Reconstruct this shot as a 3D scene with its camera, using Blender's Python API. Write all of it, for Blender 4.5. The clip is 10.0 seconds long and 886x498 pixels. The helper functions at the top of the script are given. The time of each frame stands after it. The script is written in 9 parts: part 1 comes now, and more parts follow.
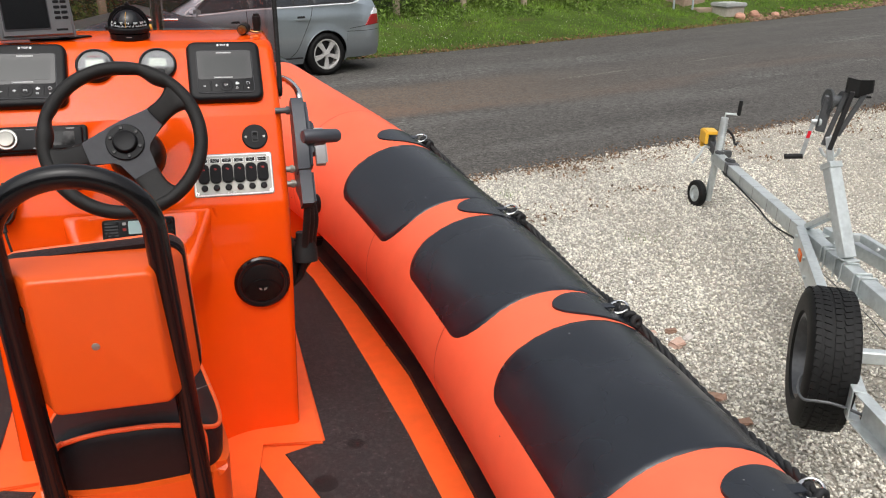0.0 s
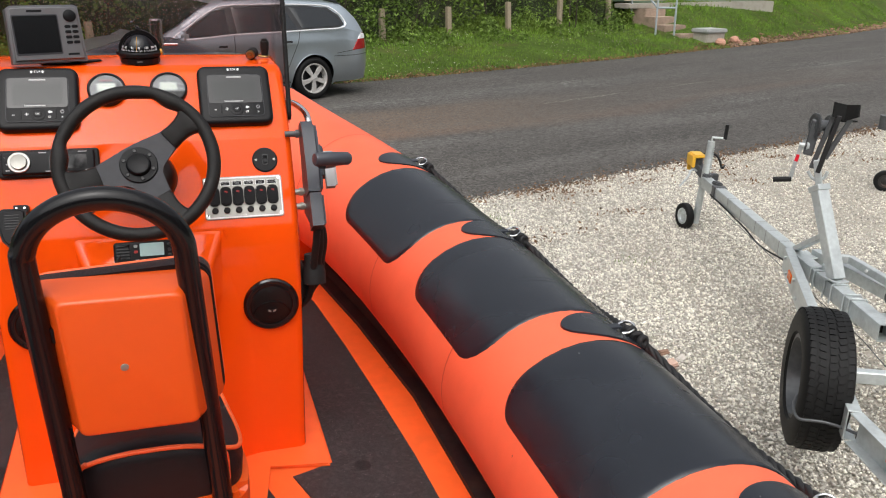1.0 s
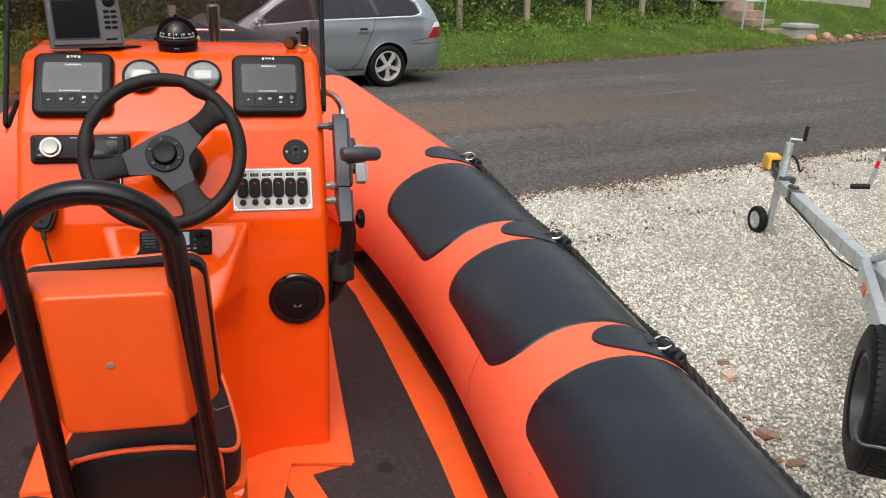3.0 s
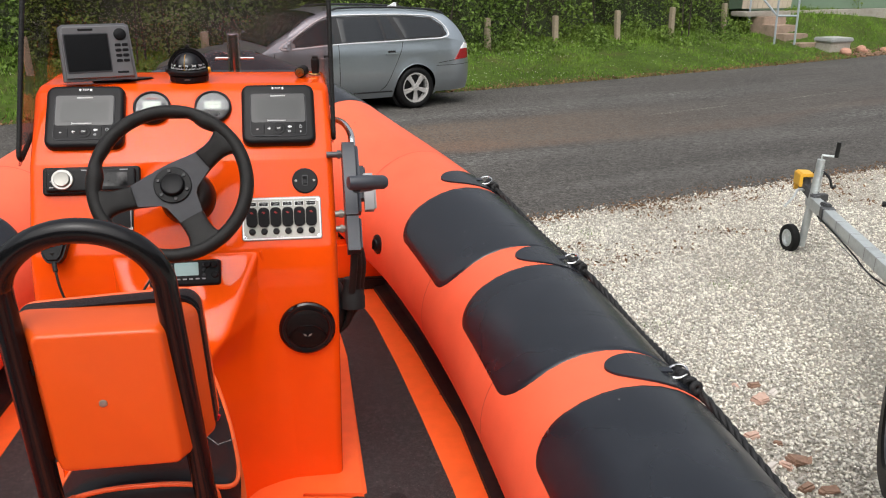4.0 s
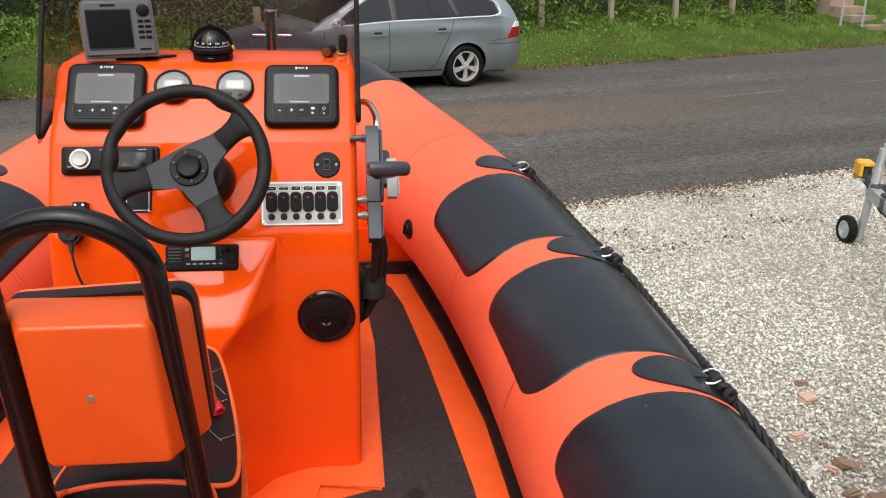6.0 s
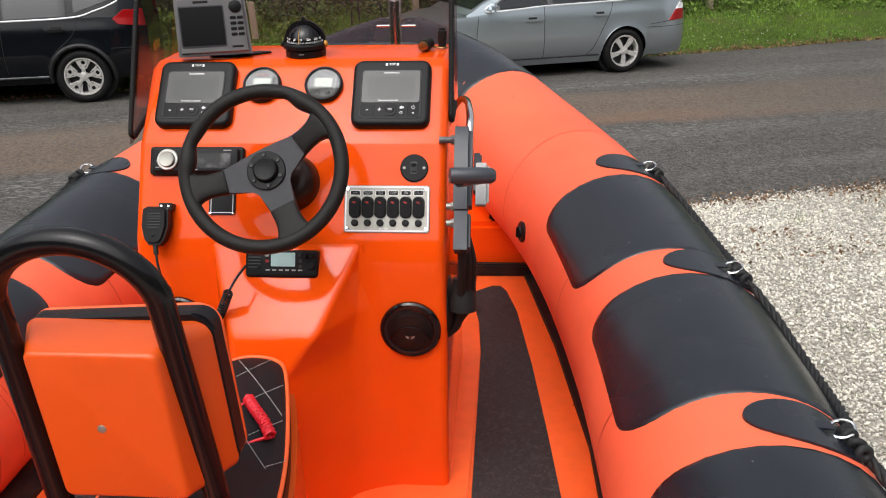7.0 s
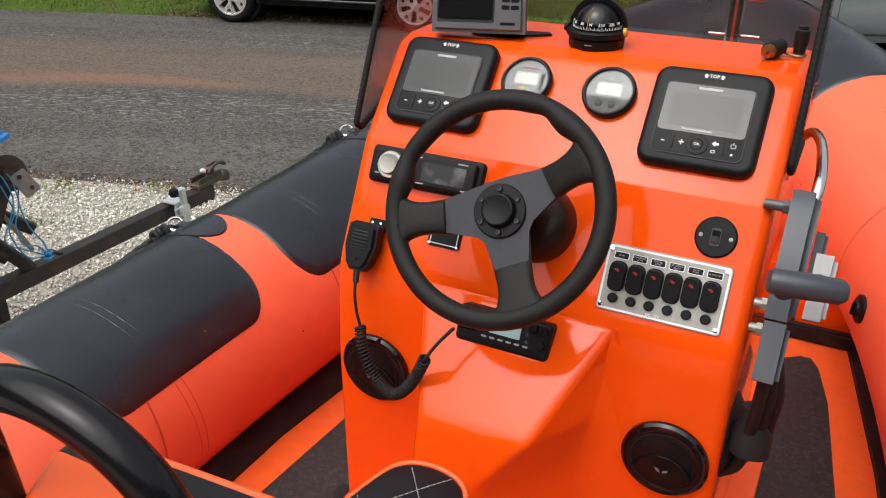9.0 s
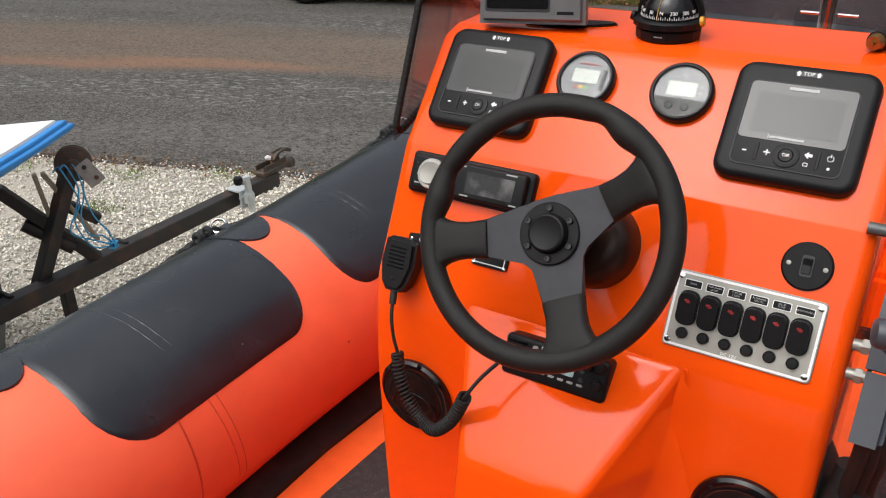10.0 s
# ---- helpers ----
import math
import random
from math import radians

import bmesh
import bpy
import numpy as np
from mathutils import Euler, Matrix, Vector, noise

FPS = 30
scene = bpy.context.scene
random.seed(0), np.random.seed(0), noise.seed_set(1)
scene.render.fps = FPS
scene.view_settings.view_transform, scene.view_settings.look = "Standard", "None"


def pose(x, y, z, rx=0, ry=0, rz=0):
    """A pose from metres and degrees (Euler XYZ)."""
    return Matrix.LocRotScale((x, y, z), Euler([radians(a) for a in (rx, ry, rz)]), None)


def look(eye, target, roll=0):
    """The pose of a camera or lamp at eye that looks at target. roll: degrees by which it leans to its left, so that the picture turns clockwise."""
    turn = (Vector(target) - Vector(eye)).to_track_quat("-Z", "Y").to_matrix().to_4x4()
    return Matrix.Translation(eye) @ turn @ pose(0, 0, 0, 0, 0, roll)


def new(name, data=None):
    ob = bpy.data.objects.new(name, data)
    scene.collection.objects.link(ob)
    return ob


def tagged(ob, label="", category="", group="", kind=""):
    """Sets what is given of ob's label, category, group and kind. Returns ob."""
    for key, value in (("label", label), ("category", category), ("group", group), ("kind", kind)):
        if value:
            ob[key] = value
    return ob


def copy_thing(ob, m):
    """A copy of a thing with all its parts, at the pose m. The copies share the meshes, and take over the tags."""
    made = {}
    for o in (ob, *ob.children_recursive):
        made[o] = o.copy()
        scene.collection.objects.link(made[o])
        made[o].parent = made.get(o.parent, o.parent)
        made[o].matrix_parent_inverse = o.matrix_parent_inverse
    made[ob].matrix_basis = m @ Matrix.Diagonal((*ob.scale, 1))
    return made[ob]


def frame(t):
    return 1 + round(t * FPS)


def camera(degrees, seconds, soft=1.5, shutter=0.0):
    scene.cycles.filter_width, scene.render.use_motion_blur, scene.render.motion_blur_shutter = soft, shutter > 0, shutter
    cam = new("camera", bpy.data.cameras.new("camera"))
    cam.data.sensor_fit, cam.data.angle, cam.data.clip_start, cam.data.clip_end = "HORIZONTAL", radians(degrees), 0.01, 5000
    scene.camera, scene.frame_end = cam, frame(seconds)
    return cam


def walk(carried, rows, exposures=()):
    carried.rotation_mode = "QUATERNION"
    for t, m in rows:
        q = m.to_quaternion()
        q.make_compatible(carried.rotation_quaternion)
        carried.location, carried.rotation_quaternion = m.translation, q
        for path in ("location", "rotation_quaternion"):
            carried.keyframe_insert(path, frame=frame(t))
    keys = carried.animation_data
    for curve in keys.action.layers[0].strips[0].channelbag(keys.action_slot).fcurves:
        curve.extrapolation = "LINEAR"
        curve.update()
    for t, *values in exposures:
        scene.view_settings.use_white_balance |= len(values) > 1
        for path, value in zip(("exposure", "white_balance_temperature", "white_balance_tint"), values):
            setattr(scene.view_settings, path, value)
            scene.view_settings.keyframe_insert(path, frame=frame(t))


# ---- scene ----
cam = camera(56.7, 10.0, soft=1.1)
# the boat stands bow-up on its trailer; its own axes are x to starboard, y to the bow, z up from the deck
BOAT = Matrix.Translation((0, 0, 0.88)) @ Matrix.Rotation(math.asin(0.044), 4, "X")
PATH = [
    (0, (0.106, -1.919, 1.347), (0.662, -0.169, 0.553), 2.2),
    (0.5, (0.065, -1.916, 1.348), (0.614, -0.155, 0.574), 2.0),
    (1, (0.041, -1.921, 1.349), (0.64, -0.162, 0.609), 2.5),
    (1.5, (0.055, -1.917, 1.351), (0.703, -0.17, 0.624), 2.5),
    (2, (0.051, -1.921, 1.352), (0.663, -0.173, 0.596), 1.9),
    (2.5, (0.098, -1.895, 1.349), (0.608, -0.125, 0.571), 2.9),
    (4, (0.218, -1.856, 1.365), (0.57, -0.028, 0.634), 1.5),
    (4.5, (0.217, -1.85, 1.368), (0.564, -0.016, 0.651), 1.2),
    (5, (0.204, -1.845, 1.366), (0.55, -0.016, 0.636), 0.1),
    (6.5, (0.377, -1.72, 1.358), (0.47, 0.109, 0.554), 2.0),
    (7, (0.445, -1.621, 1.354), (0.294, 0.199, 0.538), -1.3),
    (7.5, (0.411, -1.45, 1.339), (0.157, 0.348, 0.5), -2.6),
    (8, (0.378, -1.313, 1.35), (0.101, 0.473, 0.494), -1.8),
    (8.5, (0.369, -1.195, 1.335), (-0.121, 0.531, 0.452), -0.9),
    (9, (0.381, -1.066, 1.329), (-0.43, 0.511, 0.404), -0.2),
    (9.5, (0.387, -1.005, 1.324), (-0.574, 0.465, 0.368), -0.7),
    (10, (0.346, -0.902, 1.315), (-0.613, 0.562, 0.348), -2.6),
]
walk(cam, [(t, BOAT @ look(eye, target, roll)) for t, eye, target, roll in PATH], exposures=[(0.0, -0.08), (10.0, -0.08)])

# ---- light: bright overcast sky ----
world = bpy.data.worlds.new("sky")
scene.world = world
world.use_nodes = True
wn = world.node_tree
wn.nodes.clear()
w_out = wn.nodes.new("ShaderNodeOutputWorld")
w_bg = wn.nodes.new("ShaderNodeBackground")
w_hs = wn.nodes.new("ShaderNodeHueSaturation")
w_sky = wn.nodes.new("ShaderNodeTexSky")
SUN_EL, SUN_AZ = radians(58), radians(200)
w_sky.sky_type = "NISHITA"
w_sky.sun_disc = False
w_sky.sun_elevation, w_sky.sun_rotation = SUN_EL, SUN_AZ
w_sky.air_density, w_sky.dust_density, w_sky.ozone_density = 1.0, 4.0, 1.0
w_hs.inputs["Saturation"].default_value = 0.22
w_bg.inputs["Strength"].default_value = 0.23
# an overcast sky is more than twice as bright overhead as at the horizon
w_tc, w_xyz, w_map, w_mul = (wn.nodes.new(k) for k in ("ShaderNodeTexCoord", "ShaderNodeSeparateXYZ", "ShaderNodeMapRange", "ShaderNodeMix"))
w_map.inputs["To Min"].default_value, w_map.inputs["To Max"].default_value = 0.5, 1.25
w_mul.data_type, w_mul.blend_type = "RGBA", "MULTIPLY"
w_mul.inputs["Factor"].default_value = 1.0
wn.links.new(w_tc.outputs["Generated"], w_xyz.inputs[0])
wn.links.new(w_xyz.outputs["Z"], w_map.inputs["Value"])
wn.links.new(w_sky.outputs[0], w_hs.inputs["Color"])
wn.links.new(w_hs.outputs[0], w_mul.inputs["A"])
wn.links.new(w_map.outputs[0], w_mul.inputs["B"])
wn.links.new(w_mul.outputs["Result"], w_bg.inputs["Color"])
wn.links.new(w_bg.outputs[0], w_out.inputs["Surface"])
sun_data = bpy.data.lights.new("sun", "SUN")
sun_data.energy, sun_data.angle, sun_data.color = 1.3, radians(85), (1.0, 0.96, 0.9)
sun = new("sun", sun_data)
sun_dir = Vector((math.sin(SUN_AZ) * math.cos(SUN_EL), math.cos(SUN_AZ) * math.cos(SUN_EL), math.sin(SUN_EL)))
sun.matrix_world = Matrix.Translation((0, 0, 30)) @ (-sun_dir).to_track_quat("-Z", "Y").to_matrix().to_4x4()

# ---- materials ----


def mat(name, color, rough=0.5, metal=0.0, var=0.12, scale=30.0, bump=0.1, bscale=200.0, coat=0.0, big=0.6,
        tint=None, tint_amount=0.0, rough_var=0.08, per=None, spec=0.5, spread=(0.38, 1.32)):
    """A base colour with grain at two sizes, a stain tint, uneven gloss and fine relief."""
    m = bpy.data.materials.new(name)
    m.use_nodes = True
    n, l = m.node_tree.nodes, m.node_tree.links
    p = n["Principled BSDF"]
    tc = n.new("ShaderNodeTexCoord")
    fine, broad = n.new("ShaderNodeTexNoise"), n.new("ShaderNodeTexNoise")
    fine.inputs["Scale"].default_value, fine.inputs["Detail"].default_value = scale, 6
    broad.inputs["Scale"].default_value, broad.inputs["Detail"].default_value = big, 4
    l.new(tc.outputs["Object"], fine.inputs["Vector"])
    l.new(tc.outputs["Object"], broad.inputs["Vector"])
    add = n.new("ShaderNodeMath")
    add.operation = "ADD"
    l.new(fine.outputs["Fac"], add.inputs[0])
    l.new(broad.outputs["Fac"], add.inputs[1])
    ramp = n.new("ShaderNodeMapRange")
    ramp.inputs["From Min"].default_value, ramp.inputs["From Max"].default_value = 0.6, 1.4
    ramp.inputs["To Min"].default_value, ramp.inputs["To Max"].default_value = 1 - var, 1 + var
    l.new(add.outputs[0], ramp.inputs["Value"])
    bright = n.new("ShaderNodeMix")
    bright.data_type, bright.blend_type = "RGBA", "MULTIPLY"
    bright.inputs["Factor"].default_value = 1.0
    bright.inputs["A"].default_value = (*color, 1)
    l.new(ramp.outputs["Result"], bright.inputs["B"])
    out = bright.outputs["Result"]
    if per:
        src = n.new("ShaderNodeNewGeometry") if per == "island" else n.new("ShaderNodeObjectInfo")
        cr = n.new("ShaderNodeMapRange")
        cr.inputs["To Min"].default_value, cr.inputs["To Max"].default_value = spread
        l.new(src.outputs["Random Per Island" if per == "island" else "Random"], cr.inputs["Value"])
        mul = n.new("ShaderNodeMix")
        mul.data_type, mul.blend_type = "RGBA", "MULTIPLY"
        mul.inputs["Factor"].default_value = 1.0
        l.new(out, mul.inputs["A"])
        l.new(cr.outputs["Result"], mul.inputs["B"])
        out = mul.outputs["Result"]
    if tint:
        tn = n.new("ShaderNodeTexNoise")
        tn.inputs["Scale"].default_value, tn.inputs["Detail"].default_value = scale * 0.2, 5
        l.new(tc.outputs["Object"], tn.inputs["Vector"])
        tr = n.new("ShaderNodeMapRange")
        tr.inputs["From Min"].default_value, tr.inputs["From Max"].default_value = 0.5, 0.75
        tr.inputs["To Max"].default_value = tint_amount
        l.new(tn.outputs["Fac"], tr.inputs["Value"])
        mx = n.new("ShaderNodeMix")
        mx.data_type = "RGBA"
        mx.inputs["B"].default_value = (*tint, 1)
        l.new(tr.outputs["Result"], mx.inputs["Factor"])
        l.new(out, mx.inputs["A"])
        out = mx.outputs["Result"]
    l.new(out, p.inputs["Base Color"])
    rr = n.new("ShaderNodeMapRange")
    rr.inputs["To Min"].default_value = max(rough - rough_var, 0.02)
    rr.inputs["To Max"].default_value = min(rough + rough_var, 1.0)
    l.new(broad.outputs["Fac"], rr.inputs["Value"])
    l.new(rr.outputs["Result"], p.inputs["Roughness"])
    p.inputs["Metallic"].default_value = metal
    p.inputs["Coat Weight"].default_value = coat
    p.inputs["Coat Roughness"].default_value = 0.12
    p.inputs["Specular IOR Level"].default_value = spec
    if bump:
        bn = n.new("ShaderNodeTexNoise")
        bn.inputs["Scale"].default_value, bn.inputs["Detail"].default_value = bscale, 3
        l.new(tc.outputs["Object"], bn.inputs["Vector"])
        bu = n.new("ShaderNodeBump")
        bu.inputs["Strength"].default_value, bu.inputs["Distance"].default_value = bump, 0.002
        l.new(bn.outputs["Fac"], bu.inputs["Height"])
        l.new(bu.outputs["Normal"], p.inputs["Normal"])
    return m


M_GEL = mat("orange_gelcoat", (0.88, 0.083, 0.004), 0.09, var=0.05, scale=8, bump=0.03, bscale=14, coat=0.0, rough_var=0.04, spec=0.27,
            tint=(0.8, 0.07, 0.01), tint_amount=0.25)
M_GEL2 = mat("orange_gelcoat_deck", (0.88, 0.125, 0.022), 0.42, var=0.10, scale=25, bump=0.08, bscale=60, tint=(0.45, 0.10, 0.03), tint_amount=0.25)
M_SEATGEL = mat("orange_seat_shell", (0.74, 0.090, 0.008), 0.34, var=0.05, scale=12, bump=0.03, bscale=30, tint=(0.8, 0.10, 0.01), tint_amount=0.2)
M_TUBE = mat("orange_tube_fabric", (0.88, 0.138, 0.060), 0.5, var=0.07, scale=14, bump=0.05, bscale=900, big=1.5,
             tint=(0.66, 0.06, 0.02), tint_amount=0.35)
M_PATCH = mat("black_tube_fabric", (0.010, 0.0125, 0.018), 0.27, var=0.25, scale=40, bump=0.06, bscale=1200, big=2.5, tint=(0.026, 0.029, 0.036), tint_amount=0.45, spec=0.6)
M_STRAKE = mat("black_rubber_strip", (0.012, 0.012, 0.013), 0.45, var=0.3, scale=60, tint=(0.08, 0.05, 0.035), tint_amount=0.35, spec=0.22)
M_NONSKID = mat("dark_nonskid", (0.021, 0.020, 0.021), 0.52, var=0.75, scale=420, bump=0.8, bscale=520, big=2, tint=(0.065, 0.060, 0.058), tint_amount=0.8, spec=0.4)
M_ROPE = mat("black_rope", (0.010, 0.010, 0.011), 0.7, var=0.4, scale=200, bump=0.3, bscale=900)
M_BLACK = mat("black_plastic", (0.006, 0.006, 0.007), 0.42, var=0.15, scale=60, bump=0.12, bscale=1500, spec=0.2)
M_BLACKGLOSS = mat("black_gloss_plastic", (0.004, 0.004, 0.005), 0.12, var=0.1, bump=0.0, spec=0.45)
M_BAR = mat("black_painted_tube", (0.006, 0.006, 0.007), 0.2, var=0.2, scale=50, bump=0.02, bscale=60, tint=(0.02, 0.018, 0.016), tint_amount=0.25, coat=0.05, spec=0.28)
M_RUBBER = mat("black_rubber", (0.014, 0.014, 0.014), 0.55, var=0.2, scale=80, bump=0.2, bscale=900, spec=0.22)
M_WHEELGRIP = mat("steering_wheel_grip", (0.012, 0.0115, 0.011), 0.42, var=0.2, scale=120, bump=0.35, bscale=1800, spec=0.22)
M_SPOKE = mat("grey_spoke_plastic", (0.042, 0.043, 0.048), 0.45, var=0.15, scale=60, bump=0.2, bscale=1500, spec=0.22)
M_GREY = mat("grey_control_plastic", (0.040, 0.045, 0.056), 0.35, var=0.1, scale=40, bump=0.1, bscale=900)
M_GREYLIGHT = mat("light_grey_plastic", (0.33, 0.33, 0.33), 0.4, var=0.1)
M_CHROME = mat("stainless_steel", (0.72, 0.72, 0.72), 0.14, metal=1.0, var=0.05, bump=0.02)
M_BRUSHED = mat("brushed_steel_plate", (0.33, 0.325, 0.295), 0.42, metal=0.6, var=0.12, scale=60, bump=0.1, bscale=300)
M_GUNMETAL = mat("grey_unit_case", (0.145, 0.145, 0.15), 0.38, metal=0.3, var=0.1, scale=40, bump=0.08, bscale=1200)
M_SCREENDARK = mat("dark_screen", (0.004, 0.004, 0.005), 0.22, var=0.05, bump=0)
M_SCREENGREY = mat("grey_screen", (0.018, 0.019, 0.020), 0.08, var=0.15, scale=10, bump=0, spec=0.38)
M_LCDBLUE = mat("blue_green_lcd", (0.36, 0.52, 0.52), 0.2, var=0.08, bump=0)
M_LCD = mat("pale_lcd", (0.42, 0.47, 0.42), 0.25, var=0.05, bump=0)
M_STITCH = mat("pale_stitching", (0.45, 0.45, 0.43), 0.7, var=0.1, bump=0)
M_AMBERBROWN = mat("amber_knob", (0.55, 0.28, 0.02), 0.4, var=0.1)
M_DISPLAYSMEAR = mat("smeared_display", (0.010, 0.0105, 0.011), 0.12, var=0.6, scale=130, bump=0, tint=(0.16, 0.16, 0.16), tint_amount=0.8, spec=0.3)
M_DIAL = mat("pale_dial", (0.12, 0.13, 0.14), 0.25, var=0.06, bump=0)
M_WHITE = mat("white_print", (0.8, 0.8, 0.8), 0.5, var=0.03, bump=0)
M_REDPRINT = mat("red_print", (0.30, 0.012, 0.012), 0.5, var=0.03, bump=0)
M_GREENPRINT = mat("green_print", (0.05, 0.3, 0.05), 0.5, var=0.03, bump=0)
M_YELLOW = mat("yellow_paint", (0.82, 0.47, 0.045), 0.4, var=0.1, scale=40)
M_BRASS = mat("brass", (0.35, 0.22, 0.08), 0.35, metal=1.0, var=0.2)
M_VINYL = mat("black_vinyl", (0.010, 0.010, 0.012), 0.38, var=0.2, scale=90, bump=0.3, bscale=900, spec=0.22)
M_PIPING = mat("orange_piping", (0.90, 0.13, 0.03), 0.45, var=0.08, scale=60)
M_REDCORD = mat("red_plastic_coil", (0.75, 0.015, 0.03), 0.3, var=0.08, scale=60)
M_GALV = mat("galvanised_steel", (0.56, 0.60, 0.60), 0.40, metal=0.5, var=0.16, scale=45, bump=0.08, bscale=220, tint=(0.26, 0.28, 0.29), tint_amount=0.5)
M_STEELBLACK = mat("old_black_steel", (0.018, 0.016, 0.015), 0.5, var=0.3, scale=40, bump=0.3, bscale=150, tint=(0.105, 0.042, 0.022), tint_amount=0.85)
M_DRUMPLATE = mat("dull_zinc_plate", (0.30, 0.29, 0.27), 0.5, metal=0.4, var=0.25, scale=50, bump=0.2, bscale=150, tint=(0.16, 0.09, 0.05), tint_amount=0.6)
M_DRUM = mat("brown_grey_steel", (0.075, 0.062, 0.050), 0.6, metal=0.3, var=0.35, scale=40, bump=0.3, bscale=150, tint=(0.14, 0.062, 0.03), tint_amount=0.7)
M_RUST = mat("rusty_steel", (0.105, 0.052, 0.030), 0.7, var=0.5, scale=50, bump=0.4, bscale=200)
M_TYRE = mat("tyre_rubber", (0.008, 0.008, 0.008), 0.6, var=0.25, scale=60, bump=0.2, bscale=400, spec=0.22)
M_ALLOY = mat("alloy_wheel", (0.70, 0.69, 0.67), 0.28, metal=0.5, var=0.08)
M_CARSILVER = mat("silver_blue_car_paint", (0.50, 0.56, 0.60), 0.30, metal=0.85, var=0.04, bump=0.0, coat=0.5)
M_CARBLACK = mat("black_car_paint", (0.004, 0.005, 0.007), 0.12, metal=0.0, var=0.05, bump=0.0, coat=0.0, spec=0.35)
M_CARGLASS = mat("dark_car_glass", (0.012, 0.014, 0.016), 0.06, var=0.05, bump=0.0, spec=0.7)
M_CARTRIM = mat("black_car_trim", (0.015, 0.015, 0.016), 0.5, var=0.1)
M_TAILRED = mat("red_tail_light", (0.34, 0.006, 0.008), 0.15, var=0.1, bump=0)
M_AMBER = mat("amber_reflector", (0.75, 0.14, 0.01), 0.25, var=0.1)
M_WOOD = mat("weathered_timber", (0.33, 0.27, 0.19), 0.8, var=0.25, scale=30, bump=0.3, bscale=120)
M_CONCRETE = mat("concrete", (0.38, 0.35, 0.30), 0.85, var=0.2, scale=20, bump=0.4, bscale=120, tint=(0.2, 0.18, 0.12), tint_amount=0.5)
M_SHEDGREEN = mat("green_shed_paint", (0.17, 0.25, 0.17), 0.6, var=0.12, scale=6)
M_SHEDBEIGE = mat("beige_shed_door", (0.55, 0.47, 0.36), 0.6, var=0.1, scale=8)
M_RAILBLUE = mat("pale_grey_rail_paint", (0.38, 0.43, 0.47), 0.45, var=0.15, scale=40)
M_BRICKPINK = mat("pink_stone", (0.45, 0.24, 0.17), 0.85, var=0.25, scale=40, bump=0.4, bscale=150)
M_HULLBLUE = mat("blue_dinghy_trim", (0.045, 0.280, 0.70), 0.3, var=0.06)
M_HULLWHITE = mat("white_dinghy_deck", (0.78, 0.78, 0.78), 0.3, var=0.05)
M_COVER = mat("grey_canvas_cover", (0.13, 0.135, 0.14), 0.75, var=0.2, scale=30, bump=0.4, bscale=60)
M_BLUEROPE = mat("blue_twine", (0.06, 0.33, 0.58), 0.8, var=0.2, scale=100)
M_BRANCH = mat("hedge_wood", (0.04, 0.03, 0.02), 0.9, var=0.3, scale=15, bump=0.4, bscale=50)
M_LEAF = mat("hedge_leaf", (0.135, 0.212, 0.040), 0.6, var=0.3, scale=3, bump=0, per="island", tint=(0.13, 0.17, 0.02), tint_amount=0.6, spec=0.2)
M_GRASSBLADE = mat("grass_blade", (0.140, 0.245, 0.034), 0.75, var=0.5, scale=2, bump=0, per="island", tint=(0.21, 0.24, 0.045), tint_amount=0.5, spec=0.12)
M_PETAL = mat("white_petals", (0.75, 0.75, 0.68), 0.6, var=0.1, bump=0)
M_STONE = mat("pale_gravel_stone", (0.76, 0.725, 0.64), 0.8, spread=(0.42, 1.30), var=0.22, scale=150, bump=0.4, bscale=400, per="island", tint=(0.36, 0.32, 0.28), tint_amount=0.6, big=0.7, spec=0.3)
M_GRAVEL = mat("gravel_bed", (0.36, 0.33, 0.28), 0.9, var=0.5, scale=110, bump=1.0, bscale=60, big=40, tint=(0.2, 0.15, 0.1), tint_amount=0.35)
M_SOIL = mat("grassy_soil", (0.055, 0.088, 0.016), 0.95, var=0.55, scale=9, bump=0.6, bscale=60, tint=(0.085, 0.065, 0.03), tint_amount=0.6, spec=0.1)
M_FADED = mat("faded_road_paint", (0.24, 0.225, 0.20), 0.9, var=0.3, scale=60, bump=0, per="island")
M_STEELGREY = mat("dark_grey_steel", (0.10, 0.105, 0.11), 0.45, metal=0.4, var=0.25, scale=40, bump=0.1, bscale=150)
M_GREYSTONE = mat("pale_grey_lid", (0.36, 0.37, 0.36), 0.7, var=0.15, scale=20)
M_LITTER = mat("brown_leaf_litter", (0.22, 0.125, 0.065), 0.9, var=0.3, scale=30, bump=0, per="island")
# dark tone that paints in the shade deep inside the hedge
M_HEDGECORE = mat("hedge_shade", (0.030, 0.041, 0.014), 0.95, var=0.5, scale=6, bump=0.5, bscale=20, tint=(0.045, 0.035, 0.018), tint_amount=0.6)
M_HULL = mat("grey_hull_gelcoat", (0.4, 0.4, 0.4), 0.35, var=0.05)


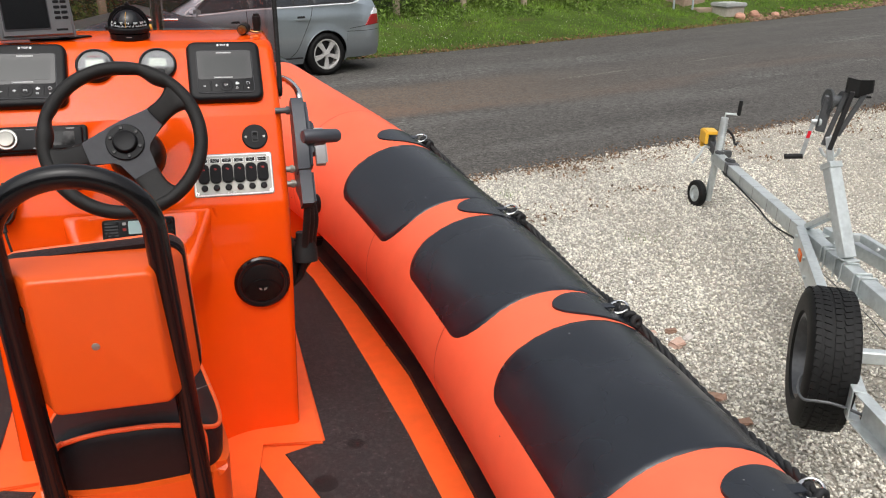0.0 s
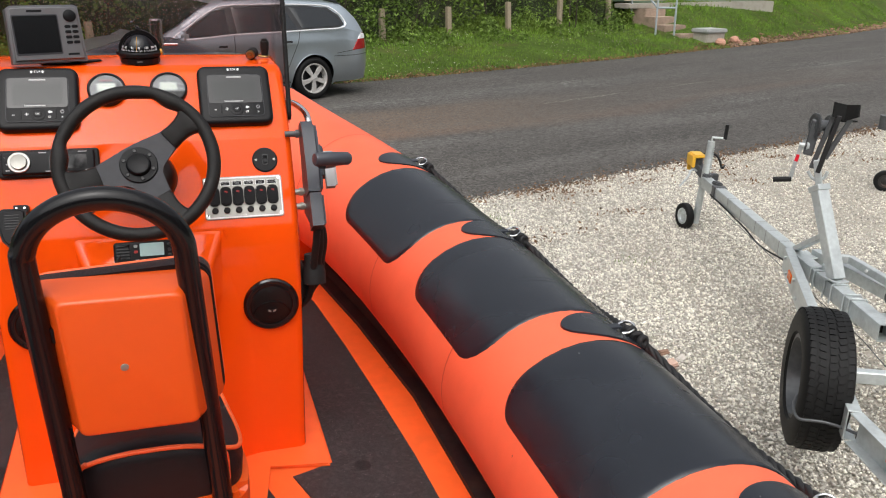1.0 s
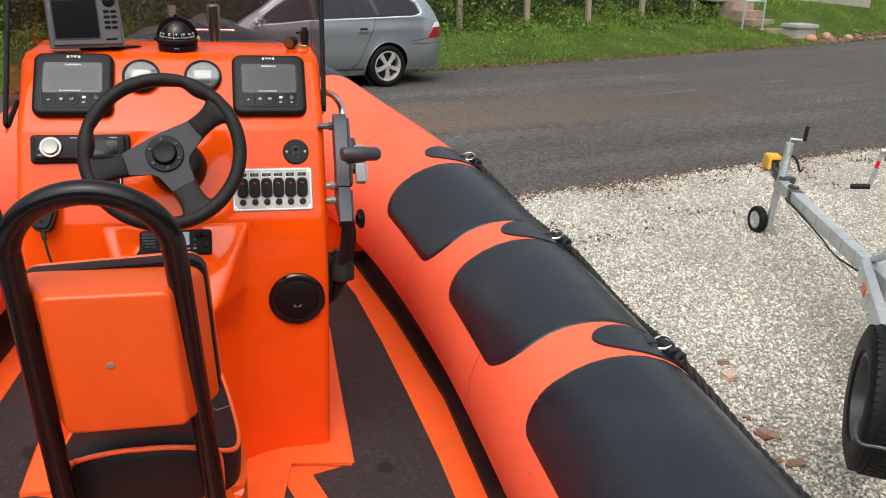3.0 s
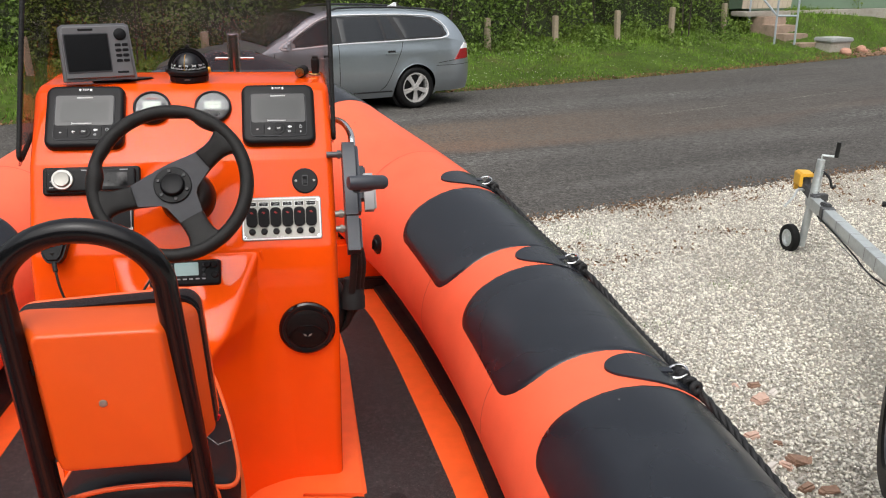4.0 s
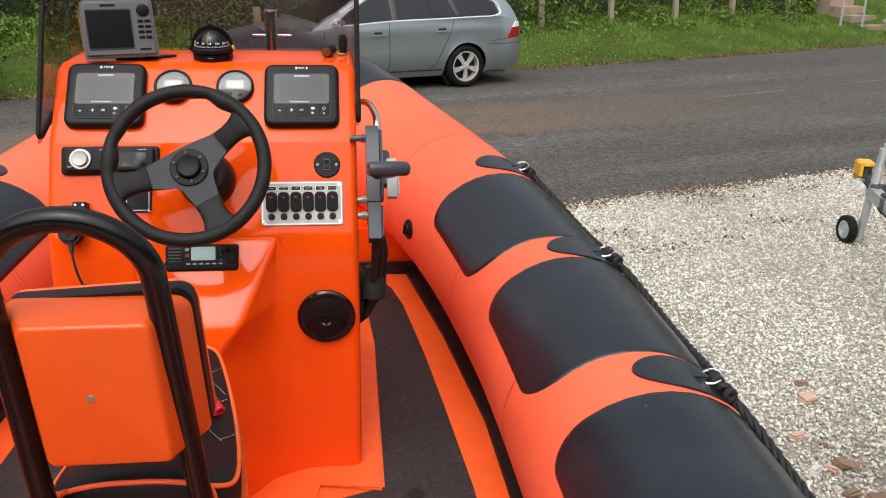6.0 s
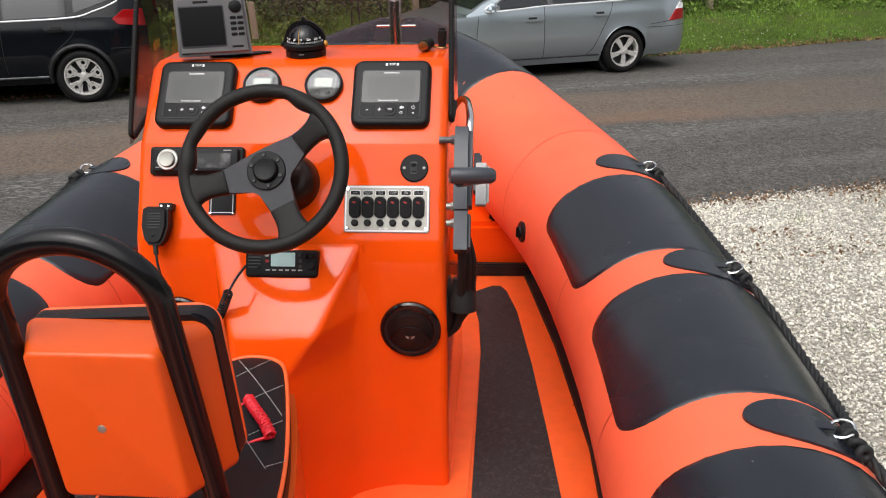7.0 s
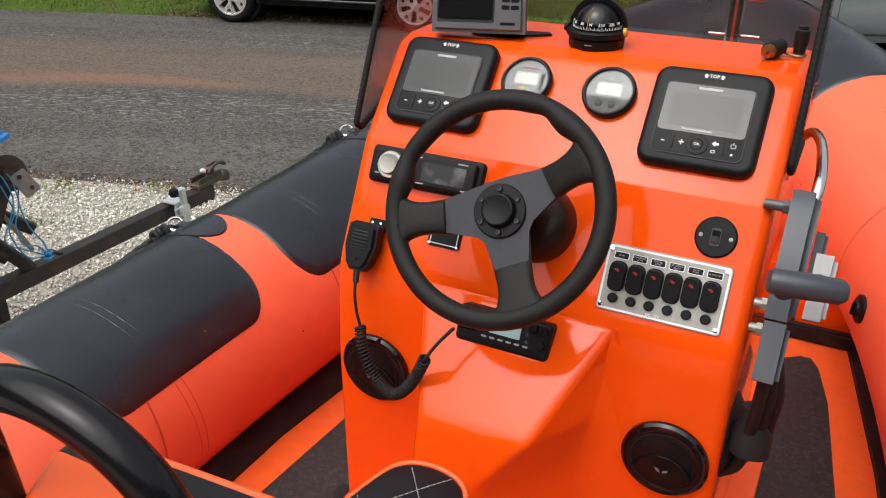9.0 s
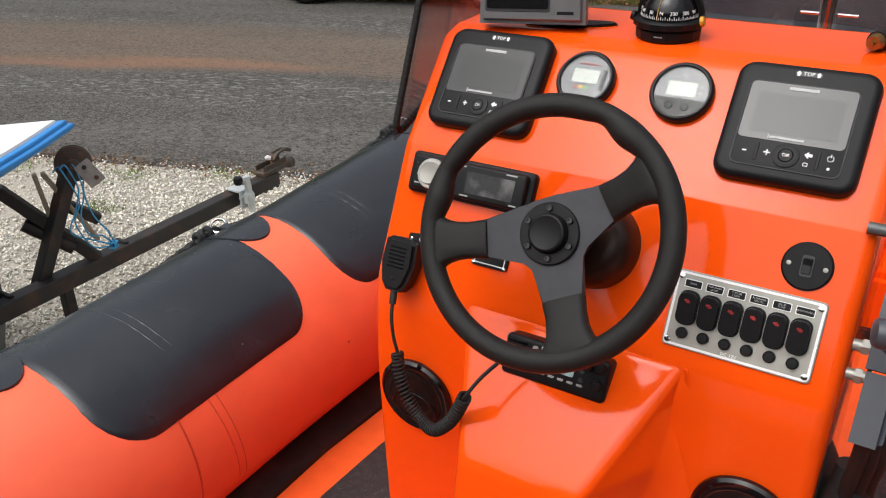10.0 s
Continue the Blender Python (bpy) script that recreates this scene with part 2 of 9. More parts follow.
def asphalt():
    m = mat("worn_asphalt", (0.072, 0.067, 0.061), 0.9, var=0.14, scale=12, bump=0.8, bscale=110, big=0.5, spec=0.25)
    n, l = m.node_tree.nodes, m.node_tree.links
    p = n["Principled BSDF"]
    base = p.inputs["Base Color"].links[0].from_socket
    tc = n.new("ShaderNodeTexCoord")
    # single chippings, light and dark, at two sizes
    for sc, lo, hi in ((75.0, 0.42, 1.65), (30.0, 0.75, 1.28)):
        vo = n.new("ShaderNodeTexVoronoi")
        vo.inputs["Scale"].default_value = sc
        l.new(tc.outputs["Object"], vo.inputs["Vector"])
        sepc = n.new("ShaderNodeSeparateColor")
        l.new(vo.outputs["Color"], sepc.inputs[0])
        rg = n.new("ShaderNodeMapRange")
        rg.inputs["To Min"].default_value, rg.inputs["To Max"].default_value = lo, hi
        l.new(sepc.outputs[0], rg.inputs["Value"])
        mm = n.new("ShaderNodeMix")
        mm.data_type, mm.blend_type = "RGBA", "MULTIPLY"
        mm.inputs["Factor"].default_value = 1.0
        l.new(base, mm.inputs["A"])
        l.new(rg.outputs[0], mm.inputs["B"])
        base = mm.outputs["Result"]

    def calc(op, u, v):
        k = n.new("ShaderNodeMath")
        k.operation = op
        for i, w in enumerate((u, v)):
            if isinstance(w, (int, float)):
                k.inputs[i].default_value = w
            else:
                l.new(w, k.inputs[i])
        return k.outputs[0]

    def ease(v, lo, hi, a=0.0, b=1.0):
        k = n.new("ShaderNodeMapRange")
        k.interpolation_type = "SMOOTHSTEP"
        for nm, w in (("From Min", lo), ("From Max", hi), ("To Min", a), ("To Max", b)):
            k.inputs[nm].default_value = w
        l.new(v, k.inputs["Value"])
        return k.outputs[0]

    def grain(scale, stretch=1.0, shift=0.0):
        """Noise drawn out along the road."""
        k, q = n.new("ShaderNodeTexNoise"), n.new("ShaderNodeMapping")
        q.inputs["Rotation"].default_value = (0, 0, radians(-19.5))
        q2 = n.new("ShaderNodeMapping")
        q2.inputs["Scale"].default_value = (1 / stretch, 1, 1)
        q2.inputs["Location"].default_value = (shift, shift * 1.7, 0)
        k.inputs["Scale"].default_value, k.inputs["Detail"].default_value = scale, 6
        l.new(tc.outputs["Object"], q.inputs["Vector"])
        l.new(q.outputs[0], q2.inputs["Vector"])
        l.new(q2.outputs[0], k.inputs["Vector"])
        return k.outputs["Fac"]

    def lay(under, colour, mask):
        k = n.new("ShaderNodeMix")
        k.data_type = "RGBA"
        k.inputs["B"].default_value = (*colour, 1)
        l.new(mask, k.inputs["Factor"])
        l.new(under, k.inputs["A"])
        return k.outputs["Result"]

    # pale worn streaks along the lane, dark binder patches, coarse grit
    base = lay(base, (0.150, 0.145, 0.136), calc("MULTIPLY", ease(grain(1.3, 7.0, 3.0), 0.48, 0.66, 0.0, 0.40), ease(grain(20.0, 1.6, 1.0), 0.40, 0.60)))
    base = lay(base, (0.034, 0.033, 0.032), calc("MULTIPLY", ease(grain(1.9, 5.0, 9.0), 0.50, 0.68, 0.0, 0.6), ease(grain(16.0, 1.6, 4.0), 0.40, 0.62)))
    base = lay(base, (0.23, 0.225, 0.215), ease(grain(60.0, 1.0, 6.0), 0.62, 0.70, 0.0, 0.8))
    # v runs across the lane; dust lies between the wheel tracks and thins out along the road
    xyz = n.new("ShaderNodeSeparateXYZ")
    l.new(tc.outputs["Object"], xyz.inputs[0])
    v = calc("SUBTRACT", xyz.outputs["Y"], calc("MULTIPLY", xyz.outputs["X"], 0.35))
    v = calc("ADD", v, ease(grain(0.5, 3.0), 0.3, 0.7, -0.35, 0.35))
    thin = ease(xyz.outputs["X"], 1.5, 8.0, 1.0, 0.12)

    def band(mid, half_, soft):
        return ease(calc("ABSOLUTE", calc("SUBTRACT", v, mid), 0), half_ - soft, half_ + soft, 1.0, 0.0)

    dust = calc("MULTIPLY", calc("MULTIPLY", band(8.0, 1.0, 0.35), thin), ease(grain(30.0), 0.36, 0.62, 0.15, 0.75))
    base = lay(base, (0.165, 0.115, 0.080), dust)
    earth = calc("MULTIPLY", calc("MULTIPLY", band(7.15, 0.22, 0.16), ease(xyz.outputs["X"], -1.0, 4.5, 1.0, 0.15)), calc("MULTIPLY", ease(grain(0.8, 3.0, 5.0), 0.42, 0.6), ease(grain(45.0), 0.33, 0.6, 0.25, 0.85)))
    base = lay(base, (0.215, 0.116, 0.072), earth)
    for mid, amt in ((6.35, 0.75), (9.6, 0.7)):
        fleck = calc("MULTIPLY", calc("MULTIPLY", band(mid, 0.45, 0.3), ease(grain(1.1, 3.0, mid), 0.42, 0.62, 0.1, amt)), ease(grain(22.0, 2.0, 2.0), 0.53, 0.66))
        base = lay(base, (0.225, 0.22, 0.21), fleck)
    l.new(base, p.inputs["Base Color"])
    return m


M_ASPHALT = asphalt()


def speckle(m, colour, scale, share, size):
    """Lays sparse specks of dirt over a material."""
    n, l = m.node_tree.nodes, m.node_tree.links
    p = n["Principled BSDF"]
    base = p.inputs["Base Color"].links[0].from_socket
    tc, vo, sep = n.new("ShaderNodeTexCoord"), n.new("ShaderNodeTexVoronoi"), n.new("ShaderNodeSeparateColor")
    vo.inputs["Scale"].default_value = scale
    l.new(tc.outputs["Object"], vo.inputs["Vector"])
    l.new(vo.outputs["Color"], sep.inputs[0])
    near, rare, both, mx = n.new("ShaderNodeMath"), n.new("ShaderNodeMath"), n.new("ShaderNodeMath"), n.new("ShaderNodeMix")
    near.operation, near.inputs[1].default_value = "LESS_THAN", size
    rare.operation, rare.inputs[1].default_value = "LESS_THAN", share
    both.operation = "MULTIPLY"
    l.new(vo.outputs["Distance"], near.inputs[0])
    l.new(sep.outputs[0], rare.inputs[0])
    l.new(near.outputs[0], both.inputs[0])
    l.new(rare.outputs[0], both.inputs[1])
    mx.data_type = "RGBA"
    mx.inputs["B"].default_value = (*colour, 1)
    l.new(both.outputs[0], mx.inputs["Factor"])
    l.new(base, mx.inputs["A"])
    l.new(mx.outputs["Result"], p.inputs["Base Color"])


speckle(M_PATCH, (0.13, 0.13, 0.13), 55.0, 0.05, 0.10)
speckle(M_NONSKID, (0.16, 0.15, 0.14), 160.0, 0.10, 0.22)
speckle(M_NONSKID, (0.008, 0.008, 0.008), 9.0, 0.12, 0.30)
speckle(M_TUBE, (0.30, 0.045, 0.02), 30.0, 0.04, 0.09)
speckle(M_GEL2, (0.16, 0.045, 0.02), 28.0, 0.06, 0.10)


def smoked(name, color, opacity, ior=1.45, top=0.8):
    """Tinted clear sheet: a see-through colour under a glossy face."""
    m = bpy.data.materials.new(name)
    m.use_nodes = True
    n, l = m.node_tree.nodes, m.node_tree.links
    n.clear()
    out, tr, gl, mx = (n.new(k) for k in ("ShaderNodeOutputMaterial", "ShaderNodeBsdfTransparent", "ShaderNodeBsdfGlossy", "ShaderNodeMixShader"))
    lw, pw, fr = n.new("ShaderNodeLayerWeight"), n.new("ShaderNodeMath"), n.new("ShaderNodeMapRange")
    lw.inputs["Blend"].default_value = 0.5
    pw.operation, pw.inputs[1].default_value = "POWER", 5.0
    fr.inputs["To Min"].default_value, fr.inputs["To Max"].default_value = ((ior - 1) / (ior + 1)) ** 2, top
    l.new(lw.outputs["Facing"], pw.inputs[0])
    l.new(pw.outputs[0], fr.inputs["Value"])
    no = n.new("ShaderNodeTexNoise")
    no.inputs["Scale"].default_value = 3.0
    mr = n.new("ShaderNodeMapRange")
    mr.inputs["To Min"].default_value, mr.inputs["To Max"].default_value = 0.03, 0.12
    l.new(no.outputs["Fac"], mr.inputs["Value"])
    l.new(mr.outputs[0], gl.inputs["Roughness"])
    tr.inputs["Color"].default_value = (*(c * (1 - opacity) for c in color), 1)
    l.new(fr.outputs[0], mx.inputs["Fac"])
    l.new(tr.outputs[0], mx.inputs[1])
    l.new(gl.outputs[0], mx.inputs[2])
    l.new(mx.outputs[0], out.inputs["Surface"])
    return m


M_SMOKED = smoked("smoked_acrylic", (0.88, 0.79, 0.79), 0.12, 1.2, 0.3)

# ---- mesh helpers ----


def part(name, bm, material, parent, label="", smooth=35):
    """One mesh object from a bmesh, under a thing or a part."""
    me = bpy.data.meshes.new(name)
    bmesh.ops.recalc_face_normals(bm, faces=bm.faces)
    bm.to_mesh(me)
    bm.free()
    for f in me.polygons:
        f.use_smooth = smooth > 0
    if smooth > 0:
        me.set_sharp_from_angle(angle=radians(smooth))
    for m in material if isinstance(material, (list, tuple)) else [material]:
        me.materials.append(m)
    ob = new(name, me)
    if parent:
        ob.parent = parent
    if label:
        tagged(ob, label)
    return ob


def thing(name, m, label, category, group="", kind=""):
    ob = new(name)
    ob.empty_display_size = 0.05
    ob.matrix_world = m
    return tagged(ob, label, category, group, kind)


def B():
    return bmesh.new()


def box(bm, size, at=(0, 0, 0), bevel=0.0, segs=2, m=None):
    mm = Matrix.Translation(at) @ Matrix.Diagonal((*size, 1))
    r = bmesh.ops.create_cube(bm, size=1.0, matrix=(m or Matrix()) @ mm)
    vs = r["verts"]
    if bevel:
        es = list({e for v in vs for e in v.link_edges})
        bmesh.ops.bevel(bm, geom=es, offset=bevel, segments=segs, affect="EDGES", clamp_overlap=True)
    return vs


def cyl(bm, p0, p1, r0, r1=None, segs=20, caps=True):
    p0, p1 = Vector(p0), Vector(p1)
    d = p1 - p0
    m = Matrix.Translation((p0 + p1) / 2) @ d.to_track_quat("Z", "Y").to_matrix().to_4x4()
    bmesh.ops.create_cone(bm, cap_ends=caps, segments=segs, radius1=r0, radius2=r0 if r1 is None else r1, depth=d.length, matrix=m)


def lathe(bm, profile, segs=32, m=None):
    """Turns (r, z) pairs round z."""
    m = m or Matrix()
    rings = []
    for r, z in profile:
        if r < 1e-5:
            rings.append([bm.verts.new(m @ Vector((0, 0, z)))])
        else:
            rings.append([bm.verts.new(m @ Vector((r * math.cos(2 * math.pi * k / segs), r * math.sin(2 * math.pi * k / segs), z))) for k in range(segs)])
    for a, b in zip(rings, rings[1:]):
        for k in range(segs):
            q = [a[k % len(a)], a[(k + 1) % len(a)], b[(k + 1) % len(b)], b[k % len(b)]]
            u = list(dict.fromkeys(q))
            if len(u) > 2:
                bm.faces.new(u)


def smooth_line(pts, n=6, closed=False):
    """Catmull-Rom through the points."""
    pts = [Vector(p) for p in pts]
    out, N = [], len(pts)
    for i in range(N if closed else N - 1):
        g = [pts[(i + k) % N] if closed else pts[min(max(i + k, 0), N - 1)] for k in (-1, 0, 1, 2)]
        for s in range(n):
            f = s / n
            out.append(0.5 * (2 * g[1] + (g[2] - g[0]) * f + (2 * g[0] - 5 * g[1] + 4 * g[2] - g[3]) * f * f + (3 * g[1] - g[0] - 3 * g[2] + g[3]) * f ** 3))
    if not closed:
        out.append(pts[-1])
    return out


def sweep(bm, pts, r, segs=12, closed=False, caps=True, radii=None):
    """A round bar along a line of points."""
    pts = [Vector(p) for p in pts]
    N = len(pts)
    rings, side = [], None
    for i, p in enumerate(pts):
        if closed:
            t = pts[(i + 1) % N] - pts[i - 1]
        else:
            t = pts[min(i + 1, N - 1)] - pts[max(i - 1, 0)]
        t.normalize()
        if side is None:
            side = t.orthogonal().normalized()
        side = (side - t * side.dot(t)).normalized()
        up = t.cross(side)
        rr = radii[i] if radii else r
        rings.append([bm.verts.new(p + rr * (math.cos(2 * math.pi * k / segs) * side + math.sin(2 * math.pi * k / segs) * up)) for k in range(segs)])
    for i in range(N if closed else N - 1):
        a, b = rings[i], rings[(i + 1) % N]
        shift = 0
        if closed and i == N - 1:
            shift = min(range(segs), key=lambda s: (a[0].co - b[s].co).length)
        for k in range(segs):
            bm.faces.new((a[k], a[(k + 1) % segs], b[(k + 1 + shift) % segs], b[(k + shift) % segs]))
    if caps and not closed:
        bm.faces.new(rings[0][::-1])
        bm.faces.new(rings[-1])


def outline(w, h, rad, n=6, cx=0.0, cy=0.0):
    """A rectangle with round corners, counter-clockwise."""
    out = []
    for sx, sy, a0 in ((1, 1, 0), (-1, 1, 90), (-1, -1, 180), (1, -1, 270)):
        for k in range(n + 1):
            a = radians(a0 + 90 * k / n)
            out.append((cx + sx * (w / 2 - rad) + rad * math.cos(a), cy + sy * (h / 2 - rad) + rad * math.sin(a)))
    return out


def slab(bm, pts, z0, z1, m=None, bevel=0.0, segs=2):
    """A flat shape given by its outline, from z0 to z1."""
    m = m or Matrix()
    lo = [bm.verts.new(m @ Vector((x, y, z0))) for x, y in pts]
    hi = [bm.verts.new(m @ Vector((x, y, z1))) for x, y in pts]
    n = len(pts)
    top = bm.faces.new(hi)
    bm.faces.new(lo[::-1])
    for k in range(n):
        bm.faces.new((lo[k], lo[(k + 1) % n], hi[(k + 1) % n], hi[k]))
    if bevel:
        bmesh.ops.bevel(bm, geom=list(top.edges), offset=bevel, segments=segs, affect="EDGES", clamp_overlap=True)


def pad(bm, w, h, rad, z0, z1, edge, n=7, cx=0.0, cy=0.0, steps=4, m=None):
    """A rounded rectangle with a round-over along its top edge."""
    m = m or Matrix()
    rings = [[bm.verts.new(m @ Vector((x, y, z0))) for x, y in outline(w, h, rad, n, cx, cy)]]
    for k in range(steps + 1):
        a = radians(90 * k / steps)
        d = edge * (1 - math.cos(a))
        rings.append([bm.verts.new(m @ Vector((x, y, z1 - edge + edge * math.sin(a)))) for x, y in outline(w - 2 * d, h - 2 * d, max(rad - d, 0.0005), n, cx, cy)])
    N = len(rings[0])
    for p, q in zip(rings, rings[1:]):
        for k in range(N):
            bm.faces.new((p[k], p[(k + 1) % N], q[(k + 1) % N], q[k]))
    bm.faces.new(rings[-1])
    bm.faces.new(rings[0][::-1])


def ring_slab(bm, outer, inner, z0, z1, m=None):
    """A flat frame between two outlines of the same number of points."""
    m = m or Matrix()
    v = [[bm.verts.new(m @ Vector((x, y, z))) for x, y in o] for o in (outer, inner) for z in (z0, z1)]
    n = len(outer)
    for k in range(n):
        j = (k + 1) % n
        bm.faces.new((v[1][k], v[1][j], v[3][j], v[3][k]))
        bm.faces.new((v[0][k], v[0][j], v[1][j], v[1][k]))
        bm.faces.new((v[2][k], v[3][k], v[3][j], v[2][j]))
        bm.faces.new((v[0][k], v[2][k], v[2][j], v[0][j]))


def lettering(text, size, m, parent, material, name="lettering", align="CENTER"):
    """Printed words as a thin mesh, in the plane of m."""
    cu = bpy.data.curves.new(name, "FONT")
    cu.body, cu.size, cu.align_x, cu.align_y, cu.extrude, cu.resolution_u = text, size, align, "CENTER", 0.0002, 2
    tmp = bpy.data.objects.new(name, cu)
    me = bpy.data.meshes.new_from_object(tmp)
    bpy.data.objects.remove(tmp)
    me.transform(m)
    me.materials.append(material)
    ob = new(name, me)
    ob.parent = parent
    return ob


def on_face(p, up, normal):
    """A frame at p with x to starboard, y up the face and z out of it."""
    z = Vector(normal).normalized()
    y = Vector(up)
    y = (y - z * y.dot(z)).normalized()
    x = y.cross(z)
    return Matrix.Translation(p) @ Matrix((x, y, z)).transposed().to_4x4()


T = Matrix.Translation
# ---- the setting: gravel yard, road, verge ----


def near_edge(x):
    return 4.22 + 0.325 * x + 0.05 * noise.noise((x * 1.3, 0, 0)) + 0.03 * noise.noise((x * 5, 3, 0))


def far_edge(x):
    return 11.6 + 0.385 * x + 0.004 * x * abs(x) * (1 if x > 0 else 0) + 0.06 * noise.noise((x * 0.9, 9, 0)) + 0.04 * noise.noise((x * 4, 5, 0))


def bank(d):
    """Height of the verge d metres past the road's far edge."""
    if d <= 0:
        return 0.0
    return 0.17 * d if d < 4 else 0.68 + 0.12 * (min(d, 16) - 4)


def ground_z(x, y):
    d = (y - far_edge(x)) * 0.93
    # the bank is steeper beside the steps
    s = min(max((x - 13.6) / 1.6, 0.0), 1.0)
    return bank(d) + (s * 0.36 * (min(d, 3.2) - 1.1) if d > 1.1 else 0.0) + (0.05 * noise.noise((x * 0.8, y * 0.8, 0)) * min(d, 1.0) if d > 0 else 0.0)


XS = [-260, -120, -60, -35] + [-22 + 0.5 * k for k in range(115)] + [45, 70, 130, 260]
bm = B()
rows = []
for x in XS:
    ne, fe = near_edge(x), far_edge(x)
    ys = [-260, -120, -50, -20, -8, -3, 0, 2, ne - 0.02, ne + 0.3, fe - 0.2, fe] + [fe + d / 0.93 for d in (0.25, 0.5, 0.8, 1.2, 1.7, 2.3, 3, 4, 5, 6.5, 9, 16, 40, 120, 300)]
    rows.append([bm.verts.new((x, y, ground_z(x, y))) for y in ys])
for a, b in zip(rows, rows[1:]):
    for k in range(len(a) - 1):
        f = bm.faces.new((a[k], b[k], b[k + 1], a[k + 1]))
        f.material_index = 1 if k >= 10 else 0
ground = part("ground", bm, [M_GRAVEL, M_SOIL], None)
tagged(ground, "pale crushed gravel yard with a grassy bank beyond", "ground", kind="structure")

bm = B()
rows = []
for x in [-260, -120, -60, -35] + [-22 + 0.25 * k for k in range(229)] + [45, 70, 130, 260]:
    ne, fe = near_edge(x), far_edge(x)
    rows.append([bm.verts.new((x, y, 0.012 - (0.014 if k in (0, 9) else 0))) for k, y in enumerate([ne - 0.06, ne, ne + 0.05] + [ne + (fe - ne) * f for f in (0.15, 0.3, 0.5, 0.7, 0.85)] + [fe, fe + 0.06])])
for a, b in zip(rows, rows[1:]):
    for k in range(len(a) - 1):
        bm.faces.new((a[k], b[k], b[k + 1], a[k + 1]))
road = part("road", bm, M_ASPHALT, None)
tagged(road, "worn grey asphalt lane with earth-brown streaks", "road", kind="structure")

# tree line behind the camera, added unseen to cut low light and reflections
bm = B()
rows = []
for k in range(61):
    a = radians(172 + 196 * k / 60)
    r = 17 + 2.5 * noise.noise((k * 0.35, 0, 0))
    top = 8.0 + 2.2 * noise.noise((k * 0.5, 4, 0)) + 1.2 * noise.noise((k * 1.7, 8, 0))
    rows.append([bm.verts.new((r * math.cos(a) + o * math.cos(a), r * math.sin(a) + o * math.sin(a), z)) for o, z in ((0, -0.05), (-0.4, top * 0.25), (0.2, top * 0.5), (0.0, top * 0.8), (0.8, top), (3.5, top * 0.9), (4.0, -0.05))])
for p_, q_ in zip(rows, rows[1:]):
    for k in range(6):
        bm.faces.new((p_[k], q_[k], q_[k + 1], p_[k + 1]))
tagged(part("backdrop", bm, M_HEDGECORE, None), "unseen dark tree line added to cut low sky light and reflections", "woods", kind="structure")

# ---- the boat ----
XC = -0.033                                     # its centre line
RT = 0.25                                       # radius of the tubes
TUBE_LINE = [(-2.8, 0.90, 0.215), (-1.5, 0.91, 0.22), (-0.37, 0.902, 0.228), (0.3, 0.855, 0.252), (0.9, 0.73, 0.315),
             (1.4, 0.52, 0.395), (1.8, 0.27, 0.50), (2.05, -0.02, 0.575)]


def tube_at(u):
    i = int(min(max(math.floor(u), 0), len(TUBE_LINE) - 2))
    f = u - i
    g = [Vector(TUBE_LINE[min(max(i + k, 0), len(TUBE_LINE) - 1)]) for k in (-1, 0, 1, 2)]
    q = 0.5 * (2 * g[1] + (g[2] - g[0]) * f + (2 * g[0] - 5 * g[1] + 4 * g[2] - g[3]) * f * f + (3 * g[1] - g[0] - 3 * g[2] + g[3]) * f ** 3)
    return Vector((q[1], q[0], q[2]))


def tube_point(u, deg, lift=0.0, side=1):
    """On the tube's skin: u along it from the stern, deg round it from outboard (0) over the top (90) to inboard (180)."""
    c = tube_at(u)
    t = (tube_at(u + 1e-3) - tube_at(u - 1e-3)).normalized()
    s = t.cross(Vector((0, 0, 1))).normalized()
    n = s.cross(t)
    a = radians(deg)
    p = c + (RT + lift) * (math.cos(a) * s + math.sin(a) * n)
    if side < 0:
        # the port tube lies a little lower and nearer
        low_ = min(max((1.9 - p.y) / 1.5, 0.0), 1.0)
        p = Vector((2 * XC - p.x + 0.012 * low_, p.y, p.z - 0.035 * low_))
    return p


boat = thing("inflatable_boat", BOAT, "orange rigid inflatable boat with black wear patches, on its trailer", "boat")


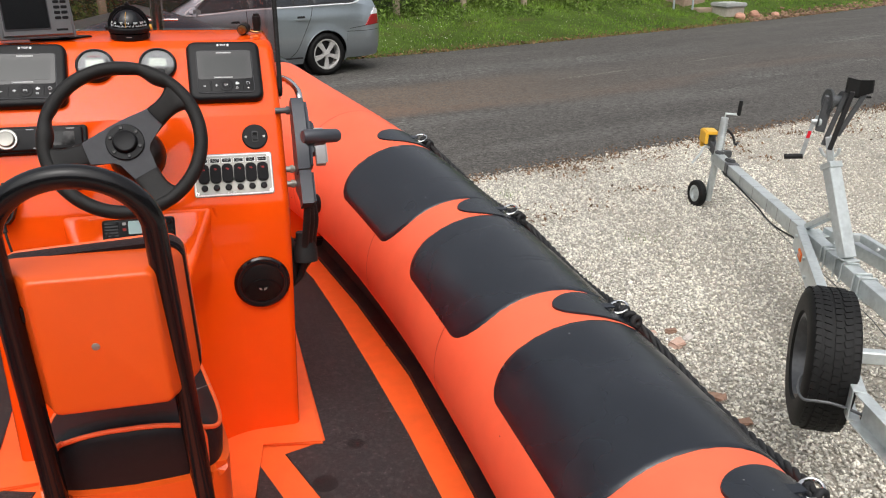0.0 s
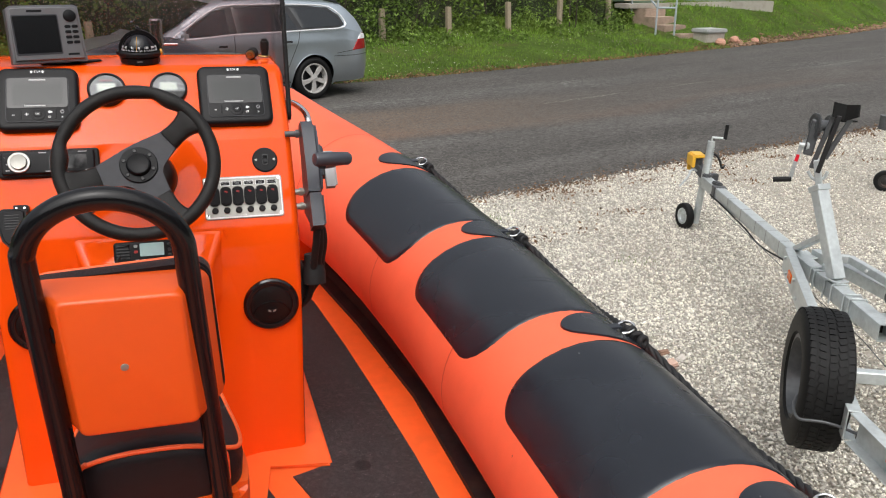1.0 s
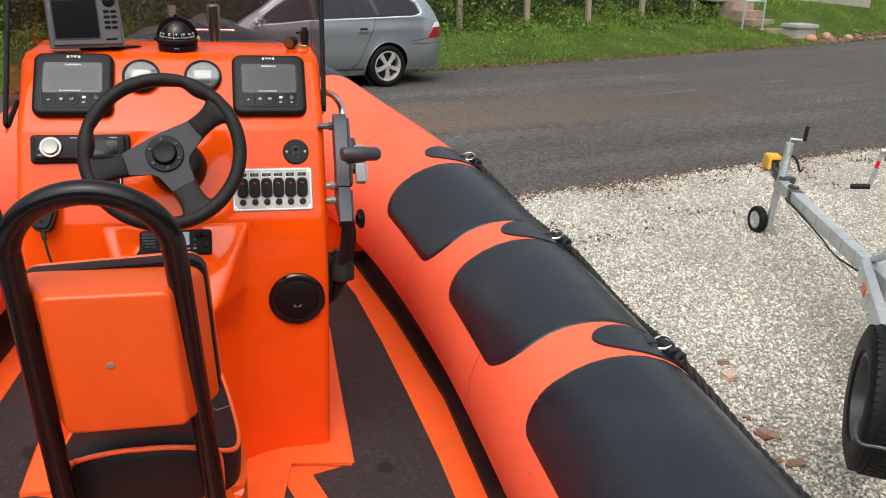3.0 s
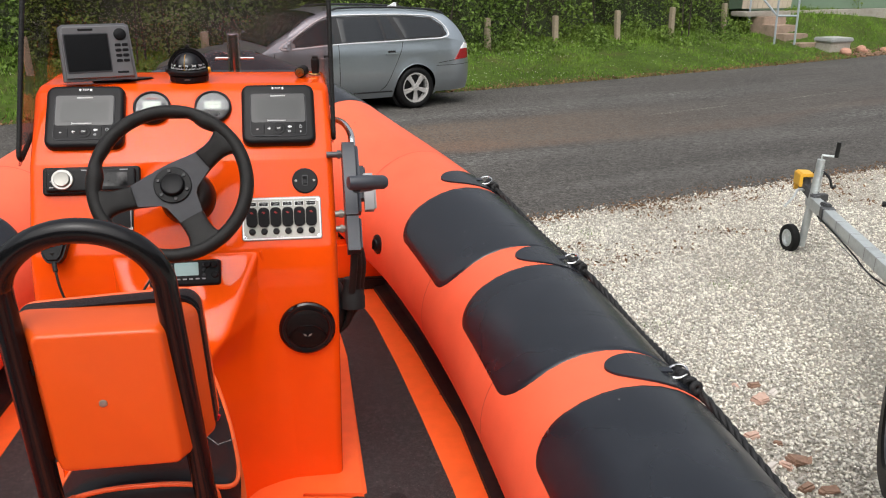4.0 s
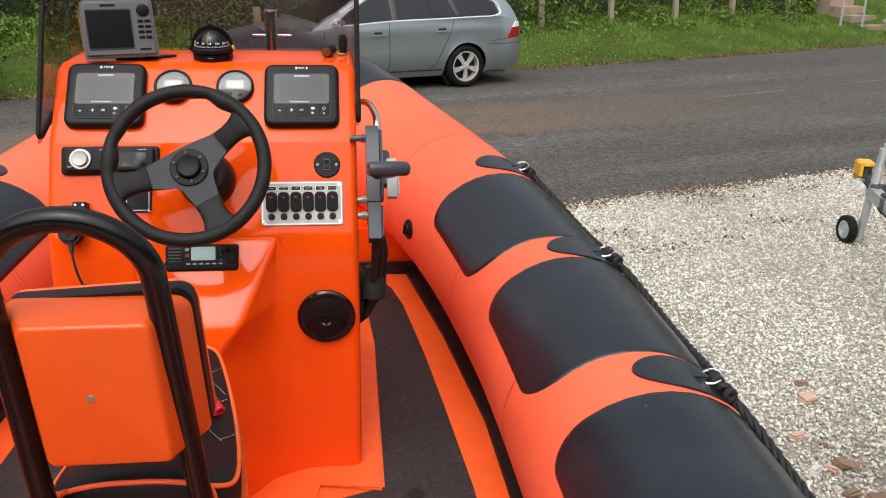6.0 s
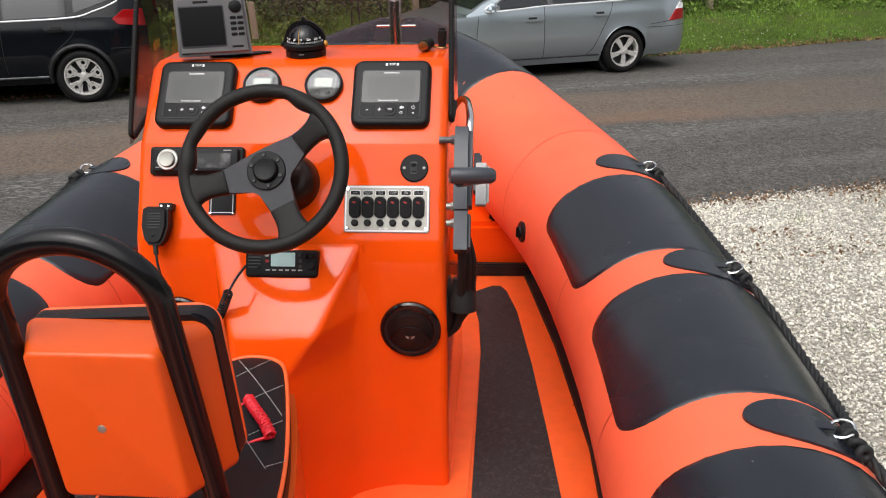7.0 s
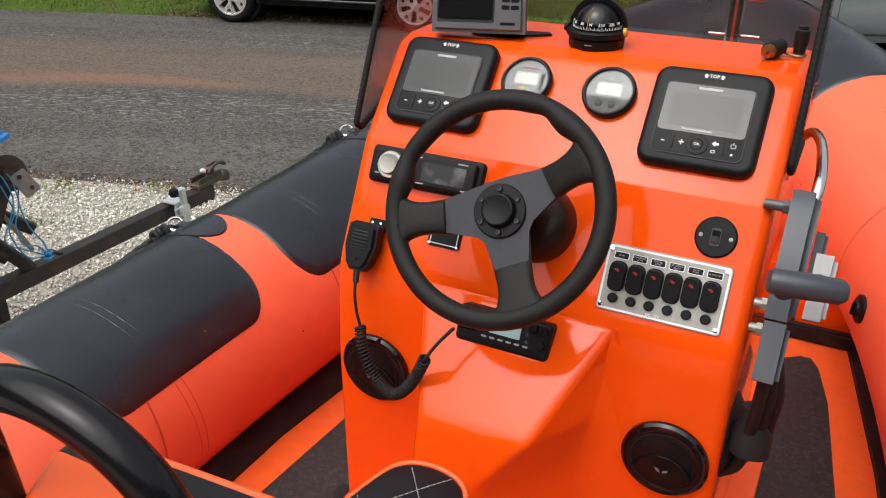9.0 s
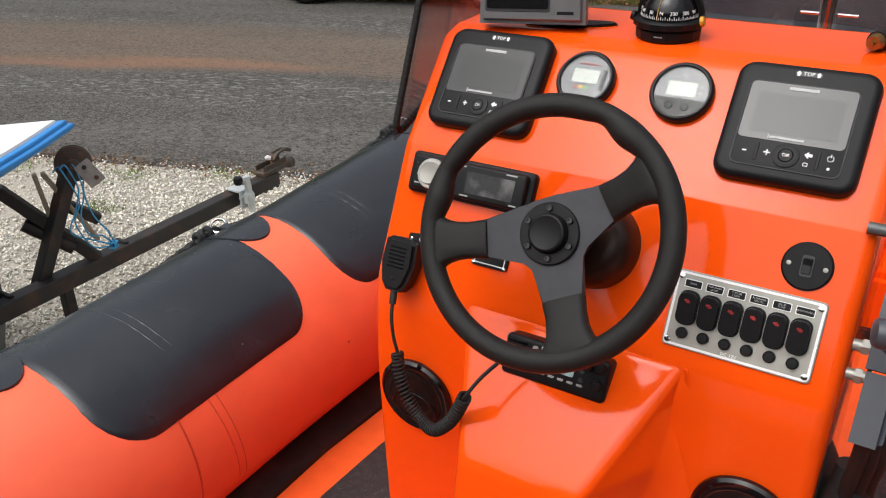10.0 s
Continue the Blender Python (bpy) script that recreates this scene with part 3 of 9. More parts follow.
def make_tube(side):
    bm = B()
    rings = []
    N, S = 150, 56
    for i in range(N + 1):
        u = 7.0 * i / N
        rings.append([bm.verts.new(tube_point(u, 360 * k / S, 0, side)) for k in range(S)])
    for a, b in zip(rings, rings[1:]):
        for k in range(S):
            bm.faces.new((a[k], a[(k + 1) % S], b[(k + 1) % S], b[k]))
    # rounded stern cone
    c = tube_at(0)
    c = Vector((c.x if side > 0 else 2 * XC - c.x, c.y, c.z))
    prev = rings[0]
    for r, dy in ((0.9, 0.10), (0.6, 0.2), (0.15, 0.27)):
        cur = [bm.verts.new(c + (v.co - c) * r + Vector((0, -dy, 0))) for v in rings[0]]
        for k in range(S):
            bm.faces.new((cur[k], cur[(k + 1) % S], prev[(k + 1) % S], prev[k]))
        prev = cur
    bm.faces.new(prev)
    t = part("tube", bm, M_TUBE, boat, "orange coated-fabric buoyancy tube", smooth=80)
    # glued seams round the tube
    for u in (4.31, 3.2, 2.24, 1.2):
        bm = B()
        lo, hi = [], []
        for k in range(49):
            d = -60 + 300 * k / 48
            uu = u + 0.05 * math.sin(radians(d)) * (1 if u > 4 else 0.3)
            lo.append(bm.verts.new(tube_point(uu - 0.0028, d, 0.0012, side)))
            hi.append(bm.verts.new(tube_point(uu + 0.0028, d, 0.0012, side)))
        for k in range(48):
            bm.faces.new((lo[k], lo[k + 1], hi[k + 1], hi[k]))
        part("seam_tape", bm, M_SEAM, t, smooth=80)
    return t


M_SEAM = mat("tube_seam", (0.58, 0.062, 0.028), 0.5, var=0.1, scale=40)


def tube_patch(name, shape, side, material, parent, lift=0.003, label=""):
    """A glued patch: an outline in (u, deg), laid over the tube with a real edge."""
    bm = B()
    us = [p[0] for p in shape]
    ds = [p[1] for p in shape]
    cu, cd = (min(us) + max(us)) / 2, (min(ds) + max(ds)) / 2
    rings = []
    for f in (1.0, 0.988, 0.94, 0.88, 0.8, 0.72, 0.64, 0.56, 0.48, 0.4, 0.32, 0.24, 0.16, 0.08, 0.03):
        up = lift if f < 1 else -0.001
        rings.append([bm.verts.new(tube_point(cu + (a - cu) * f, cd + (d - cd) * f, up, side)) for a, d in shape])
    mid = bm.verts.new(tube_point(cu, cd, lift, side))
    n = len(shape)
    for a, b in zip(rings, rings[1:]):
        for k in range(n):
            bm.faces.new((a[k], a[(k + 1) % n], b[(k + 1) % n], b[k]))
    for k in range(n):
        bm.faces.new((rings[-1][k], rings[-1][(k + 1) % n], mid))
    return part(name, bm, material, parent, label, smooth=60)


def patch_shape(u0, u1, d0, d1, ru, rd, n=9):
    """Rounded rectangle in (u, deg), well subdivided along its sides."""
    out = []
    corners = ((u1 - ru, d1 - rd, 0), (u0 + ru, d1 - rd, 90), (u0 + ru, d0 + rd, 180), (u1 - ru, d0 + rd, 270))
    for i, (cx, cy, a0) in enumerate(corners):
        for k in range(n + 1):
            a = radians(a0 + 90 * k / n)
            out.append((cx + ru * math.cos(a), cy + rd * math.sin(a)))
        nx = corners[(i + 1) % 4]
        a = radians(a0 + 90)
        p0 = out[-1]
        p1 = (nx[0] + ru * math.cos(a), nx[1] + rd * math.sin(a))
        for k in range(1, 14):
            out.append((p0[0] + (p1[0] - p0[0]) * k / 14, p0[1] + (p1[1] - p0[1]) * k / 14))
    return out


def grab_loop(u, side, parent):
    """Oval patch, webbing tab and steel ring that hold the lifeline."""
    shape = []
    wide = 0.060 / ((tube_at(u + 0.05) - tube_at(u - 0.05)).length * 10)
    for k in range(40):
        a = 2 * math.pi * k / 40
        shape.append((u + 1.06 * wide * math.cos(a), 68 + 30 * math.sin(a)))
    pt = tube_patch("ring_patch", shape, side, M_PATCH, parent, 0.0045)
    bm = B()
    p, q = tube_point(u, 66, 0.005, side), tube_point(u, 60, 0.016, side)
    n = (tube_point(u, 63, 0.1, side) - tube_point(u, 63, 0, side)).normalized()
    fwd = (tube_point(u + 0.02, 63, 0, side) - tube_point(u, 63, 0, side)).normalized()
    mm = Matrix.Translation(p) @ Matrix((fwd, (q - p).normalized(), n)).transposed().to_4x4()
    box(bm, (0.024, 0.034, 0.004), (0, 0.004, 0.001), 0.0015, m=mm)
    part("webbing_tab", bm, M_PATCH, pt)
    bm = B()
    c = tube_point(u, 58, 0.016, side)
    ring = [c + 0.021 * (math.cos(2 * math.pi * k / 24) * (fwd * 0.9 + n * 0.25) + math.sin(2 * math.pi * k / 24) * ((q - p).normalized() * 0.95 + n * 0.3)) for k in range(24)]
    sweep(bm, ring, 0.0035, 8, closed=True)
    part("ring", bm, M_CHROME, pt, "bright steel ring")
    return c


def lifeline(points, parent, side):
    """Three-strand rope sagging between its rings."""
    path = []
    for a, b in zip(points, points[1:]):
        for k in range(16):
            f = k / 16
            u = a + (b - a) * f
            path.append(tube_point(u, 56 - 27 * math.sin(math.pi * f) ** 0.6, 0.012, side))
    path.append(tube_point(points[-1], 57, 0.018, side))
    fine = smooth_line(path, 5)
    for strand in range(3):
        bm = B()
        pts = []
        for i, p in enumerate(fine):
            t = (fine[min(i + 1, len(fine) - 1)] - fine[max(i - 1, 0)]).normalized()
            s = t.orthogonal().normalized()
            a = i * 0.62 + strand * 2 * math.pi / 3
            pts.append(p + 0.0052 * (math.cos(a) * s + math.sin(a) * t.cross(s)))
        sweep(bm, pts, 0.0062, 7)
        part("rope_strand", bm, M_ROPE, parent, smooth=80)
    for u in points:
        bm = B()
        t = (tube_point(u + 0.05, 57, 0.018, side) - tube_point(u - 0.05, 57, 0.018, side)).normalized()
        s = t.orthogonal().normalized()
        for k in range(3):
            o = tube_point(u - 0.012 - 0.017 * k, 55 - 2 * k, 0.015, side)
            lean = (t + s * (0.35 if k % 2 else -0.25)).normalized()
            e1 = lean.orthogonal().normalized()
            sweep(bm, [o + 0.0105 * (math.cos(2 * math.pi * j / 14) * e1 + math.sin(2 * math.pi * j / 14) * lean.cross(e1)) for j in range(14)], 0.0072, 8, closed=True)
        part("rope_knot", bm, M_ROPE, parent, smooth=80)


RINGS = (3.91, 2.915, 1.995, 1.375, 0.75)
for side in (1, -1):
    t = make_tube(side)
    for u0, u1 in ((3.02, 3.76), (2.08, 2.81), (1.47, 1.91), (0.82, 1.28)) if side > 0 else ((3.06, 3.80), (2.08, 2.81), (1.24, 1.60), (0.86, 1.16)):
        tube_patch("wear_patch", patch_shape(u0 - (0.003 if side < 0 else 0), u1 + (0.065 if side < 0 else 0), -42, 151.5 if side < 0 else 154, 0.12 if u0 > 2 else 0.07, 26), side, M_PATCH, t, label="black wear patch")
        # double ridge where the patch is laid over a seam
        for off in (0.30, 0.34) if side < 0 or u0 > 2 else ():
            bm = B()
            uu = u0 + (u1 - u0) * off
            sweep(bm, [tube_point(uu + 0.0006 * (d - 60) + 0.004 * noise.noise((d * 0.05, u0, off)), d, -0.0016 - 0.0016 * max(0.0, (75 - d) / 25, (d - 118) / 20), side) for d in range(46, 142, 4)], 0.0052, 8)
            part("patch_ridge", bm, M_PATCH, t, smooth=80)
            if side < 0:
                bm = B()
                sweep(bm, [tube_point(uu + 0.0006 * (d - 60), d, -0.0010, side) for d in range(150, 205, 4)], 0.0015, 6)
                part("seam_tape", bm, M_SEAM, t, smooth=80)
    tube_patch("bow_patch", patch_shape(5.44, 6.99, -70, 172, 0.10, 24), side, M_PATCH, t, label="black bow patch")
    for u in RINGS:
        grab_loop(u + (0.03 if side < 0 else 0), side, boat)
    lifeline(RINGS[::-1], boat, side)
    # inflation valve
    bm = B()
    p, n = tube_point(3.96, 176, 0.0, side), (tube_point(3.96, 176, 0.1, side) - tube_point(3.96, 176, 0, side)).normalized()
    mm = Matrix.Translation(p) @ n.to_track_quat("Z", "Y").to_matrix().to_4x4()
    lathe(bm, [(0.034, -0.004), (0.034, 0.004), (0.028, 0.008), (0.020, 0.009), (0.018, 0.014), (0, 0.015)], 20, mm)
    box(bm, (0.008, 0.034, 0.008), (0, 0, 0.016), 0.002, m=mm)
    part("valve", bm, M_BLACK, t, "black inflation valve")


def hull_mesh():
    """Shallow V hull below the deck, from transom to stem."""
    bm = B()
    rows = []
    for y, w, zk in ((-2.8, 0.78, -0.45), (-1.5, 0.80, -0.47), (0.0, 0.78, -0.46), (0.9, 0.62, -0.40), (1.5, 0.38, -0.22), (1.95, 0.10, 0.15)):
        rows.append([bm.verts.new((XC + s * w, y, z)) for s, z in ((-1, 0.0), (-0.98, -0.10), (-0.5, zk * 0.72), (0, zk), (0.5, zk * 0.72), (0.98, -0.10), (1, 0.0))])
    for a, b in zip(rows, rows[1:]):
        for k in range(6):
            bm.faces.new((a[k], a[k + 1], b[k + 1], b[k]))
    bm.faces.new(rows[0])
    bm.faces.new(rows[-1])
    return bm


part("hull", hull_mesh(), M_HULL, boat, "grey moulded hull")

# deck: orange floor, black edge strips, dark non-slip panels
bm = B()
edge = [(-2.75, 0.70), (-0.43, 0.685), (0.142, 0.668), (0.65, 0.605), (1.16, 0.516)]
LEDGE = 0.05                                    # the strip is this much wider to port
left = [(2 * XC - x + LEDGE, y) for y, x in edge]
right = [(x, y) for y, x in edge]
slab(bm, right + left[::-1], -0.03, 0.0)
part("deck", bm, M_GEL2, boat, "orange moulded deck")
for side in (1, -1):
    bm = B()
    fx = (lambda v: v) if side > 0 else (lambda v: 2 * XC - v)
    rows = []
    for y, x in [(e[0], e[1]) for e in edge]:
        pts = [(0.0, -0.02), (0.002, 0.012), (0.045, 0.016), (0.055, 0.045), (0.075, 0.05), (0.12, 0.04), (0.13, -0.05)]
        rows.append([bm.verts.new((fx(x + dx - (LEDGE if side < 0 and dx < 0.05 else 0)), y, z)) for dx, z in pts])
    for a, b in zip(rows, rows[1:]):
        for k in range(len(a) - 1):
            bm.faces.new((a[k], a[k + 1], b[k + 1], b[k]))
    part("edge_strip", bm, M_STRAKE, boat, "black rubber strip along the tube")
# panels, starboard and port
INNER = [(0.372, -0.12), (0.373, 0.60), (0.36, 0.80), (0.335, 0.95), (0.335, 1.02)]
OUTER = [(0.40, 1.07), (0.43, 1.07), (0.452, 1.03), (0.488, 0.875), (0.532, 0.52), (0.564, 0.194), (0.592, -0.133), (0.606, -0.404), (0.615, -0.9), (0.62, -2.6)]
STAR = INNER + OUTER + [(0.62, -2.6), (0.46, -2.6), (0.46, -0.75), (0.262, -0.150)]
for side in (1, -1):
    for outl in (STAR, [(0.165, -0.15), (0.185, -0.15), (0.36, -0.70), (0.36, -2.6), (0.22, -2.6), (0.165, -0.8), (0.145, -0.3)]):
        o2 = list(dict.fromkeys(outl))
        bm = B()
        slab(bm, [(x if side > 0 else 2 * XC - x + (0.04 if x > 0.47 else 0), y) for x, y in (o2 if side > 0 else o2[::-1])], -0.002, 0.004, bevel=0.0015, segs=1)
        part("nonslip_panel", bm, M_NONSKID, boat, "dark grey non-slip deck panel", smooth=0)
# raised foredeck step with black edge
bm = B()
slab(bm, [(XC - 0.70, 1.19), (XC + 0.70, 1.19), (XC + 0.62, 1.4), (XC + 0.40, 1.75), (XC + 0.1, 2.05), (XC - 0.1, 2.05), (XC - 0.40, 1.75), (XC - 0.62, 1.4)], -0.02, 0.20, bevel=0.02)
part("bow_locker", bm, M_GEL, boat, "orange moulded bow locker")
bm = B()
box(bm, (1.30, 0.03, 0.05), (XC, 1.17, 0.022), 0.006)
part("step_edge", bm, M_STRAKE, boat)
bm = B()
box(bm, (0.09, 0.05, 0.035), (0.43, 1.23, 0.217), 0.008)
part("locker_latch", bm, M_BLACK, boat)
# mooring post on the bow: steel post with two cross pins
bm = B()
lathe(bm, [(0.0, 0.18), (0.06, 0.18), (0.06, 0.2), (0.026, 0.22), (0.026, 0.93), (0.024, 0.936), (0, 0.936)], 28, T((0.0, 1.70, 0)))
post = part("bow_post", bm, M_CHROME, boat, "polished steel mooring post")
for z in (0.835, 0.72):
    bm = B()
    cyl(bm, (-0.075, 1.70, z), (0.08, 1.70, z), 0.006, segs=12)
    part("cross_pin", bm, M_CHROME, post)

# keel blocks under the hull
bm = B()
for y in (-2.0, 0.4):
    z0 = 0.0
    p = BOAT @ Vector((XC, y, -0.465))
    box(bm, (0.5, 0.25, p.z), (p.x, p.y, p.z / 2), 0.01)
tagged(part("keel_blocks", bm, M_WOOD, None), "weathered timber blocks under the hull", "block", kind="structure")
# ---- helm console ----
HW = 0.343
console = thing("helm_console", BOAT @ T((XC, 0.2, 0.0)), "glossy orange moulded helm console standing on the deck", "console")
CB = T((-XC, -0.2, 0.0))                        # boat axes -> console's own


def in_console(bm):
    bm.transform(CB)
    return bm


PROFILE = [(-0.036, 0.0), (-0.030, 0.44), (-0.0268, 0.50), (-0.0225, 0.55), (-0.0165, 0.60), (-0.0055, 0.645), (0.0162, 0.685), (0.097, 0.835), (0.226, 0.978), (0.262, 0.988), (0.45, 0.988), (0.53, 0.91), (0.60, 0.0)]


def rounded(line, radii, steps=5):
    """A closed outline with its corners rounded by the radius given for each."""
    out, n = [], len(line)
    for i, r in enumerate(radii):
        p0, p1, p2 = (Vector(line[k % n]) for k in (i - 1, i, i + 1))
        if not r:
            out.append(p1)
            continue
        u, v = (p0 - p1).normalized(), (p2 - p1).normalized()
        half_ = (math.pi - u.angle(v)) / 2
        d = min(r * math.tan(half_), (p0 - p1).length * 0.48, (p2 - p1).length * 0.48)
        a_, c_ = p1 + u * d, p1 + v * d
        for j in range(steps + 1):
            f = j / steps
            out.append(a_ * (1 - f) ** 2 + p1 * (2 * f * (1 - f)) + c_ * f * f)
    return out


def inset(line, d):
    """The outline moved inwards by d."""
    n = len(line)
    area = sum(line[i - 1].x * line[i].y - line[i].x * line[i - 1].y for i in range(n))
    out = []
    for i in range(n):
        u = (line[i] - line[i - 1]).normalized()
        v = (line[(i + 1) % n] - line[i]).normalized()
        nu, nv = Vector((-u.y, u.x)), Vector((-v.y, v.x))
        m_ = (nu + nv).normalized()
        out.append(line[i] + m_ * (d / max(m_.dot(nu), 0.4)) * (1 if area > 0 else -1))
    return out


SHELL = rounded(PROFILE, [0, 0.2, 0.2, 0.2, 0.2, 0.1, 0.1, 0.014, 0.03, 0.03, 0.05, 0.05, 0])
RC = 0.019
bm = B()
rings = []
for sx in (-1, 1):
    for a_ in (range(0, 91, 15) if sx < 0 else range(90, -1, -15)):
        x_ = XC + sx * (HW - RC + RC * math.cos(radians(a_))) + (0.006 if sx > 0 else 0)
        rings.append([bm.verts.new((x_, q.x, q.y)) for q in inset(SHELL, RC * (1 - math.sin(radians(a_))))])
n = len(SHELL)
for a, b in zip(rings, rings[1:]):
    for k in range(n):
        bm.faces.new((a[k], a[(k + 1) % n], b[(k + 1) % n], b[k]))
bm.faces.new(rings[0])
bm.faces.new(rings[-1])
part("console_body", in_console(bm), M_GEL, console, smooth=50)

# knee wedge that juts aft below the wheel, with soft moulded edges
LV = [(0.640, -0.203, 0.134, -0.004, -0.206, 0.137), (0.490, -0.130, 0.052, -0.162, -0.220, 0.154), (0.405, -0.128, -0.012, -0.188, -0.226, 0.162), (0.0, -0.12, -0.03, -0.23, -0.24, 0.175)]


def wedge_level(z):
    """Left edge, right edge, front and both roots of the wedge at a height, averaged over a short stretch."""
    acc = [0.0] * 5
    for k in range(-3, 4):
        zz = min(max(z + 0.0022 * k, 0.0), 0.640)
        for p_, q_ in zip(LV, LV[1:]):
            if q_[0] <= zz <= p_[0]:
                f = (p_[0] - zz) / (p_[0] - q_[0])
                acc = [v + (p_[i + 1] + (q_[i + 1] - p_[i + 1]) * f) / 7 for i, v in enumerate(acc)]
                break
    return acc


def wall_y(z):
    """Just inside the console's aft face."""
    return -0.0345 + 0.006 * z / 0.44 if z < 0.44 else -0.0285 + 0.016 * (z - 0.44) / 0.18


bm = B()
rows = []
for k in range(71):
    z = 0.640 * (1 - k / 70)
    xl, xr, y, bl, br = wedge_level(z)
    corners = [Vector((bl, 0.02)), Vector((xl, y)), Vector((xr, y)), Vector((br, 0.02))]
    line = [corners[0]]
    for i in (1, 2):
        p0, p1, p2 = corners[i - 1], corners[i], corners[i + 1]
        r0, r1 = min(0.016, (p1 - p0).length * 0.4), min(0.016, (p2 - p1).length * 0.4)
        a_, c_ = p1 + (p0 - p1).normalized() * r0, p1 + (p2 - p1).normalized() * r1
        for j in range(7):
            f = j / 6
            line.append(a_ * (1 - f) ** 2 + p1 * (2 * f * (1 - f)) + c_ * f * f)
    # the starboard flank runs out into the console face in a wide hollow
    p_, e_ = corners[2].lerp(corners[3], 0.62), Vector((br + 0.05 * min(1.0, (0.641 - z) / 0.3), wall_y(z)))
    for j in range(8):
        f = j / 7
        line.append(p_ * (1 - f) ** 2 + Vector((br - 0.012, wall_y(z))) * (2 * f * (1 - f)) + e_ * f * f)
    line.append(Vector((br + 0.055 * min(1.0, (0.641 - z) / 0.3), 0.02)))
    rows.append([bm.verts.new((p.x, p.y, z)) for p in line])
for a, b in zip(rows, rows[1:]):
    for k in range(len(a) - 1):
        bm.faces.new((a[k], a[k + 1], b[k + 1], b[k]))
bm.faces.new(rows[0])
part("knee_wedge", in_console(bm), M_GEL, console, smooth=70)

# foot flange moulded to the deck
bm = B()
slab(bm, [(XC - 0.41, 0.75), (XC - 0.405, 0.6), (XC - 0.395, -0.132), (XC - 0.25, -0.12), (XC - 0.2, -0.36), (XC + 0.2, -0.36), (XC + 0.24, -0.10), (XC + 0.395, -0.132), (XC + 0.405, 0.6), (XC + 0.395, 0.75)], 0.0005, 0.011, bevel=0.004)
part("foot_flange", in_console(bm), M_GEL2, console)
# round steering boss moulded into the panel
UPL, NL = Vector((0, 0.474, 0.880)), Vector((0, -0.880, 0.474))      # lower panel
UPD, ND = Vector((0, 0.665, 0.747)), Vector((0, -0.747, 0.665))      # upper dash


def lower(x, s, lift=0.0):
    """Frame on the lower panel, s metres up from its foot."""
    return on_face(Vector((x, 0.0, 0.655)) + UPL * s + NL * lift, UPL, NL)


def dash(x, s, lift=0.0):
    return on_face(Vector((x, 0.097, 0.835)) + UPD * s + ND * lift, UPD, ND)


# ---- smoked windscreen with black edge trim ----
screen = thing("windscreen", BOAT @ T((XC, 0.4, 1.0)), "smoked acrylic windscreen with black edging on the console", "windscreen")
SB = T((-XC, -0.4, -1.0))
LOW = [(-0.397, 0.10, 0.832), (-0.393, 0.26, 0.89), (-0.385, 0.40, 0.96), (-0.30, 0.465, 0.985), (-0.15, 0.475, 0.986), (XC, 0.478, 0.986),
       (0.085, 0.475, 0.986), (0.235, 0.465, 0.985), (0.318, 0.40, 0.96), (0.325, 0.28, 0.90), (0.322, 0.16, 0.857)]
TOP = [(-0.352, 0.31, 1.42), (-0.350, 0.39, 1.43), (-0.338, 0.47, 1.44), (-0.26, 0.53, 1.45), (-0.14, 0.55, 1.455), (-0.015, 0.555, 1.455),
       (0.11, 0.55, 1.455), (0.23, 0.53, 1.45), (0.308, 0.47, 1.44), (0.320, 0.39, 1.43), (0.322, 0.31, 1.42)]
lo, hi = smooth_line(LOW, 5), smooth_line(TOP, 5)
bm = B()
a = [bm.verts.new(p) for p in lo]
b = [bm.verts.new(p) for p in hi]
for k in range(len(a) - 1):
    bm.faces.new((a[k], a[k + 1], b[k + 1], b[k]))
bm.transform(SB)
pane = part("screen_pane", bm, M_SMOKED, screen, "smoked clear acrylic sheet", smooth=60)
sol = pane.modifiers.new("thick", "SOLIDIFY")
sol.thickness = 0.005
pane.visible_shadow = False
def upright(p, q):
    """The free edge of the sheet from p up towards q."""
    p, q = Vector(p), Vector(q)
    return [p + (q - p) * f for f in (0.035, 0.3, 0.6, 0.95)]


loop = lo[4:0:-1] + upright(lo[0], hi[0]) + hi + upright(lo[-1], hi[-1])[::-1] + lo[-2:-6:-1]
ribs = []
for p, q in zip(loop, loop[1:]):
    p, q = Vector(p), Vector(q)
    steps = max(1, round((q - p).length / 0.0024))
    for j in range(steps):
        ribs.append(p + (q - p) * (j / steps))
for k in range(3, len(ribs) - 3):       # ease the corners
    ribs[k] = sum(ribs[k - 3:k + 4], Vector()) / 7
radii_ = [0.0062 if k // 2 % 2 else 0.0057 for k in range(len(ribs))]
bm = B()
sweep(bm, ribs, 0.006, 8, radii=radii_)
bm.transform(SB)
part("edge_trim", bm, M_RUBBER, screen, "black ribbed rubber edging", smooth=80)
# ---- chart plotters, flush in the dash ----


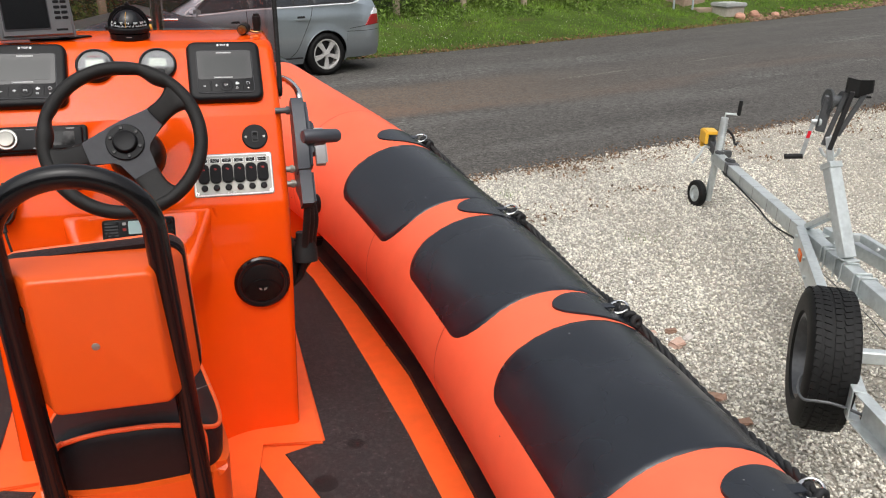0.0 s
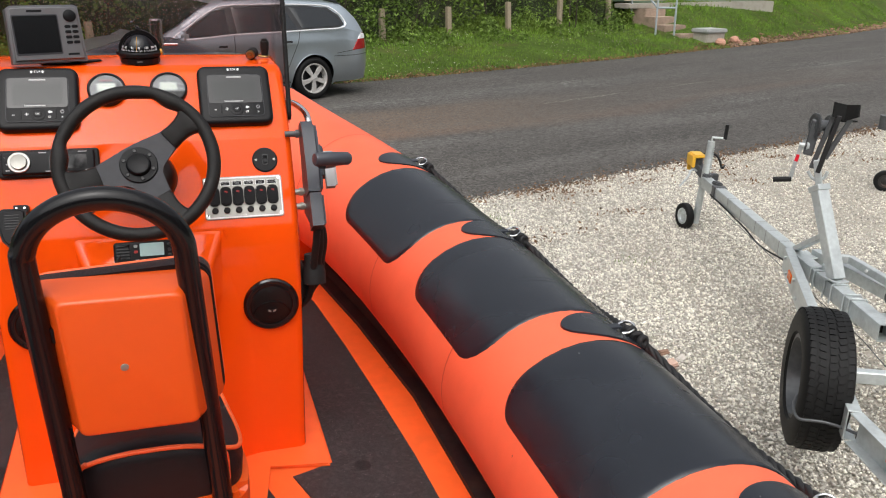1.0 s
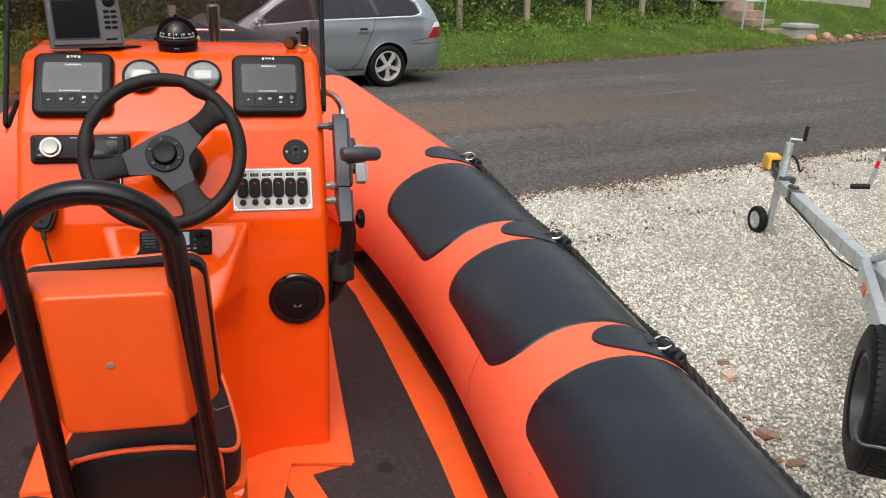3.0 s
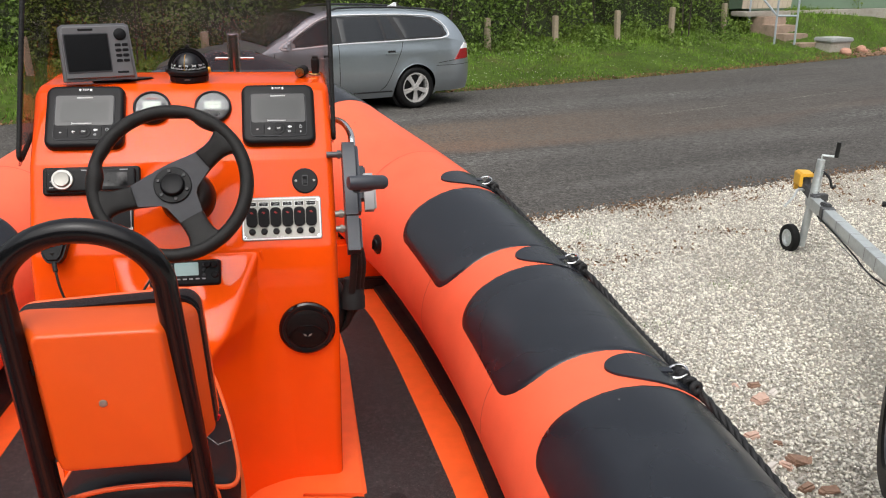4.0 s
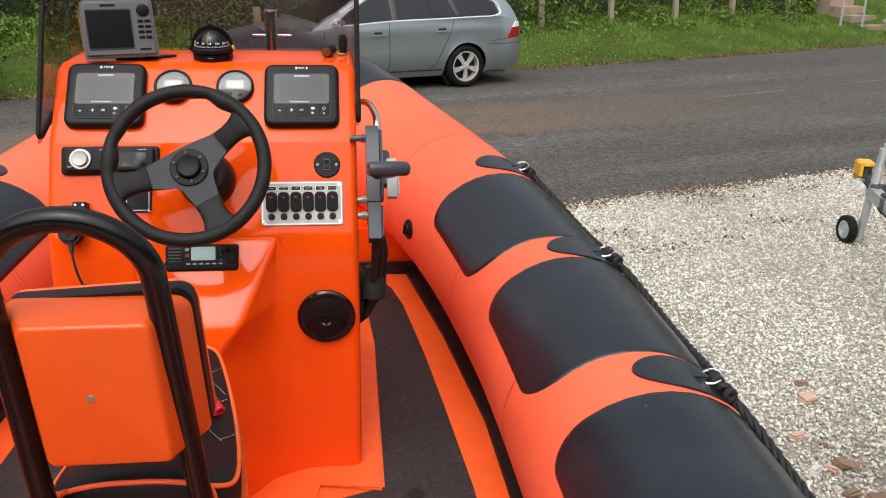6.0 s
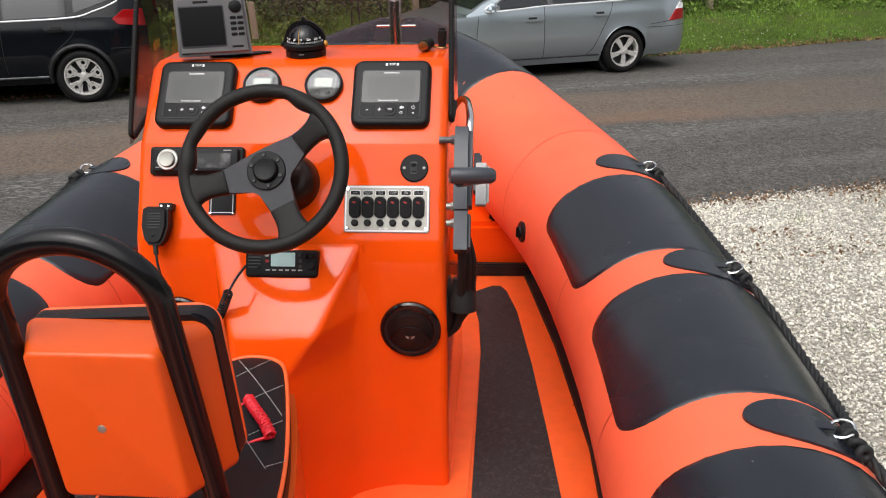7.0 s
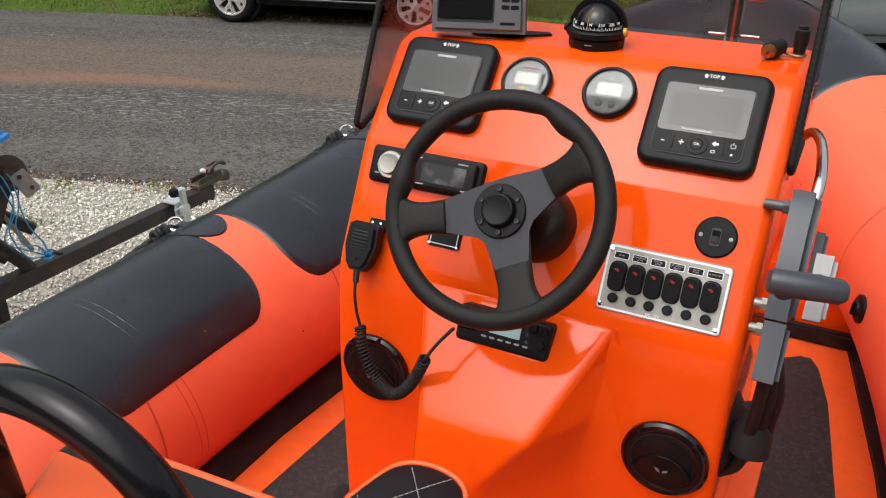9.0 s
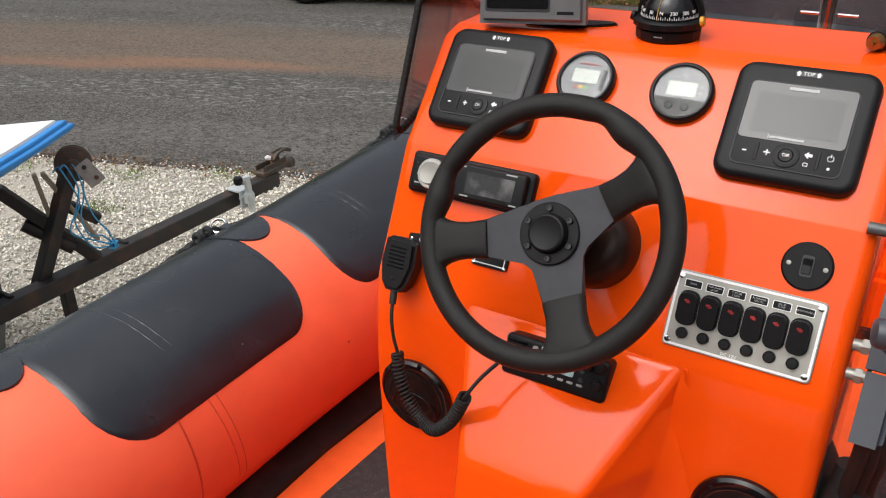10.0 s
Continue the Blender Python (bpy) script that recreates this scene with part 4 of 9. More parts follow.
def chart_plotter(name, m, label):
    p = thing(name, BOAT @ m, label, "chart plotter", "chart plotters in the dash")
    W, H = 0.166, 0.158
    bm = B()
    pad(bm, W, H, 0.021, 0.0, 0.020, 0.010)
    part("bezel", bm, M_BLACK, p)
    bm = B()
    pad(bm, 0.126, 0.112, 0.011, 0.0190, 0.0215, 0.0008, 6, 0, -0.006, 2)
    part("front_panel", bm, M_BLACK, p)
    bm = B()
    slab(bm, outline(0.122, 0.076, 0.006, 5, 0, 0.011), 0.0215, 0.0223)
    part("screen", bm, M_SCREENGREY, p, "grey unlit display")
    bm = B()
    slab(bm, outline(0.100, 0.052, 0.002, 2, 0, 0.009), 0.0223, 0.0226)
    part("display_area", bm, mat_display, p)
    bm = B()
    ring_slab(bm, outline(0.127, 0.113, 0.010, 5, 0, -0.006), outline(0.1245, 0.1105, 0.009, 5, 0, -0.006), 0.0215, 0.0220)
    part("front_rim", bm, M_SPOKE, p)
    # keypad
    ky = -0.0435
    bm = B()
    lathe(bm, [(0.0155, 0.0215), (0.0155, 0.0228), (0.0145, 0.0232), (0.009, 0.0232), (0.0085, 0.0226), (0.0075, 0.0236), (0, 0.0238)], 28, T((0.0, ky, 0)))
    part("round_key", bm, M_BLACK, p)
    lettering("OK", 0.0062, T((0.0, ky, 0.0238)), p, M_WHITE)
    for x in (-0.034, 0.036):
        bm = B()
        slab(bm, outline(0.0035, 0.024, 0.0016, 3, x, ky), 0.0212, 0.0225, bevel=0.0006, segs=1)
        part("key_ridge", bm, M_BLACK, p)
    for txt, x, y, s in (("-", -0.048, 0.001, 0.020), ("+", -0.022, 0.0, 0.016)):
        lettering(txt, s, T((x, ky + y, 0.0216)), p, M_WHITE)
    # power and arrow symbols
    bm = B()
    pts = [(0.0035 * math.cos(a), 0.0035 * math.sin(a)) for a in [radians(120 + 300 * k / 16) for k in range(17)]]
    sweep(bm, [(0.049 + x, ky + 0.005 + y, 0.0217) for x, y in pts], 0.0004, 4)
    box(bm, (0.0008, 0.004, 0.0003), (0.049, ky + 0.0085, 0.0217))
    box(bm, (0.003, 0.003, 0.0003), (0.049, ky - 0.008, 0.0217))
    part("power_symbol", bm, M_WHITE, p, smooth=0)
    bm = B()
    slab(bm, [(0.020, ky + 0.005), (0.0245, ky + 0.0095), (0.0245, ky + 0.0068), (0.029, ky + 0.0068), (0.029, ky + 0.0032), (0.0245, ky + 0.0032), (0.0245, ky + 0.0005)][::-1], 0.0215, 0.0219)
    part("arrow_symbol", bm, M_WHITE, p, smooth=0)
    bm = B()
    ring_slab(bm, outline(0.0055, 0.0045, 0.001, 2, 0.0235, ky - 0.007), outline(0.0042, 0.0032, 0.0008, 2, 0.0235, ky - 0.007), 0.0215, 0.0219)
    part("page_symbol", bm, M_WHITE, p, smooth=0)
    # maker's mark and model line as plain bars
    bm = B()
    box(bm, (0.034, 0.0040, 0.0004), (0, 0.0435, 0.0226), 0)
    part("maker_mark", bm, M_GREYLIGHT, p, smooth=0)
    bm = B()
    box(bm, (0.040, 0.0030, 0.0004), (-0.004, -0.0225, 0.0226), 0)
    box(bm, (0.0012, 0.0060, 0.0004), (-0.0255, -0.0222, 0.0226), 0)
    part("model_mark", bm, M_GREYLIGHT, p, smooth=0)
    # sticker that shows which way is up
    bm = B()
    slab(bm, outline(0.030, 0.0065, 0.001, 2, 0, 0.0655), 0.0195, 0.0206)
    part("top_sticker", bm, M_STICKER, p)
    lettering("TOP", 0.0070, T((0.0, 0.0655, 0.0207)), p, M_WHITE)
    for x in (-0.0115, 0.0115):
        bm = B()
        slab(bm, [(x - 0.0016, 0.0622), (x + 0.0016, 0.0622), (x + 0.0016, 0.0655), (x + 0.003, 0.0655), (x, 0.0690), (x - 0.003, 0.0655), (x - 0.0016, 0.0655)], 0.0206, 0.0209)
        part("up_arrow", bm, M_WHITE, p, smooth=0)
    return p


M_STICKER = mat("grey_sticker", (0.035, 0.035, 0.038), 0.5, var=0.05, bump=0)
mat_display = mat("display_glass", (0.022, 0.025, 0.025), 0.08, var=0.2, scale=8, bump=0, spec=0.32)
PSC = Matrix.Diagonal((1.05, 1.03, 1, 1))
chart_plotter("chart_plotter", dash(0.190, 0.116) @ PSC, "black square chart plotter with unlit grey screen")
chart_plotter("chart_plotter", dash(2 * XC - 0.188, 0.116) @ PSC, "black square chart plotter with unlit grey screen")


def gauge(m, label, bars):
    g = thing("gauge", BOAT @ m, label, "gauge", "round gauges in the dash")
    R = 0.0435
    bm = B()
    lathe(bm, [(R, 0.0), (R, 0.010), (R - 0.003, 0.0135), (R - 0.0055, 0.0135), (R - 0.0065, 0.009)], 44)
    part("bezel", bm, M_BLACK, g)
    bm = B()
    lathe(bm, [(R - 0.006, 0.0085), (0.0, 0.0088)], 44)
    part("dial", bm, M_DIAL, g, "pale dial under glass")
    bm = B()
    slab(bm, outline(0.040, 0.021, 0.001, 2, 0.0, 0.004), 0.0088, 0.0096)
    part("lcd", bm, M_LCD, g, "pale green liquid crystal window")
    if bars:
        bm = B()
        for k in range(8):
            box(bm, (0.006, 0.0028, 0.0004), (0.027, -0.014 + 0.0042 * k, 0.0094))
        part("bar_scale", bm, M_BLACK, g, smooth=0)
        for k, mm in enumerate((M_REDPRINT, M_YELLOW, M_GREENPRINT)):
            bm = B()
            box(bm, (0.006, 0.004, 0.0004), (-0.012 + 0.0085 * k, -0.0135, 0.0094))
            part("coloured_mark", bm, mm, g, smooth=0)
        bm = B()
        box(bm, (0.030, 0.0016, 0.0004), (0, 0.023, 0.0094))
        part("red_caption", bm, M_REDPRINT, g, smooth=0)
    else:
        bm = B()
        seg = [(R - 0.0068) * Vector((math.cos(a), math.sin(a), 0)) for a in [radians(196 + 148 * k / 18) for k in range(19)]]
        slab(bm, [(v.x, v.y) for v in seg], 0.0089, 0.0097)
        part("key_band", bm, M_BLACK, g)
        for x in (-0.012, 0.010):
            bm = B()
            lathe(bm, [(0.0058, 0.0095), (0.0055, 0.0118), (0.004, 0.0125), (0, 0.0126)], 18, T((x, -0.0215, 0)))
            part("button", bm, M_BLACK, g)
        bm = B()
        for x, y in ((0.026, 0.010), (0.026, 0.0), (0.0, 0.0225)):
            box(bm, (0.004, 0.0022, 0.0004), (x, y, 0.0094))
        part("caption_bars", bm, M_GREYLIGHT, g, smooth=0)
    bm = B()
    lathe(bm, [(R - 0.0062, 0.0120), (R * 0.5, 0.0126), (0, 0.0128)], 44)
    gl = part("glass", bm, M_CLEAR, g)
    gl.visible_shadow = False


M_CLEAR = smoked("clear_glass", (0.98, 0.98, 0.98), 0.02, 1.3, 0.45)
gauge(dash(0.035, 0.142), "round black-rimmed gauge with pale display and two buttons", False)
gauge(dash(-0.106, 0.142), "round black-rimmed gauge with pale display and bar scale", True)

# ---- fish finder on its bracket ----
ff = thing("fish_finder", BOAT @ T((-0.226, 0.262, 0.986)) @ Matrix.Rotation(radians(17), 4, "Z") @ Matrix.Diagonal((0.97, 0.97, 0.94, 1)), "grey fish finder with dark screen standing on the console", "fish finder")
tilt = T((0, 0, 0.012)) @ Matrix.Rotation(radians(78), 4, "X")
bm = B()
sh = [(-0.088, 0.0), (0.082, 0.0), (0.076, 0.135), (0.066, 0.140), (-0.076, 0.140), (-0.086, 0.133)]
slab(bm, sh, -0.025, 0.022, bevel=0.008, segs=3)
bm.transform(tilt)
part("case", bm, M_GUNMETAL, ff, smooth=40)
bm = B()
slab(bm, outline(0.104, 0.098, 0.004, 3, -0.026, 0.068), 0.0212, 0.0228, bevel=0.0008, segs=1)
bm.transform(tilt)
part("screen_frame", bm, M_SPOKE, ff)
bm = B()
slab(bm, outline(0.098, 0.090, 0.003, 3, -0.026, 0.069), 0.0226, 0.0236)
bm.transform(tilt)
part("screen", bm, M_SCREENDARK, ff, "dark unlit screen")
bm = B()
lathe(bm, [(0.015, 0.021), (0.015, 0.0245), (0.013, 0.0255), (0, 0.0258)], 24, T((0.053, 0.112, 0)))
bm.transform(tilt)
part("cursor_pad", bm, M_BLACK, ff)
for r in range(4):
    for c in range(2):
        bm = B()
        slab(bm, outline(0.0145, 0.0075, 0.003, 3, 0.0452 + 0.0165 * c, 0.086 - 0.0130 * r), 0.0212, 0.0236, bevel=0.001, segs=1)
        bm.transform(tilt)
        part("button", bm, M_BLACK, ff)
bm = B()
box(bm, (0.034, 0.0055, 0.0004), (-0.025, 0.1255, 0.0222))
bm.transform(tilt)
part("maker_mark", bm, M_BLACK, ff, smooth=0)
bm = B()
box(bm, (0.026, 0.0050, 0.0004), (0.050, 0.018, 0.0222))
bm.transform(tilt)
part("model_mark", bm, M_BLACK, ff, smooth=0)
bm = B()
slab(bm, [(0.06, 0.015), (0.115, 0.032), (0.128, 0.040), (0.124, 0.052), (0.10, 0.056), (0.05, 0.058), (-0.02, 0.058), (-0.02, 0.03)], 0.0, 0.006, bevel=0.002)
cyl(bm, (0.06, 0.03, 0.004), (0.06, 0.03, 0.05), 0.012)
part("bracket", bm, M_BLACK, ff, "black mounting bracket")

# ---- compass ----
cp = thing("compass", BOAT @ T((-0.027, 0.302, 0.988)), "black dome marine compass with white card figures", "compass")
DZ, DR_ = 0.029, 0.0415


def dome(e, az, lift=0.0):
    """On the compass dome: e up from its rim, az round it from the aft side."""
    r = (DR_ + lift) * math.cos(radians(e))
    return Vector((r * math.sin(radians(az)), -r * math.cos(radians(az)), DZ + (DR_ + 0.003 + lift) * math.sin(radians(e))))


bm = B()
lathe(bm, [(0.0, 0.0), (0.044, 0.0), (0.047, 0.003), (0.0475, 0.015), (0.0455, 0.017), (0.0515, 0.020), (0.052, 0.028), (0.049, 0.0305), (0.040, 0.0305)], 14)
part("base", bm, M_BLACK, cp, smooth=25)
bm = B()
lathe(bm, [(DR_ * math.cos(radians(e)), DZ + (DR_ + 0.003) * math.sin(radians(e))) for e in range(0, 90, 9)] + [(0, DZ + DR_ + 0.003)], 40)
part("bowl", bm, M_BLACKGLOSS, cp, "glossy dark dome", smooth=80)
for k in range(-20, 21):
    bm = B()
    c_ = dome(7 if k % 2 else 8.5, 4.4 * k, 0.0004)
    n_ = (dome(8, 4.4 * k, 0.01) - dome(8, 4.4 * k)).normalized()
    box(bm, (0.0008, 0.0030 if k % 2 else 0.0046, 0.0004), m=on_face(c_, (0, 0, 1), n_))
    part("card_tick", bm, M_WHITE, cp, smooth=0)
for txt, az in (("90", -70), ("60", -48), ("30", -23), ("N", 0), ("330", 25), ("300", 50), ("W", 72)):
    n_ = (dome(17, az, 0.01) - dome(17, az)).normalized()
    lettering(txt, 0.0072, on_face(dome(17, az, 0.0008), (0, 0, 1), n_), cp, M_WHITE, "card_figure")
bm = B()
sweep(bm, [dome(e, -8, 0.0006) for e in range(4, 62, 6)], 0.0005, 5)
part("lubber_line", bm, M_AMBERBROWN, cp)
# half shell behind the dome with a thick front edge
bm = B()
shells = []
for dr in (0.0010, 0.0085):
    rows_ = []
    for i in range(11):
        th_ = radians(180 * i / 10)
        row = []
        for j in range(7):
            ph_ = radians(-4 + 94 * j / 6)
            rr = DR_ + dr
            row.append(bm.verts.new((rr * math.cos(th_), rr * math.sin(th_) * math.sin(ph_), DZ + (rr + 0.003) * math.sin(th_) * math.cos(ph_))))
        rows_.append(row)
    shells.append(rows_)
for rows_ in shells:
    for a, b in zip(rows_, rows_[1:]):
        for k in range(6):
            if len({a[k], a[k + 1], b[k + 1], b[k]}) == 4:
                bm.faces.new((a[k], a[k + 1], b[k + 1], b[k]))
for i in range(10):
    bm.faces.new((shells[0][i][0], shells[0][i + 1][0], shells[1][i + 1][0], shells[1][i][0]))
bmesh.ops.remove_doubles(bm, verts=bm.verts, dist=1e-5)
part("hood", bm, M_BLACK, cp, "black sun hood", smooth=45)
bm = B()
box(bm, (0.011, 0.014, 0.010), (0, 0.005, DZ + DR_ + 0.0125), 0.003)
part("hood_peak", bm, M_BLACK, cp)
for sx in (-1, 1):
    bm = B()
    cyl(bm, (0.049 * sx, -0.010, 0.029), (0.054 * sx, -0.010, 0.030), 0.0075, 0.0065, 16)
    part("side_knob", bm, M_AMBERBROWN if sx > 0 else M_BLACK, cp)
bm = B()
box(bm, (0.012, 0.0006, 0.0016), (0.0, -0.0470, 0.010), 0)
part("maker_mark", bm, M_GREYLIGHT, cp, smooth=0)

# ---- loose socket with plug at the edge of the console top ----
so = thing("deck_socket", BOAT @ T((0.258, 0.36, 0.988)) @ Matrix.Diagonal((0.86, 0.86, 0.86, 1)), "black and brass deck socket with its cap on a strap", "socket")
bm = B()
cyl(bm, (-0.012, -0.03, 0.016), (0.0, 0.01, 0.017), 0.016, 0.016, 22)
part("plug_body", bm, M_RUBBER, so)
bm = B()
cyl(bm, (-0.0155, -0.042, 0.0155), (-0.012, -0.03, 0.016), 0.011, 0.014, 22)
cyl(bm, (-0.018, -0.050, 0.0153), (-0.0155, -0.042, 0.0155), 0.004, 0.004, 12)
part("brass_contact", bm, M_BRASS, so)
bm = B()
sweep(bm, smooth_line([(0.002, 0.012, 0.012), (0.02, 0.005, 0.006), (0.04, 0.0, 0.005), (0.048, 0.012, 0.006), (0.036, 0.02, 0.006)], 6), 0.003, 8)
part("strap", bm, M_BRASS, so)
bm = B()
lathe(bm, [(0.011, 0.004), (0.011, 0.020), (0.013, 0.024), (0.013, 0.050), (0.009, 0.052), (0.009, 0.058), (0, 0.058)], 18, T((0.036, 0.014, 0)))
part("rubber_cap", bm, M_RUBBER, so)

# ---- car stereo in the lower panel ----
M_KNURLED = mat("worn_chrome", (0.42, 0.41, 0.38), 0.35, metal=0.9, var=0.25, scale=90, bump=0.2, bscale=400)
st = thing("car_stereo", BOAT @ lower(-0.236, 0.163), "black car stereo with silver volume knob and dark display", "stereo")
bm = B()
pad(bm, 0.212, 0.064, 0.008, -0.002, 0.012, 0.004)
part("surround", bm, M_BLACK, st)
bm = B()
pad(bm, 0.194, 0.053, 0.006, 0.011, 0.022, 0.004)
part("face", bm, M_BLACK, st)
bm = B()
lathe(bm, [(0.0235, 0.020), (0.0235, 0.0262), (0.0222, 0.0275), (0.0178, 0.0275), (0.0175, 0.0262)], 40, T((-0.060, 0.0, 0)))
part("knob_ring", bm, M_KNURLED, st, "bright ring round the knob")
bm = B()
lathe(bm, [(0.0172, 0.020), (0.0172, 0.0335), (0.0158, 0.0350), (0.0145, 0.0347), (0, 0.0347)], 40, T((-0.060, 0.0, 0)))
part("volume_knob", bm, M_BRUSHED, st, "silver volume knob", smooth=25)
bm = B()
slab(bm, outline(0.080, 0.032, 0.002, 2, 0.040, -0.001), 0.0215, 0.0228)
part("display", bm, M_DISPLAYSMEAR, st, "dark smeared display")
for x, y, w in ((-0.084, 0.012, 0.012), (-0.084, -0.003, 0.006), (-0.084, -0.017, 0.009), (-0.012, 0.0215, 0.016), (0.072, 0.0215, 0.018), (0.0, -0.0215, 0.014), (0.082, -0.0215, 0.012)):
    bm = B()
    box(bm, (w, 0.0022, 0.0004), (x, y, 0.0223))
    part("caption_bar", bm, M_GREYLIGHT, st, smooth=0)
for y in (0.008, -0.010):
    bm = B()
    slab(bm, outline(0.014, 0.010, 0.003, 2, -0.084, y), 0.0215, 0.0235)
    part("side_key", bm, M_BLACK, st)

# ---- small plate under the stereo ----
pl = thing("instrument_plate", BOAT @ lower(-0.178, 0.072) @ Matrix.Diagonal((0.9, 0.9, 1, 1)), "small dark square plate with pale border and screws", "plate")
bm = B()
slab(bm, outline(0.066, 0.062, 0.004, 3), 0.0, 0.004, bevel=0.001, segs=1)
part("plate", bm, M_BLACK, pl)
bm = B()
ring_slab(bm, outline(0.056, 0.052, 0.003, 3), outline(0.053, 0.049, 0.002, 3), 0.004, 0.0044)
part("border_line", bm, M_WHITE, pl, smooth=0)
for x in (-0.029, 0.029):
    for y in (-0.027, 0.027):
        bm = B()
        lathe(bm, [(0.0035, 0.004), (0.003, 0.0054), (0, 0.0058)], 12, T((x, y, 0)))
        part("screw", bm, M_CHROME, pl)

# ---- isolator rocker switch on a round plate ----
iso = thing("rocker_switch", BOAT @ lower(0.246, 0.150), "round black plate with one rocker switch", "switch")
bm = B()
lathe(bm, [(0.0305, 0.0), (0.0305, 0.003), (0.028, 0.005), (0, 0.005)], 40)
part("plate", bm, M_BLACK, iso)
bm = B()
slab(bm, outline(0.0145, 0.027, 0.003, 3), 0.005, 0.007)
part("switch_frame", bm, M_BLACKGLOSS, iso)
bm = B()
box(bm, (0.011, 0.0115, 0.006), (0, 0.0055, 0.007), 0.001, m=Matrix.Rotation(radians(12), 4, "X"))
box(bm, (0.011, 0.0115, 0.006), (0, -0.0055, 0.0085), 0.001, m=Matrix.Rotation(radians(-8), 4, "X"))
part("rocker", bm, M_BLACK, iso)
for x in (-0.0215, 0.0215):
    bm = B()
    lathe(bm, [(0.0032, 0.005), (0.0028, 0.0062), (0, 0.0066)], 12, T((x, 0, 0)))
    part("screw", bm, M_BRUSHED, iso)

# ---- six-way switch panel ----
sp = thing("switch_panel", BOAT @ lower(0.188, 0.060) @ Matrix.Diagonal((1.05, 1.03, 1, 1)), "brushed steel panel with six black rocker switches", "switch panel")
bm = B()
slab(bm, outline(0.178, 0.100, 0.006, 4), 0.0, 0.004, bevel=0.001, segs=1)
part("plate", bm, M_BRUSHED, sp)
bm = B()
ring_slab(bm, outline(0.174, 0.096, 0.005, 4), outline(0.168, 0.090, 0.004, 4), 0.004, 0.0046)
part("white_border", bm, M_WHITE, sp, smooth=0)
NAMES = ["SPARE", "FORWARD\nLIGHT", "STROBE\nLIGHT", "RUNNING\nLIGHTS", "BILGE\nPUMP", "ELECTRONICS"]
for k in range(6):
    x = -0.066 + 0.0264 * k
    bm = B()
    slab(bm, outline(0.0248, 0.045, 0.010, 6, x, 0.003), 0.004, 0.009, bevel=0.0009, segs=2)
    sw = part("rocker_switch", bm, M_BLACK, sp)
    bm = B()
    slab(bm, outline(0.0222, 0.041, 0.0088, 6), 0.0, 0.009, bevel=0.0009, segs=2)
    bm.transform(T((x, 0.003, 0.008)) @ Matrix.Rotation(radians(7), 4, "X"))
    part("rocker", bm, M_BLACK, sw)
    bm = B()
    for dx, dy, w in ((0.0, 0.0, 0.007), (-0.001, 0.0016, 0.005), (0.001, -0.0016, 0.004)):
        box(bm, (w, 0.0013, 0.0005), (dx, 0.010 + dy, 0.0093))
    bm.transform(T((x, 0.003, 0.008)) @ Matrix.Rotation(radians(7), 4, "X"))
    part("red_symbol", bm, M_REDPRINT, sw, smooth=0)
    bm = B()
    lathe(bm, [(0.0075, 0.004), (0.0072, 0.009), (0.0055, 0.0105), (0, 0.0108)], 18, T((x, -0.030, 0)))
    part("breaker_button", bm, M_BLACK, sp)
    bm = B()
    slab(bm, outline(0.0215, 0.0105, 0.001, 2, x, 0.0340), 0.004, 0.0046)
    part("name_border", bm, M_WHITE, sp, smooth=0)
    bm = B()
    slab(bm, outline(0.0198, 0.0088, 0.001, 2, x, 0.0340), 0.0044, 0.0050)
    part("name_plate", bm, M_BLACK, sp, smooth=0)
    two = "\n" in NAMES[k]
    lettering(NAMES[k], 0.0034 if two else 0.0030, T((x, 0.0340, 0.0052)), sp, M_GREYLIGHT)
lettering("DC 12V", 0.0058, T((-0.006, -0.0425, 0.0045)), sp, M_WHITE)
for x in (-0.082, 0.082):
    for y in (-0.042, 0.042):
        bm = B()
        lathe(bm, [(0.0042, 0.004), (0.0038, 0.0056), (0, 0.006)], 14, T((x, y, 0)))
        part("screw", bm, M_CHROME, sp)

# ---- loudspeakers ----


